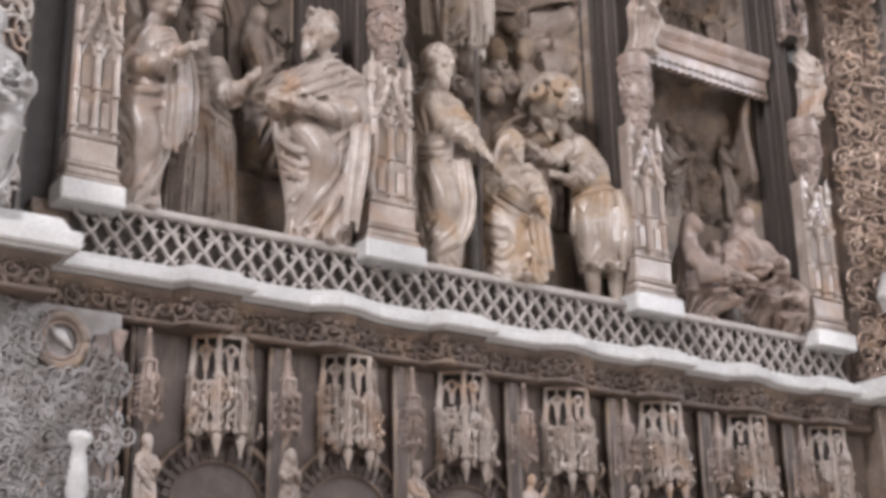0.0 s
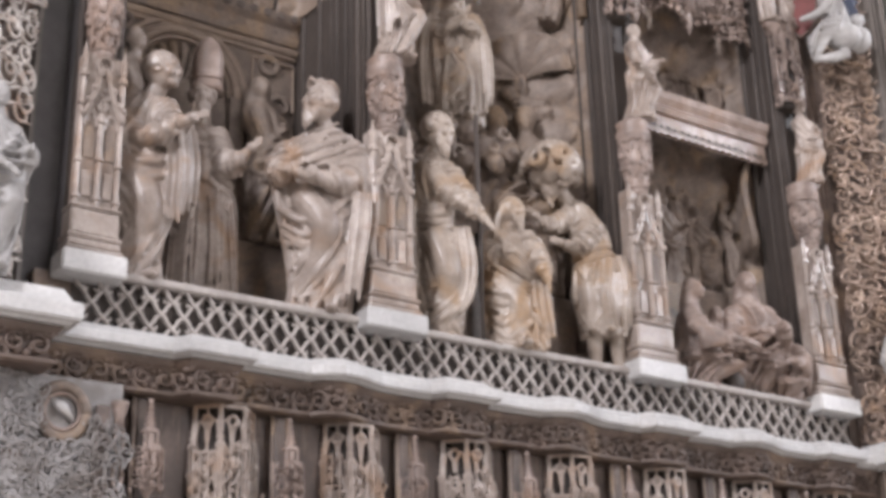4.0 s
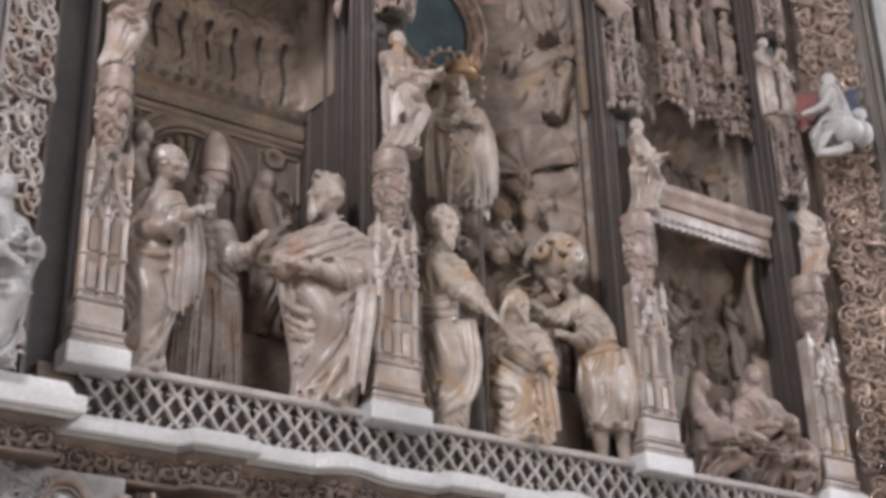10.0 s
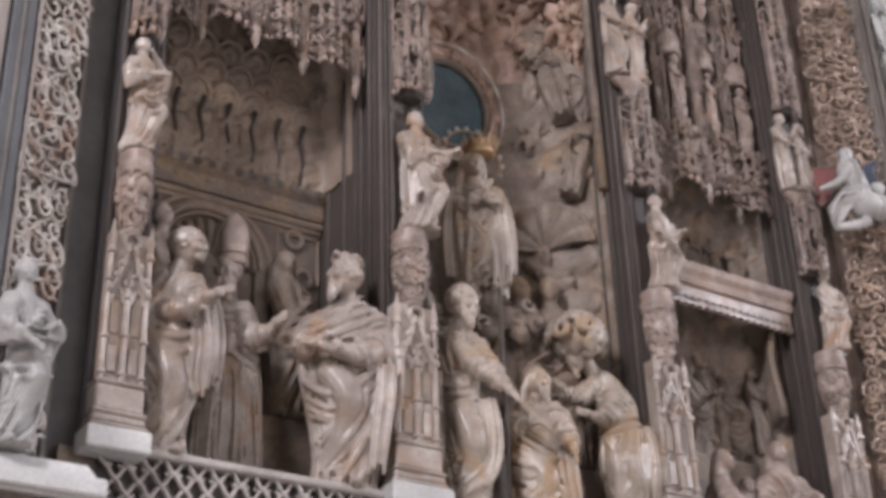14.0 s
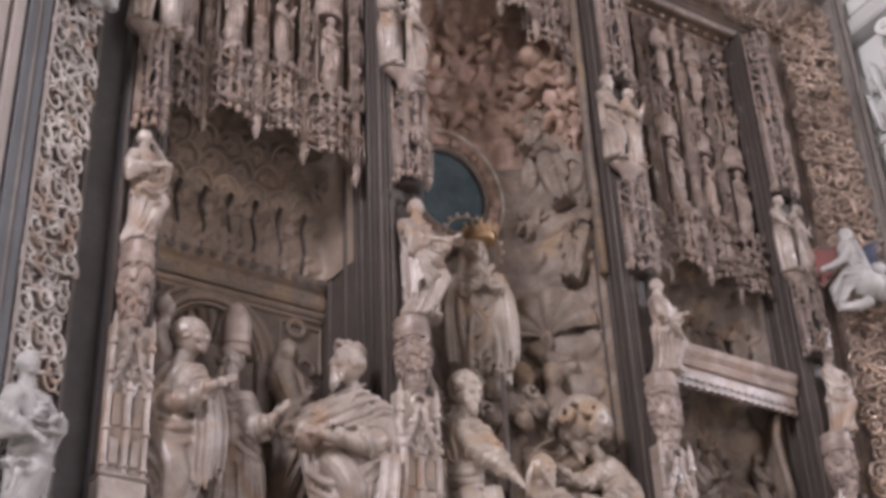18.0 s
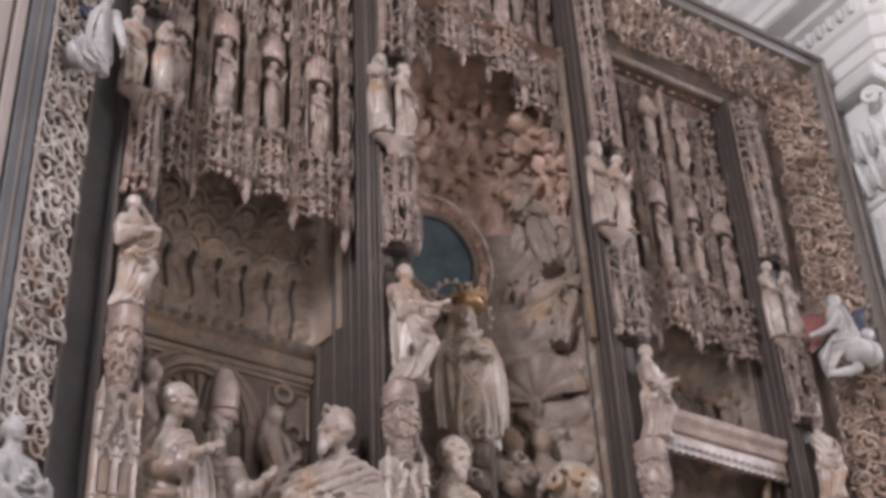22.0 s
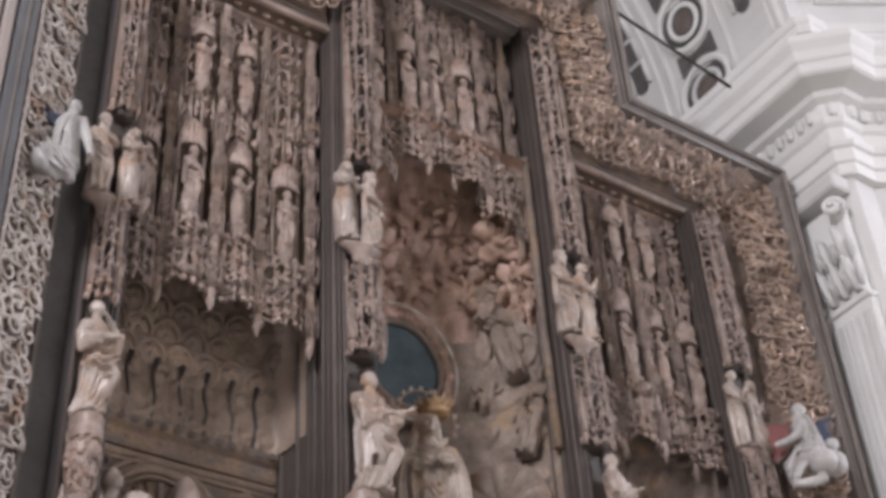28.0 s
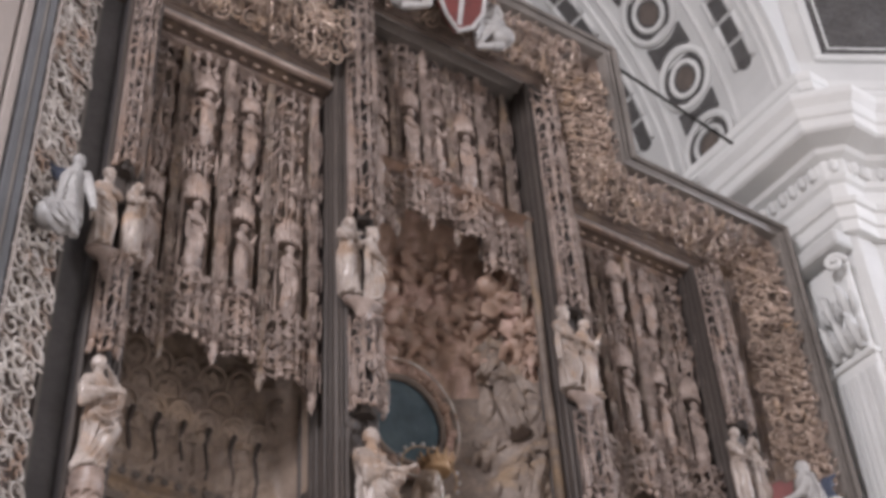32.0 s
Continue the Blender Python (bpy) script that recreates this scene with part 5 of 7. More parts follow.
for pth, low in (([(A - SX, ZSL), (XL, ZSL)], .13), ([(XR, ZS), (A + SX, ZS)], .13), ([(A + SX, ZT), (A - SX, ZT)], .03)):
    def lath(prof):
        return Geo().sweep(pth, [(-u * low / .13, y) for u, y in prof], "face")
    soffit = part("soffit_band", lath([(-.05, .10), (-.05, .14), (-.09, .28), (-.09, .5), (.02, .5)]), FRIEZE_BROWN, frame_, "brown soffit band with a row of small bosses")
    part("upper_moulding", lath([(.01, .04), (-.03, .03), (-.055, .05), (-.06, .09), (-.045, .12), (.0, .13)]), CARVED, soffit, "pale upper moulding")
    part("lower_moulding", lath([(-.06, .25), (-.10, .24), (-.115, .27), (-.12, .30), (-.14, .33), (-.14, .38), (-.10, .42), (-.06, .42)]), CARVED, soffit, "pale lower moulding")
    xa, xb = sorted((pth[0][0], pth[1][0]))
    for i in range(int((xb - xa) / .16)):
        part("boss", bs, None, soffit, m=pose(xa + .1 + .16 * i, .19, pth[0][1] - .075 * low / .13) @ Matrix.Diagonal((1.5, 1.1, 1, 1)))
left = part("grey_moulding", Geo().box(1.90, 2.085, -.50, -.30, 4.62, 13.2, .02), FRAME_GREY, frame_, "smooth grey-blue outer moulding")
part("fillet", Geo().tube([(2.10, -.50, 4.62), (2.10, -.50, 13.2)], .012, 6), WARM_PLASTER, left, "thin beige fillet")
part("groove_bead", Geo().tube([(1.99, -.505, 4.62), (1.99, -.505, 13.2)], .012, 6), FRAME_WOOD, left)
part("fillet", Geo().box(1.80, 1.885, -.525, -.30, 4.62, 13.2, .015), WARM_PLASTER, left, "light stone strip")
thing("pier_strip", Geo().box(1.20, 1.785, -.50, .4, 4.62, 15.2, .02), WARM_PLASTER, "warm beige plaster strip beside the frame", "pier", kind="structure")
SCR = [scroll_module(.58, .60, s) for s in range(4)]
SCM = [s.mesh("scroll", GILT, True) for s in SCR]
SCP = [s.mesh("scroll", GILT_LIT, True) for s in SCR]
tilt = math.degrees(math.atan2(.445, U))
k = 0


def scrolls(p0, p1, inward, meshes, ws=1.0, shift=0.0):
    """Scroll modules along the band from p0 to p1 (x, z of the inner edge), shifted outward on the slope; inward: unit vector from the inner edge outward."""
    global k
    d = np.array(p1, float) - np.array(p0, float)
    L = np.linalg.norm(d)
    n = max(1, round(L / .60))
    d /= L
    ex = np.array((inward[0] * U, -.445, inward[1] * U))
    ex /= np.linalg.norm(ex)
    ez = np.array((d[0], 0, d[1]))
    ey = np.cross(ez, ex)
    if ey[1] < 0:
        ey = -ey
    for i in range(n):
        q = np.array((p0[0], .10, p0[1])) + ez * L * i / n + ex * shift
        m = Matrix(((ex[0], ey[0], ez[0], q[0]), (ex[1], ey[1], ez[1], q[1]), (ex[2], ey[2], ez[2], q[2]), (0, 0, 0, 1)))
        part("scroll", meshes[k * 5 % 7 % 4], None, band, m=m @ Matrix.Diagonal((ws, 1, L / n / .60, 1)), kind="stuff")
        k += 1


scrolls((XR, 4.7), (XR, ZS + .45), (1, 0), SCM, 1.0, .16)
# The left band takes the brightened scrolls in place of stronger light.
scrolls((XL, 4.7), (XL, ZSL + .45), (-1, 0), SCP, 1.0, .10)
scrolls((XL - .3, ZSL), (A - SX, ZSL), (0, 1), SCM, 1.0, .16)
scrolls((A + SX + .05, ZS), (XR + .3, ZS), (0, 1), SCM, 1.0, .16)
scrolls((A - SX - .3, ZT), (A + SX + .3, ZT), (0, 1), SCM, 1.0, .16)
scrolls((A + SX, ZS + .3), (A + SX, ZT + .3), (1, 0), SCM, 1.0, .16)
scrolls((A - SX, ZSL + .3), (A - SX, ZT + .3), (-1, 0), SCM, 1.0, .16)

# dark strips put in as recess shade between frame and outer piers
thing("recess_strip", Geo().box(2.5, 2.86, .16, .8, 4.6, 12.55, .005), RECESS_SHADE, "dark strip painted as recess shade beside the frame", "wall", kind="structure")
thing("recess_strip", Geo().box(10.2, 10.5, .46, .8, 4.6, 12.2, .005), RECESS_SHADE, "dark strip painted as recess shade beside the frame", "wall", kind="structure")
# ---------------------------------------------------------------- reliefs and backdrops of the scenes
def panel(name, geo, mat, label, m):
    return thing(name, geo, mat, label, "wall", m, kind="structure", smooth=True)


vb = []
for i in range(9):
    x = -.8 + .2 * i
    vb += [(x, .42 + .05 * (i % 3), .075, .10, .13), (x + .01, .16, .10, .26, .10), (x - .05, .12, .05, .22, .12)]
for i in range(6):
    vb += [(-.75 + .3 * i, 1.05 + .06 * (i % 2), .11, .14, .08), (-.75 + .3 * i, 1.05 + .06 * (i % 2), .055, .08, .12), (-.62 + .3 * i, .78, .14, .10, .08), (-.6 + .3 * i, 1.34, .10, .12, .08)]
panel("carved_wall", relief(1.92, 1.75, [(x, z, rx, rz, hh * .45) for x, z, rx, rz, hh in vb], seed=3, rough=.016, concave=.52, dome=.75, square=24), VAULT, "vaulted brown relief crowded with small carved figures and leaf discs", pose(4.15, .50, 7.97))
# arched backdrop of the temple scene
t = thing("temple_backdrop", None, None, "carved stone backdrop with round arch and ornamental cornice", "backdrop")
part("wall", Geo().box(3.2, 5.1, 1.05, 1.24, 4.95, 7.95, .004), NICHE, t)
tcor = part("cornice", Geo().sweep([(5.1, 1.05), (3.2, 1.05)], [(0, 7.72), (.05, 7.72), (.07, 7.76), (.07, 7.86), (.11, 7.9), (.13, 7.97), (0, 7.97)]), NICHE, t)
for r, w_, d_ in ((.57, .030, .0), (.515, .022, .015), (.47, .034, .03), (.415, .020, .02)):
    part("arch_band", Geo().tube([(4.07 + r * math.cos(a), 1.03 - d_, 7.08 + r * 1.05 * math.sin(a)) for a in np.linspace(0, math.pi, 28)], w_, 8), VAULT, t, smooth=True)
part("arch_recess", disc(.39, .004), NICHE, t, m=pose(4.07, 1.045, 7.08))
for i in range(11):
    a = radians(6 + i * 16.8)
    part("shell_flute", Geo().tube([(4.07 + r * math.cos(a), 1.04 - d_, 7.08 + r * 1.05 * math.sin(a)) for r, d_ in ((.10, .0), (.24, .03), (.37, .015))], [.010, .026, .036], 8), NICHE, t, smooth=True)
part("string_moulding", Geo().sweep([(5.1, 1.05), (3.2, 1.05)], [(0, 7.60), (.03, 7.605), (.035, 7.63), (.06, 7.64), (.075, 7.665), (.06, 7.69), (.03, 7.70), (0, 7.70)]), VAULT, t, "projecting string moulding under the cornice")
for x0, x1 in ((3.22, 3.46), (4.70, 5.08)):
    part("spandrel_panel", Geo().tube([(x0, 1.035, 7.12), (x0, 1.035, 7.54), (x1, 1.035, 7.54), (x1, 1.035, 7.12)], .014, 6), VAULT, t)
for i in range(13):
    part("boss", Geo().ball((3.3 + i * .145, 1.0, 7.81), (.04, .03, .035), 8, 5), NICHE, tcor, smooth=True)
for i in range(15):
    part("hole", disc(.036, .006, 12), BACKING, tcor, m=pose(3.27 + i * .125, .916, 7.935), smooth=False)
for x, z in ((3.55, 7.55), (4.85, 7.5), (4.95, 7.15)):
    part("medallion", ring(.05, .10, .03, 20), NICHE, t, m=pose(x, 1.05, z), smooth=True)
for x in (3.59, 4.55):
    part("jamb", Geo().box(x - .07, x + .07, .98, 1.05, 4.95, 7.1, .01), NICHE, t)

# central scene
cb = crowd(2.17, 1.7, 4, 8, .2)
cb = [(x, z + 5.0, rx, rz, hh * .6) for x, z, rx, rz, hh in cb] + [(-.1, 5.75, .3, .32, .16), (-.5, 5.6, .24, .2, .16), (.3, 5.95, .2, .25, .16), (.55, 5.5, .25, .22, .14)]
side = []
for sx in (-.85, .85):
    for z in (2.5, 2.95, 3.4, 3.85, 4.3, 4.75):
        side += [(sx, z + .12, .07, .09, .20), (sx + .02, z - .08, .13, .18, .15), (sx - .12, z, .05, .14, .17), (sx + .14, z - .1, .06, .16, .16)]
panel("carved_wall", relief(2.17, 4.95, [b for b in side + crowd(2.17, 2.3, 5, 15, .24)], .024, 9, .014, concave=.98), NICHE, "curved brown back wall with carved figures among clouds", pose(6.575, .18, 4.95))
panel("carved_wall", relief(2.17, 2.0, [(x, z - 4.95, rx, rz, hh) for x, z, rx, rz, hh in cb], .022, 10, .02, concave=.98, dome=.7), RUDDY, "ruddy vaulted relief of clouds with crowded carved heads", pose(6.575, .18, 9.9))
o = thing("oculus", None, None, "oval oculus of dark blue glass in a carved ring", "oculus", pose(6.45, 1.02, 9.42) @ Matrix.Diagonal((.95, 1, 1.06, 1)))
part("glass", disc(.44, .004), GLASS, o, m=pose(0, 0, 0))
part("inner_ring", ring(.43, .49, .05, 40), NICHE, o, smooth=True)
cring = part("carved_ring", ring(.50, .60, .04, 40), RUDDY, o, smooth=True)
part("gilt_ring", Geo().tube([(.62 * math.cos(a), -.10, .62 * math.sin(a)) for a in np.linspace(0, 2 * math.pi, 49)], .014, 6), GILT_LIT, o, "thin gilded outer ring", smooth=True)
ch = Geo().ball((0, -.04, 0), (.06, .05, .07), 10, 6, .1, 1).ball((-.07, -.03, -.02), (.05, .02, .035), 8, 5).ball((.07, -.03, -.02), (.05, .02, .035), 8, 5).mesh("cherub_boss", RUDDY, True)
for i in range(13):
    a = i / 13 * 2 * math.pi
    part("cherub_boss", ch, None, cring, m=pose(.55 * math.cos(a), -.02, .55 * math.sin(a), 0, 90 - math.degrees(a), 0))
sh = thing("shell_niche", None, None, "brown fluted shell niche behind the figures", "niche", pose(7.33, .77, 7.93, 0, 0, -52))
part("scallop", Geo().grid(np.array([[(r * math.cos(a), -.10 * math.sin(r / .46 * 2.6) - .065 * r / .46 * abs(math.sin(5.5 * a)), r * math.sin(a)) for a in np.linspace(0, math.pi, 89)] for r in np.linspace(.02, .46, 12)])), NICHE, sh, smooth=True)
part("rim", Geo().tube([(.47 * math.cos(a), -.05, .47 * math.sin(a)) for a in np.linspace(0, math.pi, 24)], .03, 8), NICHE, sh, smooth=True)
thing("rear_step", Geo().box(5.6, 7.5, .42, 1.1, 4.95, 5.7, .02), NICHE, "stone step behind the front figures", "step", kind="structure")

# birth scene
panel("carved_wall", relief(1.78, 1.75, crowd(1.78, 1.2, 3, 21, .2), seed=22, concave=.45, dome=.6, square=6), NICHE, "vaulted brown relief with small carved figures under the canopy", pose(8.94, .34, 7.66))
panel("carved_wall", relief(1.78, 2.75, crowd(1.78, 2.6, 5, 25, .27), seed=26, rough=.006, concave=.42), NICHE, "brown relief of carved figures behind the bed", pose(8.94, .36, 4.95))
tb = thing("bed_canopy", None, None, "stone bed canopy with moulded top and scalloped fringe", "bed canopy")
part("cornice", Geo().sweep([(9.78, .12), (8.08, .12)], [(-.3, 7.60), (.02, 7.60), (.04, 7.66), (.02, 7.69), (.06, 7.74), (.08, 7.80), (-.3, 7.82)]), CARVED, tb)
val = part("valance", Geo().box(8.08, 9.78, .13, .18, 7.44, 7.61, .004), CARVED, tb)
sc = disc(.042, .05, 16).mesh("scallop", CARVED)
for i in range(20):
    part("scallop", sc, None, val, m=pose(8.12 + .086 * i, .18, 7.44))
hole = disc(.017, .004, 10).mesh("hole", BACKING)
for i in range(19):
    part("hole", hole, None, val, m=pose(8.163 + .086 * i, .13, 7.475))
part("tester", Geo().box(8.08, 9.78, .18, .5, 7.62, 7.68, .01), NICHE, tb)
curtain = part("curtain_rail", Geo().tube([(9.6, .22, 7.47), (9.9, .7, 7.47)], .02, 6), NICHE, tb)
for i in range(9):
    zz = np.linspace(0, 1, 8)
    part("curtain_fold", Geo().tube(np.stack([9.62 + .03 * i - .05 * np.sin(zz * 3), .25 + .05 * i + .02 * np.sin(zz * 6 + i), 7.45 - .9 * zz], 1), .04, 7), NICHE, curtain, smooth=True)
bed = thing("bed", None, None, "carved stone bed with heaped covers", "bed", pose(8.2, .42, 4.95))
part("bed_frame", Geo().box(0, 1.2, 0, .3, 0, 1.15, .03), NICHE, bed)
part("covers", relief(1.35, .75, [(.0, .3, .6, .3, .2), (-.4, .5, .25, .2, .22), (.3, .4, .3, .25, .22)], .03, 5, .03), NICHE, bed, m=pose(.68, .25, 1.0, -35, 0, 0), smooth=True)
part("pillow", Geo().ball((.28, .2, 1.55), (.25, .14, .15), 18, 10, .05, 2), NICHE, bed, smooth=True)
cr = thing("cradle", None, None, "small carved stone cradle on the stage edge", "cradle", pose(9.05, .12, 4.96))
part("basin", Geo().box(0, .52, 0, .22, .05, .22, .04), NICHE, cr)
part("rim", Geo().box(-.02, .54, -.02, .24, .2, .245, .02), NICHE, cr)
thing("jug", Geo().lathe([(.05, 0), (.09, .05), (.1, .12), (.06, .2), (.04, .24), (.06, .28)], (0, 0, 0), 16), PIER, "small dark round jug on the stage edge", "jug", pose(8.93, .05, 4.96), smooth=True)

# ---------------------------------------------------------------- statues
def statue(me, x, y, z, turn, label, group=""):
    return thing("statue", me, None, label, "statue", pose(x, y, z, 0, 0, turn), group)


GRP1, GRP2, GRP3 = "statues of the temple scene", "statues of the central scene", "statues of the birth scene"
Z0 = 4.96
KNEELING_WOMAN = carved("statue", ALABASTER,
    [(.01, .0, .17), (.19, -.03, .17), (.44, -.02, .19), (.69, .01, .22), (.89, .01, .22), (1.06, -.02, .18), (1.24, .0, .17), (1.39, .0, .11), (1.44, .02, .07)],
    [((-.05, 1.38), (-.14, 1.21), (-.13, 1.04), (.0, .97), .03), ((.02, 1.39), (-.06, 1.21), (-.05, 1.07), (.07, 1.04), .024), ((.07, 1.38), (.05, 1.21), (.09, 1.09), .022), ((-.19, .94), (-.06, .84), (.1, .84), (.24, 1.09), .032), ((-.21, .84), (-.06, .71), (.11, .74), (.23, .96), .028), ((-.01, .94), (.09, .84), (.18, 1.11), .024), ((-.19, .71), (-.08, .59), (.03, .34), (-.06, .09), .024), ((.13, .74), (.12, .49), (.03, .24), (-.14, .03), .03), ((.18, .69), (.16, .44), (.09, .21), (-.05, .01), .026), ((.23, 1.14), (.26, .86), (.25, .64), (.26, .46), .036), ((.18, .94), (.21, .74), (.19, .54), (.21, .38), .034), ((-.13, .31), (-.16, .19), (-.18, .03), .024), ((.14, .21), (.11, .09), (.07, .0), .024), ((-.17, .1), (-.06, .19), (.09, .19), .02)],
    [((-.08, .0, 1.35, .11), (-.13, .06, 1.11, .1), (-.05, .16, .98, .085), (.11, .26, 1.02, .06), (.18, .3, 1.08, .05), (.24, .32, 1.10, .04)), ((.09, .02, 1.34, .09), (.16, .14, 1.14, .07), (.23, .26, 1.12, .045))],
    [((-.08, .1, .86, .13), (.05, .19, .54, .115), (.01, .13, .34, .08), (-.1, .08, .06, .06)), ((.22, .17, 1.16, .05), (.26, .14, .9, .06), (.25, .12, .65, .06), (.27, .1, .45, .04)), ((.18, .2, 1.05, .05), (.21, .18, .8, .055), (.19, .16, .55, .05), (.21, .15, .37, .03)), ((.24, .05, 1.0, .05), (.27, .04, .75, .055), (.25, .04, .5, .04))], (0.09, 0.05, 1.59, 0.138, 58, 8, "cap", False), 3, 0.01, 0.8, 0.009)
PRIEST = carved("statue", ALABASTER,
    [(.02, .0, .29), (.31, .01, .28), (.57, .02, .26), (.84, .05, .22), (1.0, .03, .18), (1.16, .01, .17), (1.29, -.02, .15), (1.4, -.02, .1), (1.47, -.02, .06)],
    [((-.06, .89), (-.09, .57), (-.1, .07), .016), ((.11, .89), (.12, .57), (.13, .07), .016), ((.22, .84), (.25, .47), (.26, .07), .014), ((-.2, .68), (-.21, .36), (-.23, .07), .014), ((.01, 1.19), (.02, 1.08), (.01, .96), .05), ((.06, 1.13), (.12, 1.0), (.25, .92), .03), ((-.07, 1.37), (.0, 1.27), (.07, 1.37), .026), ((-.29, .11), (.0, .08), (.29, .11), .022), ((-.28, .15), (.0, .12), (.29, .15), .01)],
    [((-.12, .0, 1.35, .1), (-.15, .12, 1.21, .085), (-.11, .24, 1.33, .05)), ((.1, .0, 1.35, .1), (.13, .12, 1.11, .1), (.21, .2, 1.04, .085), (.31, .24, 1.13, .04))],
    [], (-0.02, 0.08, 1.6, 0.12, 0, 10, "cap", True), 5, 0.006, 0.7, 0.009, 0)
BEARDED_ELDER = carved("statue", ALABASTER,
    [(.01, -.02, .25), (.26, .01, .25), (.52, .0, .28), (.78, -.02, .31), (.99, -.04, .34), (1.2, -.04, .35), (1.36, -.0, .29), (1.47, .04, .2), (1.54, .04, .12)],
    [((.24, 1.46), (.04, 1.33), (-.16, 1.24), (-.33, 1.17), .04), ((.25, 1.38), (.08, 1.24), (-.11, 1.16), .03), ((-.11, 1.46), (-.25, 1.3), (-.35, 1.12), .034), ((-.04, 1.46), (-.16, 1.33), (-.25, 1.17), .024), ((-.37, .89), (-.16, .71), (.04, .72), (.27, .99), .034), ((-.36, .78), (-.13, .59), (.04, .63), (.26, .84), .028), ((-.38, 1.04), (-.37, .84), (-.28, .58), .028), ((.16, .84), (.14, .58), (-.01, .34), (-.16, .16), .032), ((.23, .78), (.2, .5), (.08, .26), (-.04, .04), .034), ((.27, .68), (.26, .42), (.18, .21), (.08, .02), .034), ((.3, .99), (.32, .68), (.29, .45), .036), ((.28, .42), (.27, .21), (.22, .01), .03), ((-.28, .55), (-.23, .32), (-.25, .03), .022), ((-.16, .16), (-.13, .08), (-.16, .01), .024), ((.13, .21), (.14, .11), (.15, .01), .026), ((.31, 1.41), (.34, 1.15), (.32, .89), .034)],
    [((.2, .0, 1.39, .13), (.26, .06, 1.15, .125), (.18, .18, .99, .105), (-.04, .3, 1.01, .07), (-.19, .34, 1.04, .05)), ((-.16, .0, 1.39, .11), (-.32, .1, 1.2, .105), (-.3, .22, 1.04, .08), (-.22, .31, 1.07, .05))],
    [((-.13, .12, .94, .15), (.05, .24, .68, .125), (.0, .17, .47, .09), (-.14, .1, .14, .07)), ((.31, .08, 1.3, .06), (.335, .08, 1.0, .07), (.32, .08, .7, .07), (.3, .08, .45, .05)), ((.3, .16, .95, .05), (.29, .18, .7, .055), (.25, .18, .4, .05), (.22, .16, .1, .045))], (-0.015, 0.1, 1.71, 0.148, -62, -4, "tuft", True), 8, 0.01, 0.62, 0.009, 1)
BOWING_MAN = carved("statue", ALABASTER_WARM,
    [(.01, .02, .13), (.27, .02, .18), (.53, .02, .19), (.8, -.0, .18), (.96, -.03, .15), (1.12, -.02, .16), (1.33, -.03, .16), (1.52, -.03, .15), (1.61, -.02, .1), (1.65, -.01, .07)],
    [((-.18, 1.08), (-.04, 1.03), (.09, 1.07), (.18, 1.16), .032), ((-.18, 1.01), (-.02, .96), (.1, 1.0), (.17, 1.07), .024), ((-.09, 1.55), (-.12, 1.36), (-.09, 1.17), .022), ((.0, 1.56), (.02, 1.39), (.09, 1.28), .02), ((.18, .88), (.22, .56), (.14, .27), (-.07, .12), .036), ((.14, .93), (.17, .59), (.1, .32), (-.1, .19), .026), ((-.15, .85), (-.16, .53), (-.12, .21), .022), ((-.1, .91), (-.11, .64), (-.07, .43), .018), ((.09, .96), (.21, .91), (.17, .75), .028), ((.07, .17), (.12, .08), (.15, .01), .026), ((-.07, .11), (-.04, .05), (-.02, .01), .024)],
    [((-.1, .0, 1.51, .12), (.02, .12, 1.28, .11), (.14, .22, 1.13, .085), (.27, .26, 1.01, .05), (.32, .27, .96, .04)), ((.06, .02, 1.49, .09), (.18, .16, 1.25, .07), (.3, .24, 1.05, .045))],
    [((-.04, .1, .88, .15), (.07, .19, .56, .13), (.05, .13, .37, .09), (-.06, .07, .05, .07)), ((.18, .1, .95, .05), (.215, .12, .6, .06), (.17, .14, .3, .055), (.0, .14, .12, .045)), ((-.17, .04, 1.2, .07), (-.18, .04, .8, .08), (-.16, .04, .4, .07), (-.12, .04, .1, .06))], (0.02, 0.08, 1.79, 0.15, 58, 10, "cap", True), 18, 0.008, 0.82, 0.009)
KNEELING_MAN = carved("statue", ALABASTER_WARM,
    [(.01, .01, .28), (.18, .01, .25), (.34, -.01, .23), (.47, -.03, .22), (.61, -.02, .23), (.82, .0, .21), (.98, .02, .17), (1.07, .02, .12), (1.11, .03, .08)],
    [((-.18, 1.06), (-.06, .82), (.14, .66), (.28, .57), .036), ((-.13, 1.07), (.01, .85), (.22, .69), .03), ((-.22, .93), (-.11, .71), (.06, .58), (.19, .55), .028), ((-.24, .61), (-.06, .46), (.14, .54), .034), ((-.24, .47), (-.04, .37), (.16, .47), .026), ((-.15, .29), (-.05, .18), (.06, .35), (.14, .34), (.25, .18), .034), ((-.13, .18), (-.01, .07), (.11, .21), .03), ((-.24, .34), (-.24, .18), (-.25, .02), .024), ((.19, .34), (.25, .18), (.28, .02), .026), ((-.06, .07), (-.01, .03), (.06, .02), .024)],
    [((.14, .0, 1.02, .1), (.23, .1, .79, .09), (.28, .18, .66, .06), (.29, .2, .61, .045)), ((-.11, .0, 1.01, .09), (-.18, .1, .82, .08), (-.06, .2, .82, .05))],
    [((-.11, .1, .61, .13), (.09, .2, .39, .12), (.01, .14, .1, .09)), ((.2, .06, .9, .06), (.22, .08, .5, .07), (.26, .08, .05, .07))], (0.06, 0.05, 1.23, 0.115, 55, 4, "veil", True), 19, 0.009, 0.85, 0.009)
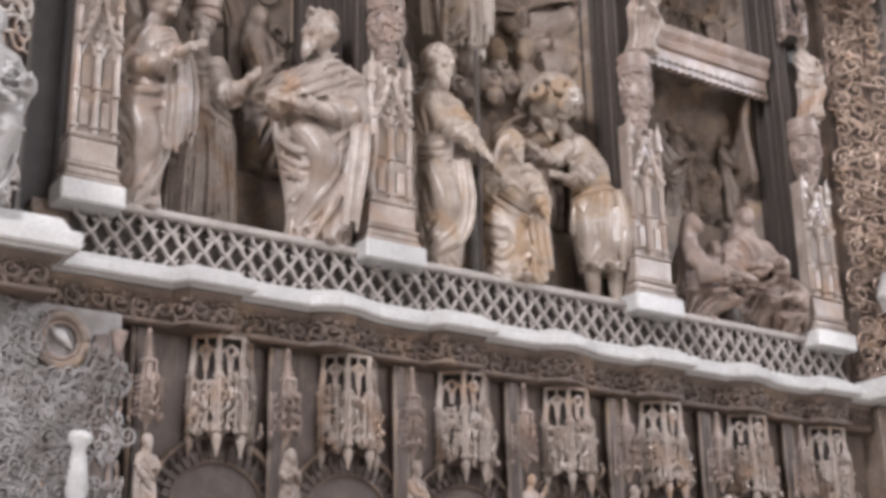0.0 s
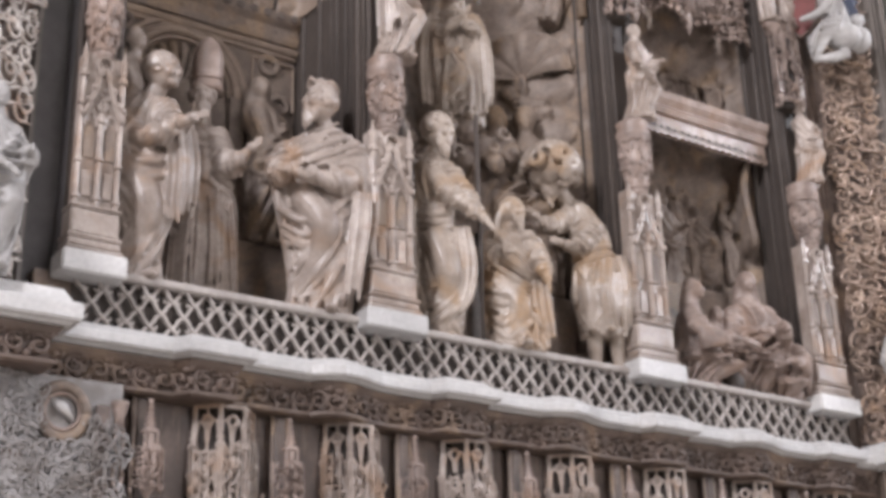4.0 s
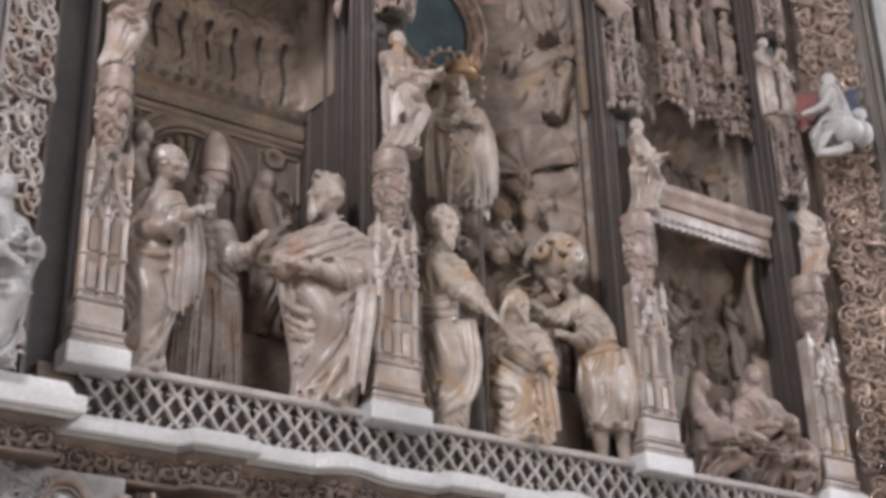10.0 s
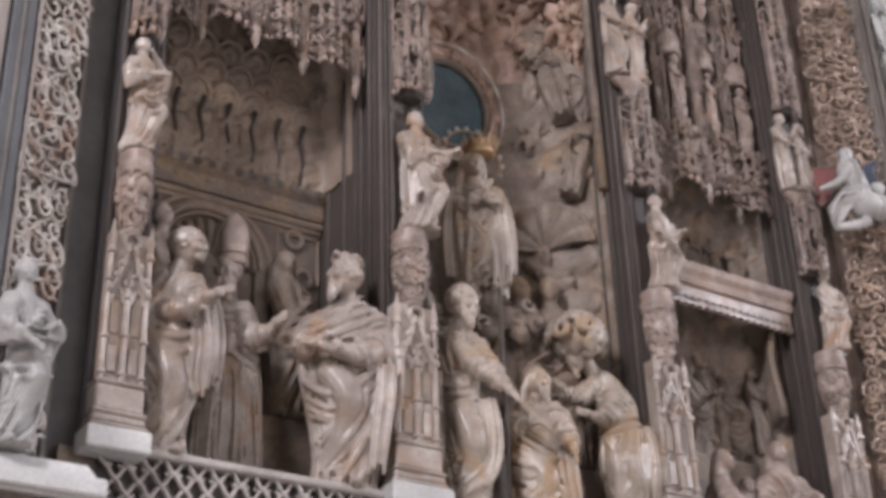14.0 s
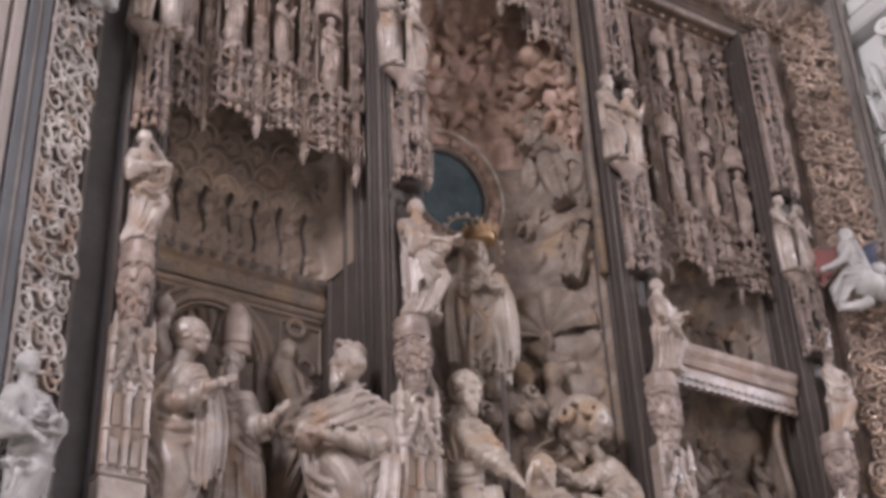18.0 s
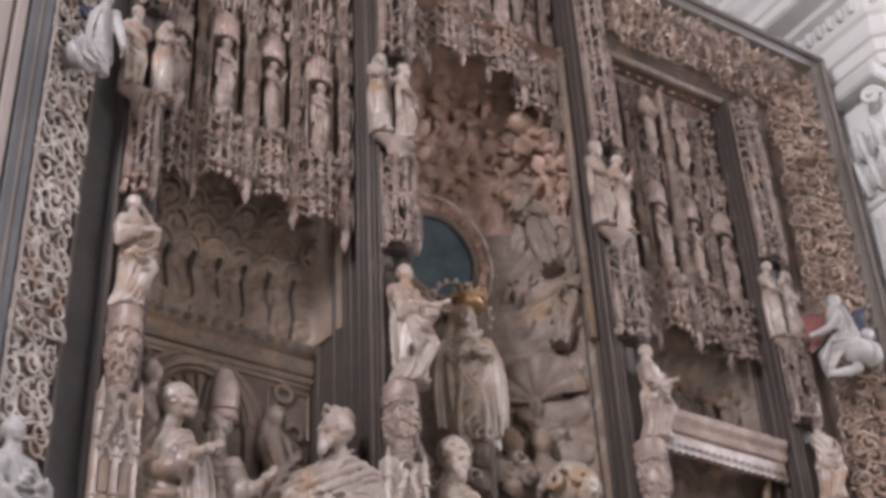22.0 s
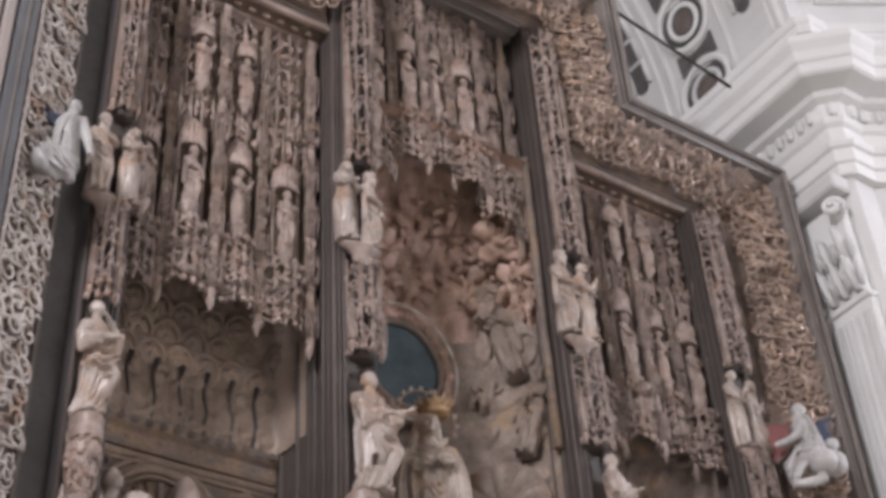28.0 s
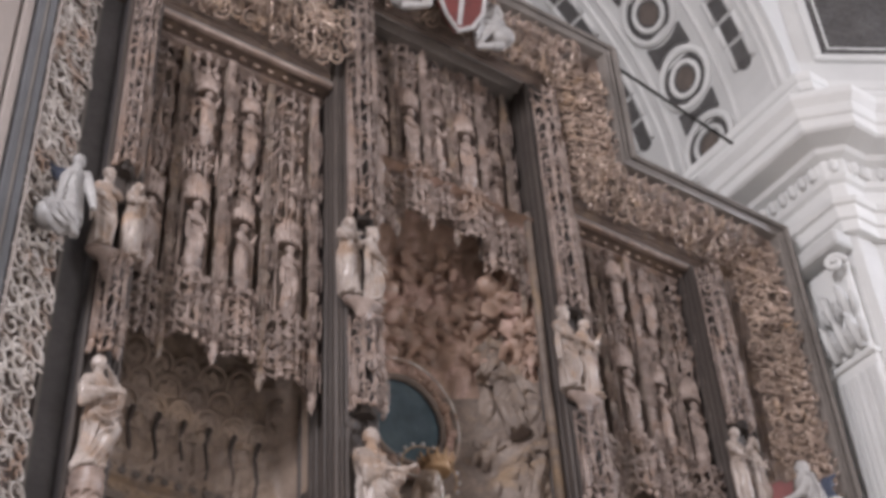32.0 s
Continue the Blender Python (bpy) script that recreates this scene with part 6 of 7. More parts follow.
CURLY_MAN = carved("statue", ALABASTER_WARM,
    [(.28, .05, .19), (.5, .05, .22), (.73, .04, .22), (.95, .03, .21), (1.06, .01, .18), (1.23, -.01, .18), (1.37, -.05, .15), (1.49, -.1, .12), (1.54, -.14, .1)],
    [((-.17, .97), (-.01, 1.01), (.22, 1.1), .034), ((-.17, .91), (.01, .94), (.24, 1.02), .026), ((-.14, .9), (-.16, .56), (-.14, .3), .026), ((.22, 1.01), (.25, .73), (.23, .3), .036), ((.17, .95), (.14, .61), (.18, .29), .028), ((.09, .95), (.07, .67), (.09, .3), .022), ((-.12, .9), (-.04, .73), (.04, .9), .022), ((.24, .9), (.29, .67), (.27, .5), .026), ((.14, 1.29), (.18, 1.15), (.22, 1.06), .03), ((-.13, .5), (-.04, .33), (.09, .5), .018)],
    [((-.04, .0, 1.37, .125), (.0, .1, 1.15, .1), (-.11, .22, 1.02, .075), (-.21, .28, 1.05, .05)), ((-.17, .02, 1.43, .1), (-.28, .14, 1.26, .08), (-.37, .24, 1.26, .05), (-.41, .26, 1.3, .042))],
    [((-.04, .1, .9, .13), (-.01, .16, .5, .11), (-.02, .11, .25, .08), (-.01, .09, .03, .055), (-.04, .16, .01, .045)), ((.14, .02, .78, .12), (.16, .04, .39, .09), (.17, .02, .03, .055)), ((.22, .05, 1.0, .05), (.26, .06, .75, .06), (.24, .06, .45, .05), (.23, .05, .25, .035))], (-0.3, 0.14, 1.75, 0.172, -52, 24, "wild", True), 23, 0.007, 0.85, 0.009)
CROWNED_WOMAN = carved("statue", ALABASTER_WARM,
    [(.01, .01, .23), (.37, .02, .24), (.63, .0, .25), (.87, .01, .23), (1.03, -.02, .17), (1.15, -.04, .1), (1.21, -.04, .06)],
    [((-.2, 1.17), (-.24, .83), (-.22, .37), (-.21, .03), .036), ((.24, .87), (.27, .5), (.25, .1), .036), ((-.07, .63), (-.1, .37), (-.11, .03), .026), ((.07, .67), (.13, .4), (.11, .03), .026), ((-.01, .7), (.07, .57), (.19, .7), .022), ((-.17, 1.13), (-.01, 1.03), (.11, 1.07), .022), ((.2, .8), (.19, .43), (.2, .07), .026)],
    [((-.15, .0, 1.08, .07), (-.17, .08, .9, .06), (-.05, .2, .88, .045), (.05, .25, .96, .032)), ((.12, .0, 1.08, .07), (.2, .08, .9, .06), (.13, .2, .88, .045), (.08, .25, .96, .032))],
    [((-.04, .1, .63, .12), (.06, .15, .37, .1), (-.01, .08, .07, .07)), ((-.15, .06, 1.12, .05), (-.23, .06, .85, .06), (-.23, .06, .4, .06), (-.21, .06, .03, .05)), ((.15, .06, 1.1, .05), (.24, .08, .8, .06), (.25, .08, .4, .06), (.23, .08, .05, .05))], (-0.01, 0.08, 1.335, 0.125, 18, 6, "veil", False), 42, 0.008, 0.75, 0.009)
PRIEST_CAP = Geo()
tt = np.arange(30) / 30 * 2 * np.pi
PRIEST_CAP.grid(np.array([np.stack([r * np.cos(tt) * (1 + .05 * np.cos(tt * 8)), r * .85 * np.sin(tt), np.full(30, z)], 1) for r, z in ((.105, 0), (.118, .02), (.118, .06), (.108, .07), (.112, .12), (.116, .20), (.112, .27), (.095, .34), (.065, .40), (.02, .44))]), True, True)
PRIEST_CAP.grid(np.array([np.stack([(.116 + .012 * math.sin(q * 3.14)) * np.cos(tt), (.1 + .012 * math.sin(q * 3.14)) * np.sin(tt), np.full(30, .085 + .02 * q)], 1) for q in (0, .5, 1)]), True, True)
KNEELING_WOMAN.transform(Matrix.Diagonal((1.12, 1.08, 1.035, 1)))
PRIEST.transform(Matrix.Diagonal((1.04, 1.04, 1.12, 1)))
statue(KNEELING_WOMAN, 3.44, .14, Z0, -20, "pale alabaster statue in heavy folded robes reaching forward", GRP1)
statue(PRIEST, 4.08, .58, Z0, -24, "alabaster statue of a priest in straight fringed robe", GRP1)
thing("mitre", PRIEST_CAP, CARVED, "tall ribbed stone mitre on the priest's head", "mitre", pose(4.06, .50, 6.80, 8, 0, -24), GRP1, smooth=True)
statue(BEARDED_ELDER, 4.83, .10, Z0, -29, "tall bearded alabaster statue wrapped in a deeply folded mantle", GRP1)
# Dark niche stone paints the dimness of the back wall onto this statue.
statue(figure("statue", NICHE, 1.5, 11, .02, 0, (), "veil", False, 0, 1, 1.0, .8, voxel=.013), 4.72, .88, 5.75, 0, "stone statue standing against the back wall, shade put into its dark colour", GRP1)
thing("rear_step", Geo().box(3.3, 5.05, .72, 1.04, 4.95, 5.75, .02), NICHE, "stone step against the back wall", "step", kind="structure")
statue(figure("statue", ALABASTER, 1.25, 13, .02, 0, (), "short", False, 0, 1, .8, .8, voxel=.013), 3.36, .24, 5.72, 35, "half-hidden alabaster statue beside the pilaster", GRP1)
thing("rear_step", Geo().box(3.18, 3.5, .2, .72, 4.95, 5.72, .02), NICHE, "stone block beside the pilaster", "step", kind="structure")

statue(BOWING_MAN, 5.92, .14, Z0, -34, "alabaster statue of a bearded man bowing slightly forward", GRP2)
statue(KNEELING_MAN, 6.58, .12, Z0, -37, "alabaster statue of a kneeling man in gathered cloak", GRP2)
statue(CURLY_MAN, 7.46, .12, Z0, -41, "alabaster statue with wild curly hair bending forward", GRP2)
# Second row: darker stone stands for the shade behind the front figures.
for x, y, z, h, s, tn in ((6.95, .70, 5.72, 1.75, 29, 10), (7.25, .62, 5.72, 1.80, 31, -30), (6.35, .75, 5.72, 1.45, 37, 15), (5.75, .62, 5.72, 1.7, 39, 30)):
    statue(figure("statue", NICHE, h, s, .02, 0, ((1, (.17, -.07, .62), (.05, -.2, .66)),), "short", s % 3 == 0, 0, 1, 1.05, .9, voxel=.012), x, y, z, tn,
           "brown stone statue in the second row of apostles, shade put into its colour", GRP2)
statue(CROWNED_WOMAN, 6.42, .55, 7.10, -36, "alabaster statue of the crowned standing woman in prayer", GRP2)
g = Geo().box(6.3, 6.8, .6, 1.24, 6.2, 7.0)
rn = np.random.RandomState(12)
for q in range(26):
    g.ball((6.54 + rn.uniform(-.42, .42), .62 + rn.uniform(-.26, .2), 6.96 + rn.uniform(-.26, .1)), rn.uniform(.06, .13), 10, 6, .1, q)
    c0 = np.array((6.54 + rn.uniform(-.4, .4), .36 + rn.uniform(-.05, .1), 6.95 + rn.uniform(-.2, .1)))
    if q % 3 == 0:
        g.tube(spiral(c0, .08, 1.1, rn.choice((-1, 1)), rn.uniform(0, 6), 14), .022, 6)
thing("cloud_base", sculpt(g, "cloud_base", NICHE, .014, 1), None, "carved stone cloud under the standing statue", "cloud base")
c = thing("crown", None, None, "gilded crown with a ring of star-tipped rays", "crown", pose(6.42, .47, 8.52) @ Matrix.Diagonal((1.25, 1.25, 1.2, 1)))
band_ = part("band", Geo().lathe([(.095, 0), (.11, .02), (.10, .05), (.12, .10)], (0, 0, 0), 20), GOLD, c, smooth=True)
for i in range(12):
    a = i / 12 * 2 * math.pi
    part("point", Geo().tube([(.11 * math.cos(a), .11 * math.sin(a), .06), (.135 * math.cos(a), .135 * math.sin(a), .15)], [.016, .005], 6), GOLD, band_)
halo = part("halo_ring", Geo().tube([(.24 * math.cos(a), .09, .06 + .22 * math.sin(a)) for a in np.linspace(-.5, math.pi + .5, 24)], .006, 5), GOLD, c)
for i in range(12):
    a = -.4 + i / 11 * (math.pi + .8)
    part("star", Geo().ball((.26 * math.cos(a), .09, .06 + .24 * math.sin(a)), .018, 6, 4), PALE, halo, "pale star")
thing("staff", Geo().tube([(0, 0, 0), (.01, 0, 1.0), (.02, .02, 1.95)], .017, 8), PIER, "thin dark upright staff held beside the statue", "staff", pose(6.18, -.04, 4.98), smooth=True)

# Darker stone in place of alabaster puts the bed canopy's shade into colour.
for x, y, z, h, s, tn, cr_, lp, mt in ((8.52, .20, Z0, 1.42, 43, 35, .45, .08, CARVED), (9.38, .30, Z0, 1.55, 47, -25, .62, .04, CARVED), (9.66, .10, Z0, 1.08, 53, -60, .42, .08, CARVED), (8.95, .30, Z0, 1.15, 54, -10, .5, .06, CARVED)):
    statue(figure("statue", mt, h, s, .02, .05, ((1, (.18, -.08, .62), (.10, -.24, .58)), (-1, (-.17, -.08, .60), (-.05, -.24, .56))), "veil", False, 1, 1, .98, 1.2, crouch=cr_, lap=lp, voxel=.009, bend=.25, aim=-.4 if tn > 0 else .2),
           x, y, z, tn, "carved stone statue of a seated woman bending forward, darkened for shade", GRP3)
# Figures behind the bed carry the shade there in their darker stone.
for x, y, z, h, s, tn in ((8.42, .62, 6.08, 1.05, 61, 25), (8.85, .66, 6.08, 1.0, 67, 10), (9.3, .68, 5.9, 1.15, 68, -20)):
    statue(figure("statue", NICHE, h, s, .02, 0, ((1, (.17, -.07, .62), (.05, -.2, .62)),), "veil", False, 0, 1, 1.1, .9, voxel=.013), x, y, z, tn, "stone statue standing behind the bed, shade put into its dark colour", GRP3)

# statues on the pilaster corbels
PS = "statues on the pilasters"
statue(figure("statue", ALABASTER, .98, 71, .03, 0, ((1, (.17, -.08, .66), (-.02, -.18, .74)), (-1, (-.17, -.04, .60), (.02, -.18, .62))), "short", False, 1, 1, .98, 1.1, voxel=.010), 3.0, -.10, 7.15, 15, "alabaster statue with raised arm on a corbel", PS)
statue(figure("statue", ALABASTER, 1.12, 73, .035, 0, ((1, (.16, -.07, .63), (.15, -.2, .66)), (-1, (-.16, -.05, .6), (-.02, -.18, .60))), "short", False, 1, -1, 1.1, 1.15, voxel=.010), 5.38, -.10, 7.15, 18, "pale alabaster statue holding out a hand on a corbel", PS)
for x in (-.09, .09):
    thing("hair_tuft", Geo().ball((0, 0, 0), (.075, .06, .08), 14, 8, .15, 4), PIER, "dark carved leaf tuft behind the statue's head", "carving", pose(5.33 + x, .0, 8.36), group="leaf tufts")
statue(figure("statue", ALABASTER, .95, 79, .03, 0, ((1, (.17, -.07, .62), (.08, -.2, .60)), (-1, (-.18, -.05, .62), (-.2, -.12, .5))), "short", False, 1, 1, 1.1, 1.1, voxel=.012), 7.93, -.12, 7.28, 25, "alabaster statue in short tunic on a corbel", PS)
statue(figure("statue", ALABASTER, .86, 83, .03, 0, ((1, (.17, -.07, .62), (.02, -.2, .62)),), "short", False, 1, 1, 1.1, 1.1, voxel=.012), 10.06, -.12, 7.15, -10, "alabaster statue in folded robe on a corbel", PS)

# smaller statues, repeated
def standing(seed, sway, arms, hair, beard, side):
    """A robed standing figure, one metre high, for the small niches."""
    lv = [(.01, -.5 * sway, .18), (.3, 0, .19), (.6, sway, .185), (.86, 1.3 * sway, .18), (1.05, .6 * sway, .145), (1.2, 0, .165), (1.34, -.3 * sway, .16), (1.42, -.3 * sway, .10), (1.47, -.3 * sway, .06)]
    s = side
    fl = [((-.16 * s, 1.36), (0, 1.16), (.17 * s, .95), .034), ((-.16 * s, 1.2), (.02 * s, 1.02), (.18 * s, .86), .028), ((-.17 * s, .98), (0, .78), (.17 * s, .72), .032), ((-.17 * s, .8), (.02 * s, .6), (.17 * s, .58), .026),
          ((.15 * s, .85), (.16 * s, .45), (.14 * s, .03), .034), ((.08 * s, .6), (.07 * s, .3), (.06 * s, .02), .028), ((-.04 * s, .55), (-.05 * s, .3), (-.03 * s, .02), .028), ((-.13 * s, .62), (-.15 * s, .3), (-.14 * s, .02), .032)]
    me = carved("statuette", CARVED, lv, fl, arms, [((.1 * s, .1, .8, .11), (.1 * s, .19, .5, .1), (.08 * s, .1, .12, .07)), ((-.16 * s, .04, 1.2, .05), (-.2 * s, .06, .8, .06), (-.18 * s, .05, .3, .05))],
                (-.3 * sway, .07, 1.58, .12, 25 * s, 6, hair, beard), seed, .009, .8, .013)
    me.transform(Matrix.Scale(1 / 1.7, 4))
    return me


SM = [standing(101, .03, [((.14, 0, 1.34, .08), (.2, .1, 1.12, .07), (.05, .2, 1.1, .045)), ((-.14, 0, 1.34, .08), (-.2, .08, 1.1, .07), (-.14, .2, .95, .045))], "short", True, 1),
      standing(102, -.03, [((.14, 0, 1.34, .08), (.19, .1, 1.12, .07), (.02, .22, 1.2, .045)), ((-.14, 0, 1.34, .08), (-.19, .1, 1.12, .07), (-.02, .22, 1.2, .045))], "veil", False, -1),
      standing(103, .04, [((.14, 0, 1.34, .08), (.21, .06, 1.1, .07), (.2, .16, .9, .045)), ((-.14, 0, 1.34, .08), (-.2, .1, 1.1, .07), (0, .2, 1.02, .045))], "tuft", True, 1),
      standing(104, -.02, [((.14, 0, 1.34, .08), (.24, .1, 1.2, .065), (.25, .2, 1.38, .042)), ((-.14, 0, 1.34, .08), (-.2, .1, 1.1, .07), (-.04, .2, 1.0, .045))], "short", False, -1)]


def statuette(i, x, y, z, h, turn, label, group):
    t = thing("statuette", (SMA if "pair" in label else SM)[i % 4], None, label, "statuette", pose(x, y, z, 0, 0, turn) @ Matrix.Diagonal((h, h, h, 1)), group)
    return t


def recut(me, mat):
    """The same carved mesh in another stone."""
    c = me.copy()
    c.materials.clear()
    c.materials.append(mat)
    return c


SMA = [recut(m_, ALABASTER) for m_ in SM]
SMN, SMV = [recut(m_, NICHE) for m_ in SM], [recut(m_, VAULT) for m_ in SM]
CHERUB = sculpt(Geo().ball((0, 0, .62), (.17, .18, .2), 16, 10).ball((0, 0, .25), (.2, .17, .28), 16, 10).ball((-.3, .06, .38), (.22, .06, .16), 12, 8, .1, 2).ball((.3, .06, .38), (.22, .06, .16), 12, 8, .1, 3)
                .tube([(-.12, -.1, .4), (-.2, -.2, .3), (-.1, -.28, .3)], [.07, .06, .05], 10).tube([(.12, -.1, .4), (.25, -.2, .45), (.3, -.25, .6)], [.07, .06, .05], 10)
                .tube([(-.1, -.05, .1), (-.15, -.2, 0), (-.1, -.12, -.2)], [.1, .09, .06], 10).tube([(.1, -.05, .1), (.15, -.15, -.05), (.2, -.05, -.22)], [.1, .09, .06], 10), "cherub", NICHE, .02, 2)
CHERUB_R = recut(CHERUB, RUDDY)
rng = np.random.RandomState(77)


def on_curve(xc, w, y0, deep, x):
    return y0 + deep * math.sqrt(max(0, 1 - (2 * (x - xc) / w) ** 2))


def vault_y(x, z):
    """The face of the temple vault's wall."""
    k = max(0, min(1, 1 - 1.6 * (z - 7.97) / 1.75))
    d = max(0, 1 - abs(2 * (x - 4.15) / 1.92) ** (2 + 24 * k)) ** .5
    return .50 + .52 * d * math.sqrt(max(0, 1 - max(0, z - 8.72) ** 2))


# crowd in the vault over the temple scene
for i in range(8):
    x = 3.36 + .20 * i
    statuette_of = SMV[i % 4]
    thing("relief_figure", statuette_of, None, "small brown relief figure in the vault of the temple scene", "relief figure",
          pose(x, vault_y(x, 8.2) - .03, 7.98 + .02 * (i % 3), 0, 0, rng.uniform(-40, 20)) @ Matrix.Diagonal((.80, .36, .62, 1)), "relief figures of the temple vault")
g = rosette(.10, 12, 7)
g.tube([(.125 * math.cos(a), -.02, .135 * math.sin(a)) for a in np.linspace(0, 2 * math.pi, 26)], .022, 8)
ros = sculpt(g, "rosette", VAULT, .008, 1)
for i in range(20):
    row = i // 7
    x = 3.36 + .255 * (i % 7) + .12 * (row % 2)
    z = 8.64 + .22 * row
    if x > 5.02:
        continue
    thing("rosette", ros, None, "carved brown leaf disc in the vault", "rosette", pose(x, vault_y(x, z) - .03, z, 14 + 9 * row, 0, 0) @ Matrix.Diagonal((1.0, .8, 1.1, 1)), "leaf discs of the vault")
for i in range(7):
    x = 3.44 + .235 * i
    y = vault_y(x, 8.3) - .05
    thing("palm_stem", Geo().tube([(x, y, 7.98), (x + .02, y - .03, 8.2), (x - .015, y - .03, 8.42), (x + .01, y - .05, 8.58)], [.020, .016, .016, .026], 7), PIER, "dark carved tree stem between the relief figures", "relief stem", group="tree stems of the vault", smooth=True)
# cherubs round the oculus and in the ruddy vault
for i in range(30):
    x, z = 5.68 + 1.95 * ((i * .618) % 1), 10.1 + 1.3 * ((i * .382 + .13 * (i // 5)) % 1)
    shrink = math.sqrt(max(0, 1 - (max(0, z - 10.6) / 1.3) ** 2))
    sz = rng.uniform(.48, .72)
    thing("relief_cherub", CHERUB_R, None, "ruddy carved cherub among the clouds of the vault", "relief figure",
          pose(x, on_curve(6.575, 2.17, .18, .98 * shrink, x) - .06, z, rng.uniform(-20, 30), rng.uniform(-70, 70), rng.uniform(-40, 40)) @ Matrix.Diagonal((sz, sz, sz, 1)), "cherubs of the vault")
for i in range(9):
    sz = rng.uniform(.28, .40)
    thing("relief_cherub", CHERUB_R, None, "ruddy carved cherub among the clouds of the vault", "relief figure",
          pose(7.56 + .03 * (i % 3), .38 + .09 * (i % 3), 10.05 + .15 * i, rng.uniform(-20, 20), rng.uniform(-60, 60), -65) @ Matrix.Diagonal((sz, sz, sz, 1)), "cherubs of the vault")
for i in range(4):
    x = rng.uniform(7.22, 7.58) if i < 2 else rng.uniform(5.58, 5.85)
    z = 7.6 + 2.5 * ((i * .618) % 1)
    sz = rng.uniform(.34, .5)
    thing("relief_cherub", CHERUB, None, "brown carved angel beside the oculus", "relief figure",
          pose(x, on_curve(6.575, 2.17, .18, .98, x) - .06, z, rng.uniform(-15, 20), rng.uniform(-50, 50), -35 if x > 6.5 else 35) @ Matrix.Diagonal((sz, sz, sz, 1)), "angels beside the oculus")
# high-relief angels on the curved wall
ANGEL = Geo().ball((.16, .03, .70), (.07, .05, .22), 12, 8, .12, 5).ball((-.16, .03, .70), (.07, .05, .22), 12, 8, .12, 6)
for w_ in range(9):
    for s_ in (-1, 1):
        ANGEL.tube([(s_ * .1, .0, .76), (s_ * (.17 + .012 * w_), .01, .74 - .02 * w_), (s_ * (.15 + .018 * w_), .02, .62 - .05 * w_ * .5)], .016, 6)
ANGEL = sculpt(ANGEL, "wings", NICHE, .012, 1)
for i, (x, y, z, h, tn, ry) in enumerate(((7.46, .50, 8.42, 1.0, -60, 14), (7.45, .50, 9.28, 1.05, -50, -12), (7.22, .72, 10.0, .72, -20, 24))):
    m_ = pose(x, y, z, -6, ry, tn) @ Matrix.Diagonal((h, h, h, 1))
    t = thing("relief_angel", None, None, "brown stone relief angel with spread wings on the curved wall", "relief figure", m_, "relief angels of the curved wall")
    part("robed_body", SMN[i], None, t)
    part("wings", ANGEL, None, t)
# Shaft added in brown to cover the brightly lit edge of the vault.
thing("corner_shaft", Geo().tube([(0, 0, 0), (0, 0, 3.6)], [.05, .045], 10), NICHE, "brown slender shaft added to darken the lit edge of the vault", "shaft", pose(7.60, .19, 8.4), smooth=True)
# women and attendants round the bed
for i, (x, z, h) in enumerate(((8.25, 5.9, .95), (8.6, 6.35, .9), (8.95, 5.6, 1.1), (9.2, 6.2, .95), (9.45, 5.3, 1.0), (9.6, 6.25, .9), (8.4, 5.1, .8), (9.05, 6.55, .8))):
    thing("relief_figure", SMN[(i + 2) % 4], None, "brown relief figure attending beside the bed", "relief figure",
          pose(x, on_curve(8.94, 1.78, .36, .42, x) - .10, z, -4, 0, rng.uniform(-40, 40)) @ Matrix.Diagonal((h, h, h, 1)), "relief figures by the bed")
# crowd over the bed canopy
for i in range(7):
    x = 8.25 + .22 * i
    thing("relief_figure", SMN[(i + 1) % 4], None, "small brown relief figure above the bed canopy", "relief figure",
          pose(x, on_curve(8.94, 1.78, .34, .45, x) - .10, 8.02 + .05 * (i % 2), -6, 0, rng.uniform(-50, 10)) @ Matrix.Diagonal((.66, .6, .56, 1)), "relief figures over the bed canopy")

for k, (x, z, h) in enumerate(((2.98, 9.16, .86), (5.28, 9.63, .93), (7.76, 9.49, 1.0), (9.90, 8.86, .92))):
    statuette(k, x - .13, -.10, z, h, 10, "alabaster statue of a pair high on the pilaster", "upper pairs of statues")
    statuette(k + 1, x + .12, -.10, z, h * .96, 30, "alabaster statue of a pair high on the pilaster", "upper pairs of statues")
for bays, z0, cxx, dr, y0 in ((LB, 8.68, 4.05, .12, .3), (RB, 8.66, 9.0, .12, .3), (CB, 10.95, A, 0, .3)):
    for i, x in enumerate(bays):
        d = dr * math.cos((x - cxx) * 2.2) if dr else central_rise(x)
        y = .34 - .05 * (i % 2) - .04
        statuette(i + 1, x, y, z0 + d + .94, .66, 15 * (i % 3), "small alabaster statuette standing in a canopy bay", "statuettes in the canopies")
        if z0 < 10 and i in (1, 2):
            statuette(i + 2, x, y - .06, z0 + d + 2.42, .56, 10, "small alabaster statuette in the upper canopy tier", "statuettes in the canopies")

# white statue on the side block and angels with shields on the frame
statue(figure("statue", PALE, 1.22, 91, .03, 0, ((1, (.17, -.06, .62), (.08, -.2, .60)), (-1, (-.17, -.07, .6), (-.05, -.18, .5))), "short", False, 1, 1, .82, 1.2, voxel=.009, aim=-.4), 2.23, -.52, 4.64, 15,
       "white marble statue standing on the side block", "white statues by the frame")
thing("side_ledge", Geo().sweep([(12.0, -.52), (10.33, -.52), (10.33, -.1)], SIDE_LEDGE), MARBLE, "white marble ledge of the projecting side block", "ledge", kind="structure")
thing("side_block_top", Geo().box(10.36, 11.5, -.49, .3, 4.39, 4.625, .004), MARBLE, "marble top of the side block", "ledge", kind="structure")
thing("side_block", Geo().box(10.34, 11.5, -.30, .38, 2.0, 4.38, .01), NICHE, "carved stone side block", "block", kind="structure")
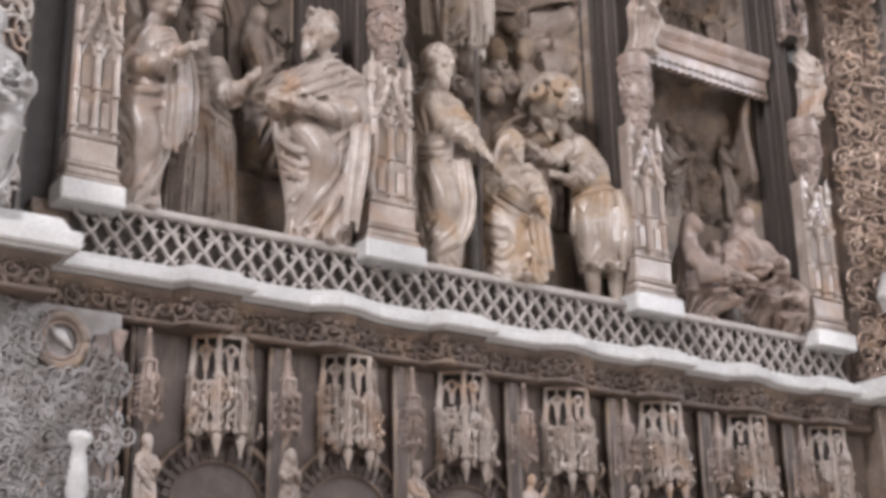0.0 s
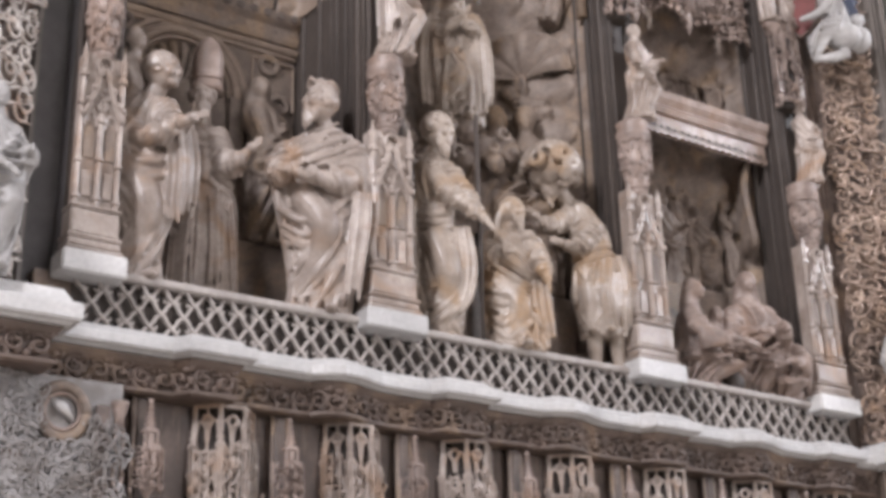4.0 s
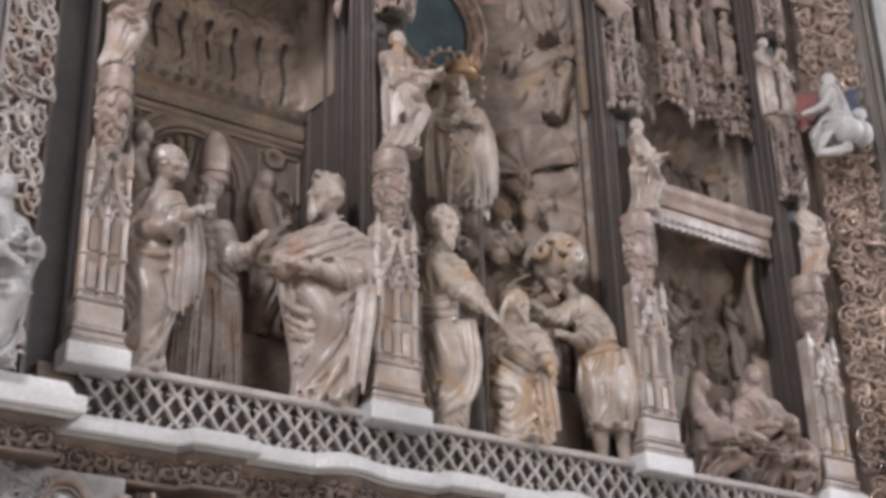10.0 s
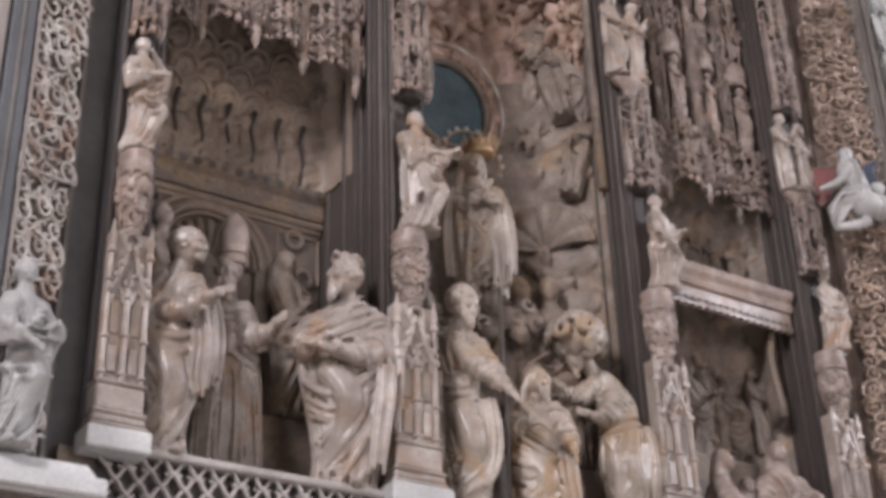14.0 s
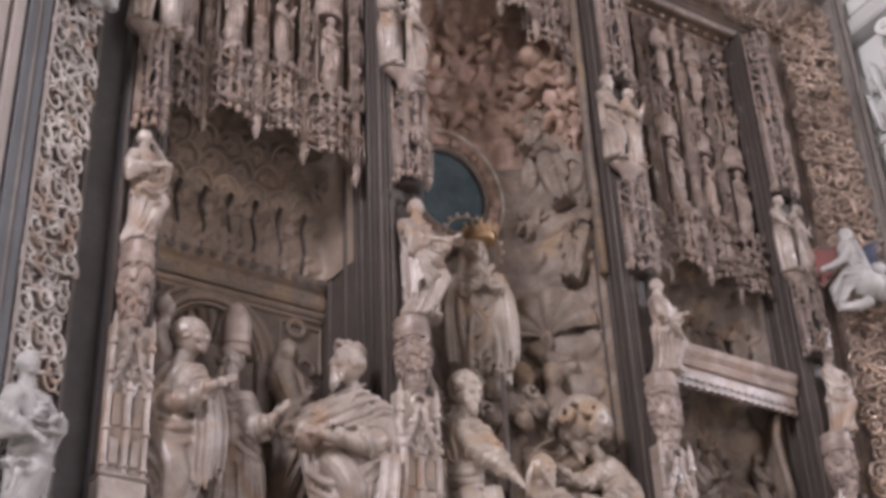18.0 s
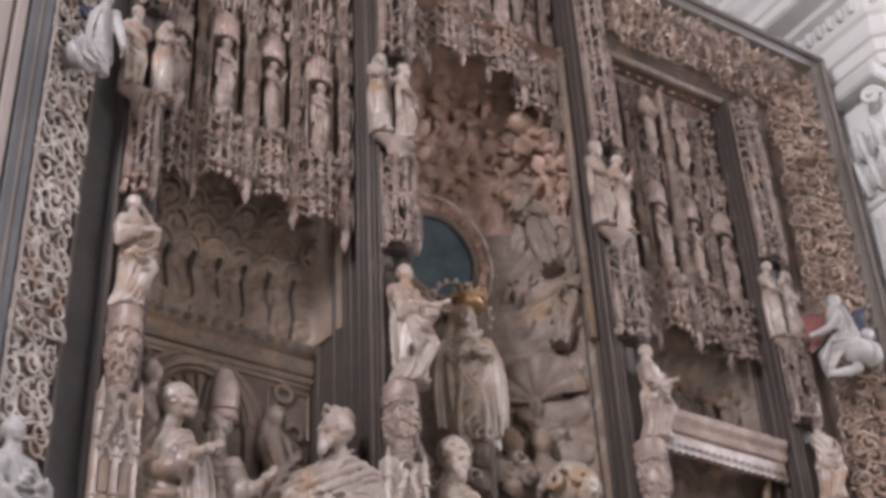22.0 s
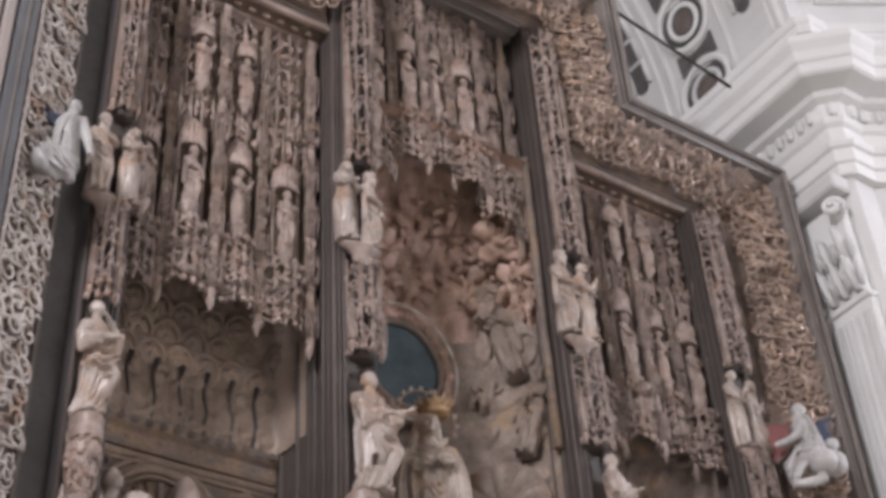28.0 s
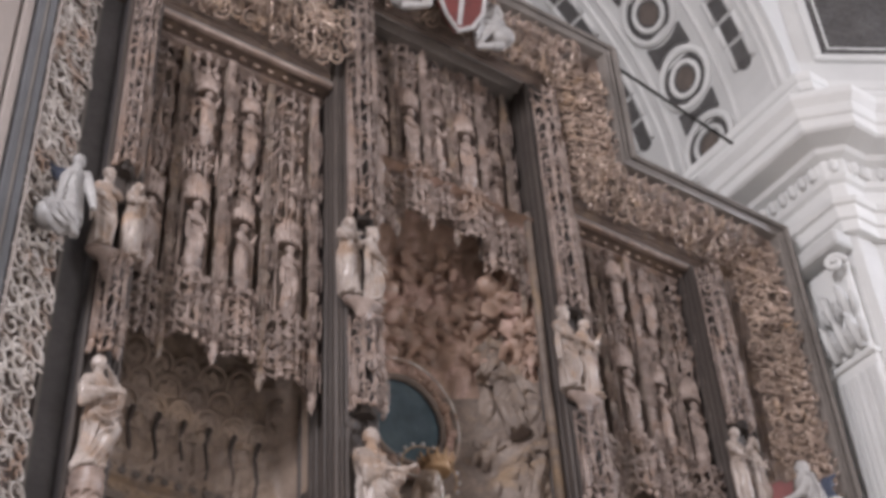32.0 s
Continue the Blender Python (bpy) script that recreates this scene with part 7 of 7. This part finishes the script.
statue(figure("statue", PALE, 1.30, 93, .03, 0, ((1, (.17, -.06, .62), (.08, -.2, .60)), (-1, (-.17, -.07, .6), (-.05, -.18, .5))), "short", False, 1, 1, .9, 1.2, voxel=.009, aim=-.2), 10.76, -.40, 4.63, -35,
       "white marble statue standing at the end of the ledge", "white statues by the frame")


def blob(*forms):
    g = Geo()
    for q in forms:
        if np.ndim(q[0]) == 1:
            g.ball(q[0], q[1], 18, 11, .03, 3)
        else:
            g.tube(q[0], q[1], 14)
    return g


def drape(g, pts, n, r, seed):
    """Loose folds of cloth along a limb."""
    rn = np.random.RandomState(seed)
    pts = np.array(pts, float)
    for _ in range(n):
        g.tube(pts + rn.normal(0, .035, 3) + rn.normal(0, .012, pts.shape), r * rn.uniform(.6, 1.2), 7)
    return g


g = blob(((0, 0, .74), (.062, .068, .078)), ([(.05, 0, .2), (.03, 0, .42), (.0, -.02, .60), (.0, -.01, .72)], [.14, .12, .10, .04]), ((.09, -.03, .17), (.15, .13, .13)),
         ([(.08, -.05, .2), (-.08, -.10, .22), (-.17, -.10, .14), (-.17, -.08, -.02)], [.11, .10, .075, .05]), ([(.02, -.09, .56), (-.07, -.13, .42), (-.16, -.13, .38), (-.27, -.11, .37)], [.058, .046, .038, .026]),
         ([(-.20, -.08, -.03), (-.02, -.1, -.05), (.1, -.05, .0)], [.03, .05, .05]), ((.0, .03, .76), (.07, .07, .075)))
drape(g, [(.02, -.09, .55), (.05, -.11, .35), (.0, -.13, .18)], 7, .016, 4)
drape(g, [(.08, -.13, .2), (-.08, -.17, .2), (-.18, -.15, .02)], 6, .016, 5)
AM = sculpt(g, "angel", PALE, .011, 1)
g = blob(((.03, .0, .86), (.055, .062, .07)), ([(.0, 0, .22), (.0, 0, .45), (.0, -.01, .66), (.02, 0, .80)], [.13, .11, .10, .04]), ((-.12, -.07, .20), (.13, .11, .13)),
         ([(-.02, -.08, .26), (.03, -.13, .12), (.07, -.12, -.02)], [.10, .07, .04]), ([(.09, -.03, .70), (.15, -.07, .5), (.19, -.10, .30)], [.052, .042, .026]), ([(-.12, -.1, .18), (-.07, -.12, .08), (.0, -.1, .0)], [.08, .06, .04]))
drape(g, [(.0, -.10, .66), (-.02, -.11, .45), (.0, -.13, .25)], 7, .013, 6)
drape(g, [(-.14, -.17, .28), (-.08, -.18, .16), (.04, -.18, .02)], 6, .013, 7)
AS = sculpt(g, "angel", PALE, .011, 1)
SHIELD = [(-.2, .28), (-.1, .25), (0, .29), (.1, .25), (.2, .28), (.2, 0), (.12, -.16), (0, -.26), (-.12, -.16), (-.2, 0)]


def wing(m):
    g = Geo()
    for q in range(6):
        u = q / 5
        g.tube([(0, 0, 0), (.05 + .05 * u, .01, .16 - .12 * u), (.12 - .02 * u, .03, .22 - .42 * u)], [.03, .034, .012], 8)
    thing("angel_wing", sculpt(g, "angel_wing", BLUE, .011, 1), None, "dark blue painted wing behind the white angel", "wing", m, group="angel wings")


def shield(m):
    g = Geo()
    g.grid(np.array([[(x, y, z) for x, z in SHIELD] for y in (0, -.05)]), True, True)
    s = thing("shield", None, None, "dull red painted shield with a worn dark rim", "shield", m)
    part("field", g, RED, s)
    part("rim", Geo().tube([(x, -.05, z) for x, z in SHIELD + SHIELD[:1]], .018, 6), FRIEZE_BROWN, s)


SEATED = "white statue of a seated angel resting an arm on a shield"
thing("angel_statue", AM, None, SEATED, "statue", pose(10.32, -.44, 8.48, 0, 0, -49) @ Matrix.Diagonal((1.12, 1, 1.1, 1)), "angels on the frame")
wing(pose(10.50, -.40, 8.98, 0, 10, -49) @ Matrix.Diagonal((1.5, 1, 1.5, 1)))
shield(pose(10.17, -.20, 8.98, 0, 8, -49) @ Matrix.Diagonal((.72, .62, .85, 1)))
g = Geo().ball((0, 0, .28), (.07, .075, .085), 16, 10).ball((0, .01, .08), (.13, .1, .15), 16, 10, .06, 2).ball((.02, .02, .3), (.078, .07, .07), 14, 8, .12, 3)
g.tube([(-.1, -.03, .15), (-.13, -.09, .05), (-.05, -.12, .0)], [.045, .038, .028], 9)
thing("putto_statue", sculpt(g, "putto", PALE, .011, 1), None, "small white bust of a child angel on the frame", "statue", pose(10.62, -.50, 8.66, 0, 0, -49), "angels on the frame")
thing("angel_statue", AS, None, "white statue of a leaning angel with one arm hanging down", "statue", pose(2.48, -.36, 8.87, 0, 0, -16), "angels on the frame")
wing(pose(2.40, -.26, 9.58, 0, -55, -16) @ Matrix.Diagonal((1, 1, .8, 1)))
thing("putto_statue", AM, None, SEATED, "statue", pose(6.95, -.35, 13.76, 0, 0, -35), "angels on the frame")
thing("putto_statue", AM, None, SEATED, "statue", pose(5.85, -.35, 13.76, 0, 0, -35) @ Matrix.Diagonal((-1, 1, 1, 1)), "angels on the frame")
g = Geo()
prof = [(-.3, .42), (0, .46), (.3, .42), (.3, 0), (.18, -.24), (0, -.38), (-.18, -.24), (-.3, 0)]
g.grid(np.array([[(x, y, z) for x, z in prof] for y in (0, -.07)]), True, True)
s = thing("coat_of_arms", None, None, "large red shield with pale rim above the centre", "shield", pose(6.42, -.42, 14.1, 14, 0, 0))
fld = part("field", g, RED, s)
part("rim", Geo().tube([(x, -.07, z) for x, z in prof + prof[:1]], .028, 6), PALE, s)
part("bar", Geo().box(-.03, .03, -.085, -.07, -.3, .36, .004), PALE, fld, "pale upright bar")

# ---------------------------------------------------------------- lower tier
def hood_face(w, h, seed):
    """One pierced face of a hanging hood: posts, twin lights, a round light and a cusped foot."""
    rng = np.random.RandomState(seed)
    g = Geo()
    for x in (-w / 2, w / 2):
        g.box(x - .014, x + .014, -.018, .012, 0, h, .004)
    if seed % 3 != 1:
        g.box(-.008, .008, -.012, .008, h * .34, h, .003)
    for x in (-w / 4, w / 4):
        g.tube([(x + q[0], 0, h * .62 + q[1]) for q in pointed_arch(w * .42, h * .22)], .011, 5)
    g.tube([(w * .19 * math.cos(t), -.01, h * .82 + w * .19 * math.sin(t)) for t in np.linspace(0, 6.28, 13)], .012, 5)
    g.tube([(q[0], -.015, h * .12 + q[1]) for q in pointed_arch(w * .86, h * .30)], .016, 6)
    for q in range(9):
        g.ball((rng.uniform(-.4, .4) * w, -.015, rng.uniform(.05, .42) * h), (rng.uniform(.014, .028), .02, rng.uniform(.014, .03)), 6, 4, .2, q)
    for z in (h * .5, h * .98):
        g.box(-w / 2, w / 2, -.014, .01, z - .01, z + .01, .003)
    return g


HF = []
for s in range(6):
    g = hood_face(.17, .54, s)
    g.merge(filigree(.16, .30 + .04 * (s % 3), 2, 3, 500 + s, .013, .015, .3), pose(0, -.012, -.03 + .02 * (s % 2)))
    HF.append(g.mesh("hood_face", ALABASTER))
HPIN = pinnacle(.52, .042, 3).mesh("pinnacle", ALABASTER)
for k in range(7):
    xc = 3.99 + .967 * k
    n = thing("niche_canopy", None, None, "carved hanging canopy of pointed tracery over a niche", "canopy", pose(xc, -.10, 3.51) @ Matrix.Diagonal((1, 1, 1.17, 1)), group="canopies of the lower tier")
    # Dark core stands for the shade inside the hood.
    part("core", Geo().lathe([(.10, .12), (.13, .2), (.14, .5), (.2, .54)], (0, .1, 0), 8), PIER, n)
    for q, (x, y, r) in enumerate(((-.145, -.09, -45), (0, -.15, 0), (.145, -.09, 45))):
        part("hood_face", HF[(k * 2 + q) % 6], None, n, m=pose(x, y, .0, 0, 0, r))
    for x, y in ((-.215, -.02), (-.085, -.16), (.085, -.16), (.215, -.02)):
        part("pinnacle", HPIN, None, n, m=pose(x, y, -.02))
    rn = np.random.RandomState(300 + k)
    rag = Geo()
    for q in range(20):
        x = rn.uniform(-.22, .22)
        rag.ball((x, -.16 + .4 * abs(x), rn.uniform(-.03, .16)), (rn.uniform(.014, .032), .025, rn.uniform(.02, .06)), 6, 4, .3, q)
    part("leaf_fringe", rag, ALABASTER, n, smooth=True, kind="stuff")
    wt = Geo()
    for q in range(7):
        x, z1 = rn.choice((-1, 1)) * rn.uniform(.27, .42), rn.uniform(.15, .45)
        wt.tube([(x, .03, z1), (x, .03, .54)], .012, 5)
        wt.tube([(x + q_[0], .03, z1 + q_[1] - .06) for q_ in pointed_arch(.09, .08)], .01, 5)
    part("wall_tracery", wt, NICHE, n, smooth=True, kind="stuff")
    sh = thing("shell_arch", None, None, "brown shell-headed arch with a scalloped rim in the lower tier", "arch", pose(xc - .0, -.085, 3.03), group="shell arches of the lower tier")
    part("rim", Geo().tube([(.47 * math.cos(a), -.03, .47 * math.sin(a)) for a in np.linspace(0, math.pi, 28)], .022, 7), FRIEZE_BROWN, sh, smooth=True)
    part("beading", Geo().tube([((.32 + .016 * (i_ % 2)) * math.cos(a), -.035, (.29 + .016 * (i_ % 2)) * math.sin(a)) for i_, a in enumerate(np.linspace(0, math.pi, 81))], .011, 5), FRIEZE_BROWN, sh, "scalloped beading", smooth=True)
    part("shell", disc(.385, .02, 36), LOWER, sh, "shallow brown shell", m=pose(0, -.005, 0))
    for i_ in range(17):
        a = radians(10 + 10 * i_)
        part("shell_rib", Geo().tube([(.33 * math.cos(a), -.03, .30 * math.sin(a)), (.45 * math.cos(a), -.04, .44 * math.sin(a))], [.008, .014], 6), LOWER, sh, smooth=True)
    xs = 3.40 + .98 * k
    col = thing("lower_column", None, None, "dark slim column with small openwork hood", "column", pose(xs, -.21, 2.57), group="columns of the lower tier")
    part("shaft", Geo().box(-.035, .035, .03, .14, 0, 1.56, .01), LOWER, col)
    for s_ in (-1, 1):
        part("rib", Geo().tube([(s_ * .05, .05, 0), (s_ * .05, .05, 1.56)], .016, 7), NICHE, col, smooth=True)
    part("hood", HOODM[k % 3], None, col, m=pose(0, -.06, .94) @ Matrix.Diagonal((.62, .8, .62, 1)))
    part("spire", pinnacle(.5, .06, k).mesh("spire", CARVED), None, col, m=pose(0, -.1, 1.0))
    thing("statuette", SMA[k % 4], None, "small pale statuette before a column of the lower tier", "statuette", pose(xs, -.34, 2.81, 0, 0, 10) @ Matrix.Diagonal((.56, .56, .6, 1)), "statuettes of the lower tier")
    thing("statuette_bracket", Geo().lathe([(.02, -.25), (.06, -.15), (.1, -.03), (.11, 0)], (0, 0, 0), 10), CARVED, "small bracket under a statuette", "bracket", pose(xs, -.32, 2.81), group="brackets of the lower tier", smooth=True)

# carved face of the side block
Y = -.305
sp = thing("side_arch", None, None, "weathered pale carving of arch, roundel and leaves on the side block", "arch")
rn = np.random.RandomState(8)
SPM = [scroll_module(.6, .55, 10 + s).mesh("leaf_scroll", GREYSTONE, True) for s in range(3)]
for q in range(42):
    x, z = 2.02 + .18 * (q % 7) + rn.uniform(-.03, .03), 2.98 + .2 * (q // 7) + rn.uniform(-.03, .03)
    if math.hypot(x - 2.83, z - 3.93) < .2 or (x > 2.9 and q % 2):
        continue
    part("leaf_scroll", SPM[q % 3], None, sp, m=pose(x, Y + .01, z, 0, rn.uniform(-180, 180), 0) @ Matrix.Diagonal((.5, .6, .5, 1)) @ pose(-.3, 0, -.27), kind="stuff")
for r, w, mt in ((.41, .035, NICHE), (.20, .03, TRACERY)):
    part("arch_band", Geo().tube([(2.40 + r * math.cos(a), Y - .02, 3.25 + r * math.sin(a)) for a in np.linspace(0, 6.29, 44)], w, 8), mt, sp, smooth=True)
rd = part("roundel_ring", Geo().tube([(2.83 + .15 * math.cos(a), Y - .02, 3.93 + .16 * math.sin(a)) for a in np.linspace(0, 6.29, 33)], .034, 8), NICHE, sp, smooth=True)
part("beading", Geo().tube([(2.83 + (.105 + .008 * (i_ % 2)) * math.cos(a), Y - .02, 3.93 + .112 * math.sin(a)) for i_, a in enumerate(np.linspace(0, 6.29, 49))], .013, 6), CARVED, rd, smooth=True)
part("leaf", Geo().tube([(2.76, Y - .02, 4.0), (2.82, Y - .05, 3.95), (2.90, Y - .02, 3.88)], [.014, .036, .012], 8), PALE, rd, smooth=True)
part("baluster", Geo().lathe([(.07, 2.0), (.07, 2.9), (.05, 2.95), (.07, 3.05), (.055, 3.2), (.04, 3.28), (.075, 3.32), (.075, 3.36), (.05, 3.38)], (2.97, Y - .06, 0), 14), MARBLE, sp, "pale baluster column", smooth=True)
part("flat_pier", Geo().box(3.04, 3.13, Y - .04, Y, 2.1, 4.0, .008), LOWER, sp, "plain brown pilaster strip")
for z in (3.15, 3.36, 3.58, 3.8):
    part("lozenge", Geo().tube([(3.20 + .032 * math.cos(a), Y - .015, z + .09 * math.sin(a)) for a in np.linspace(0, 6.29, 9)], .013, 6), CARVED, sp, smooth=True)
part("strip_capital", Geo().lathe([(.035, 0), (.03, .05), (.055, .13), (.06, .16)], (3.20, Y, 3.88), 10), CARVED, sp, smooth=True)
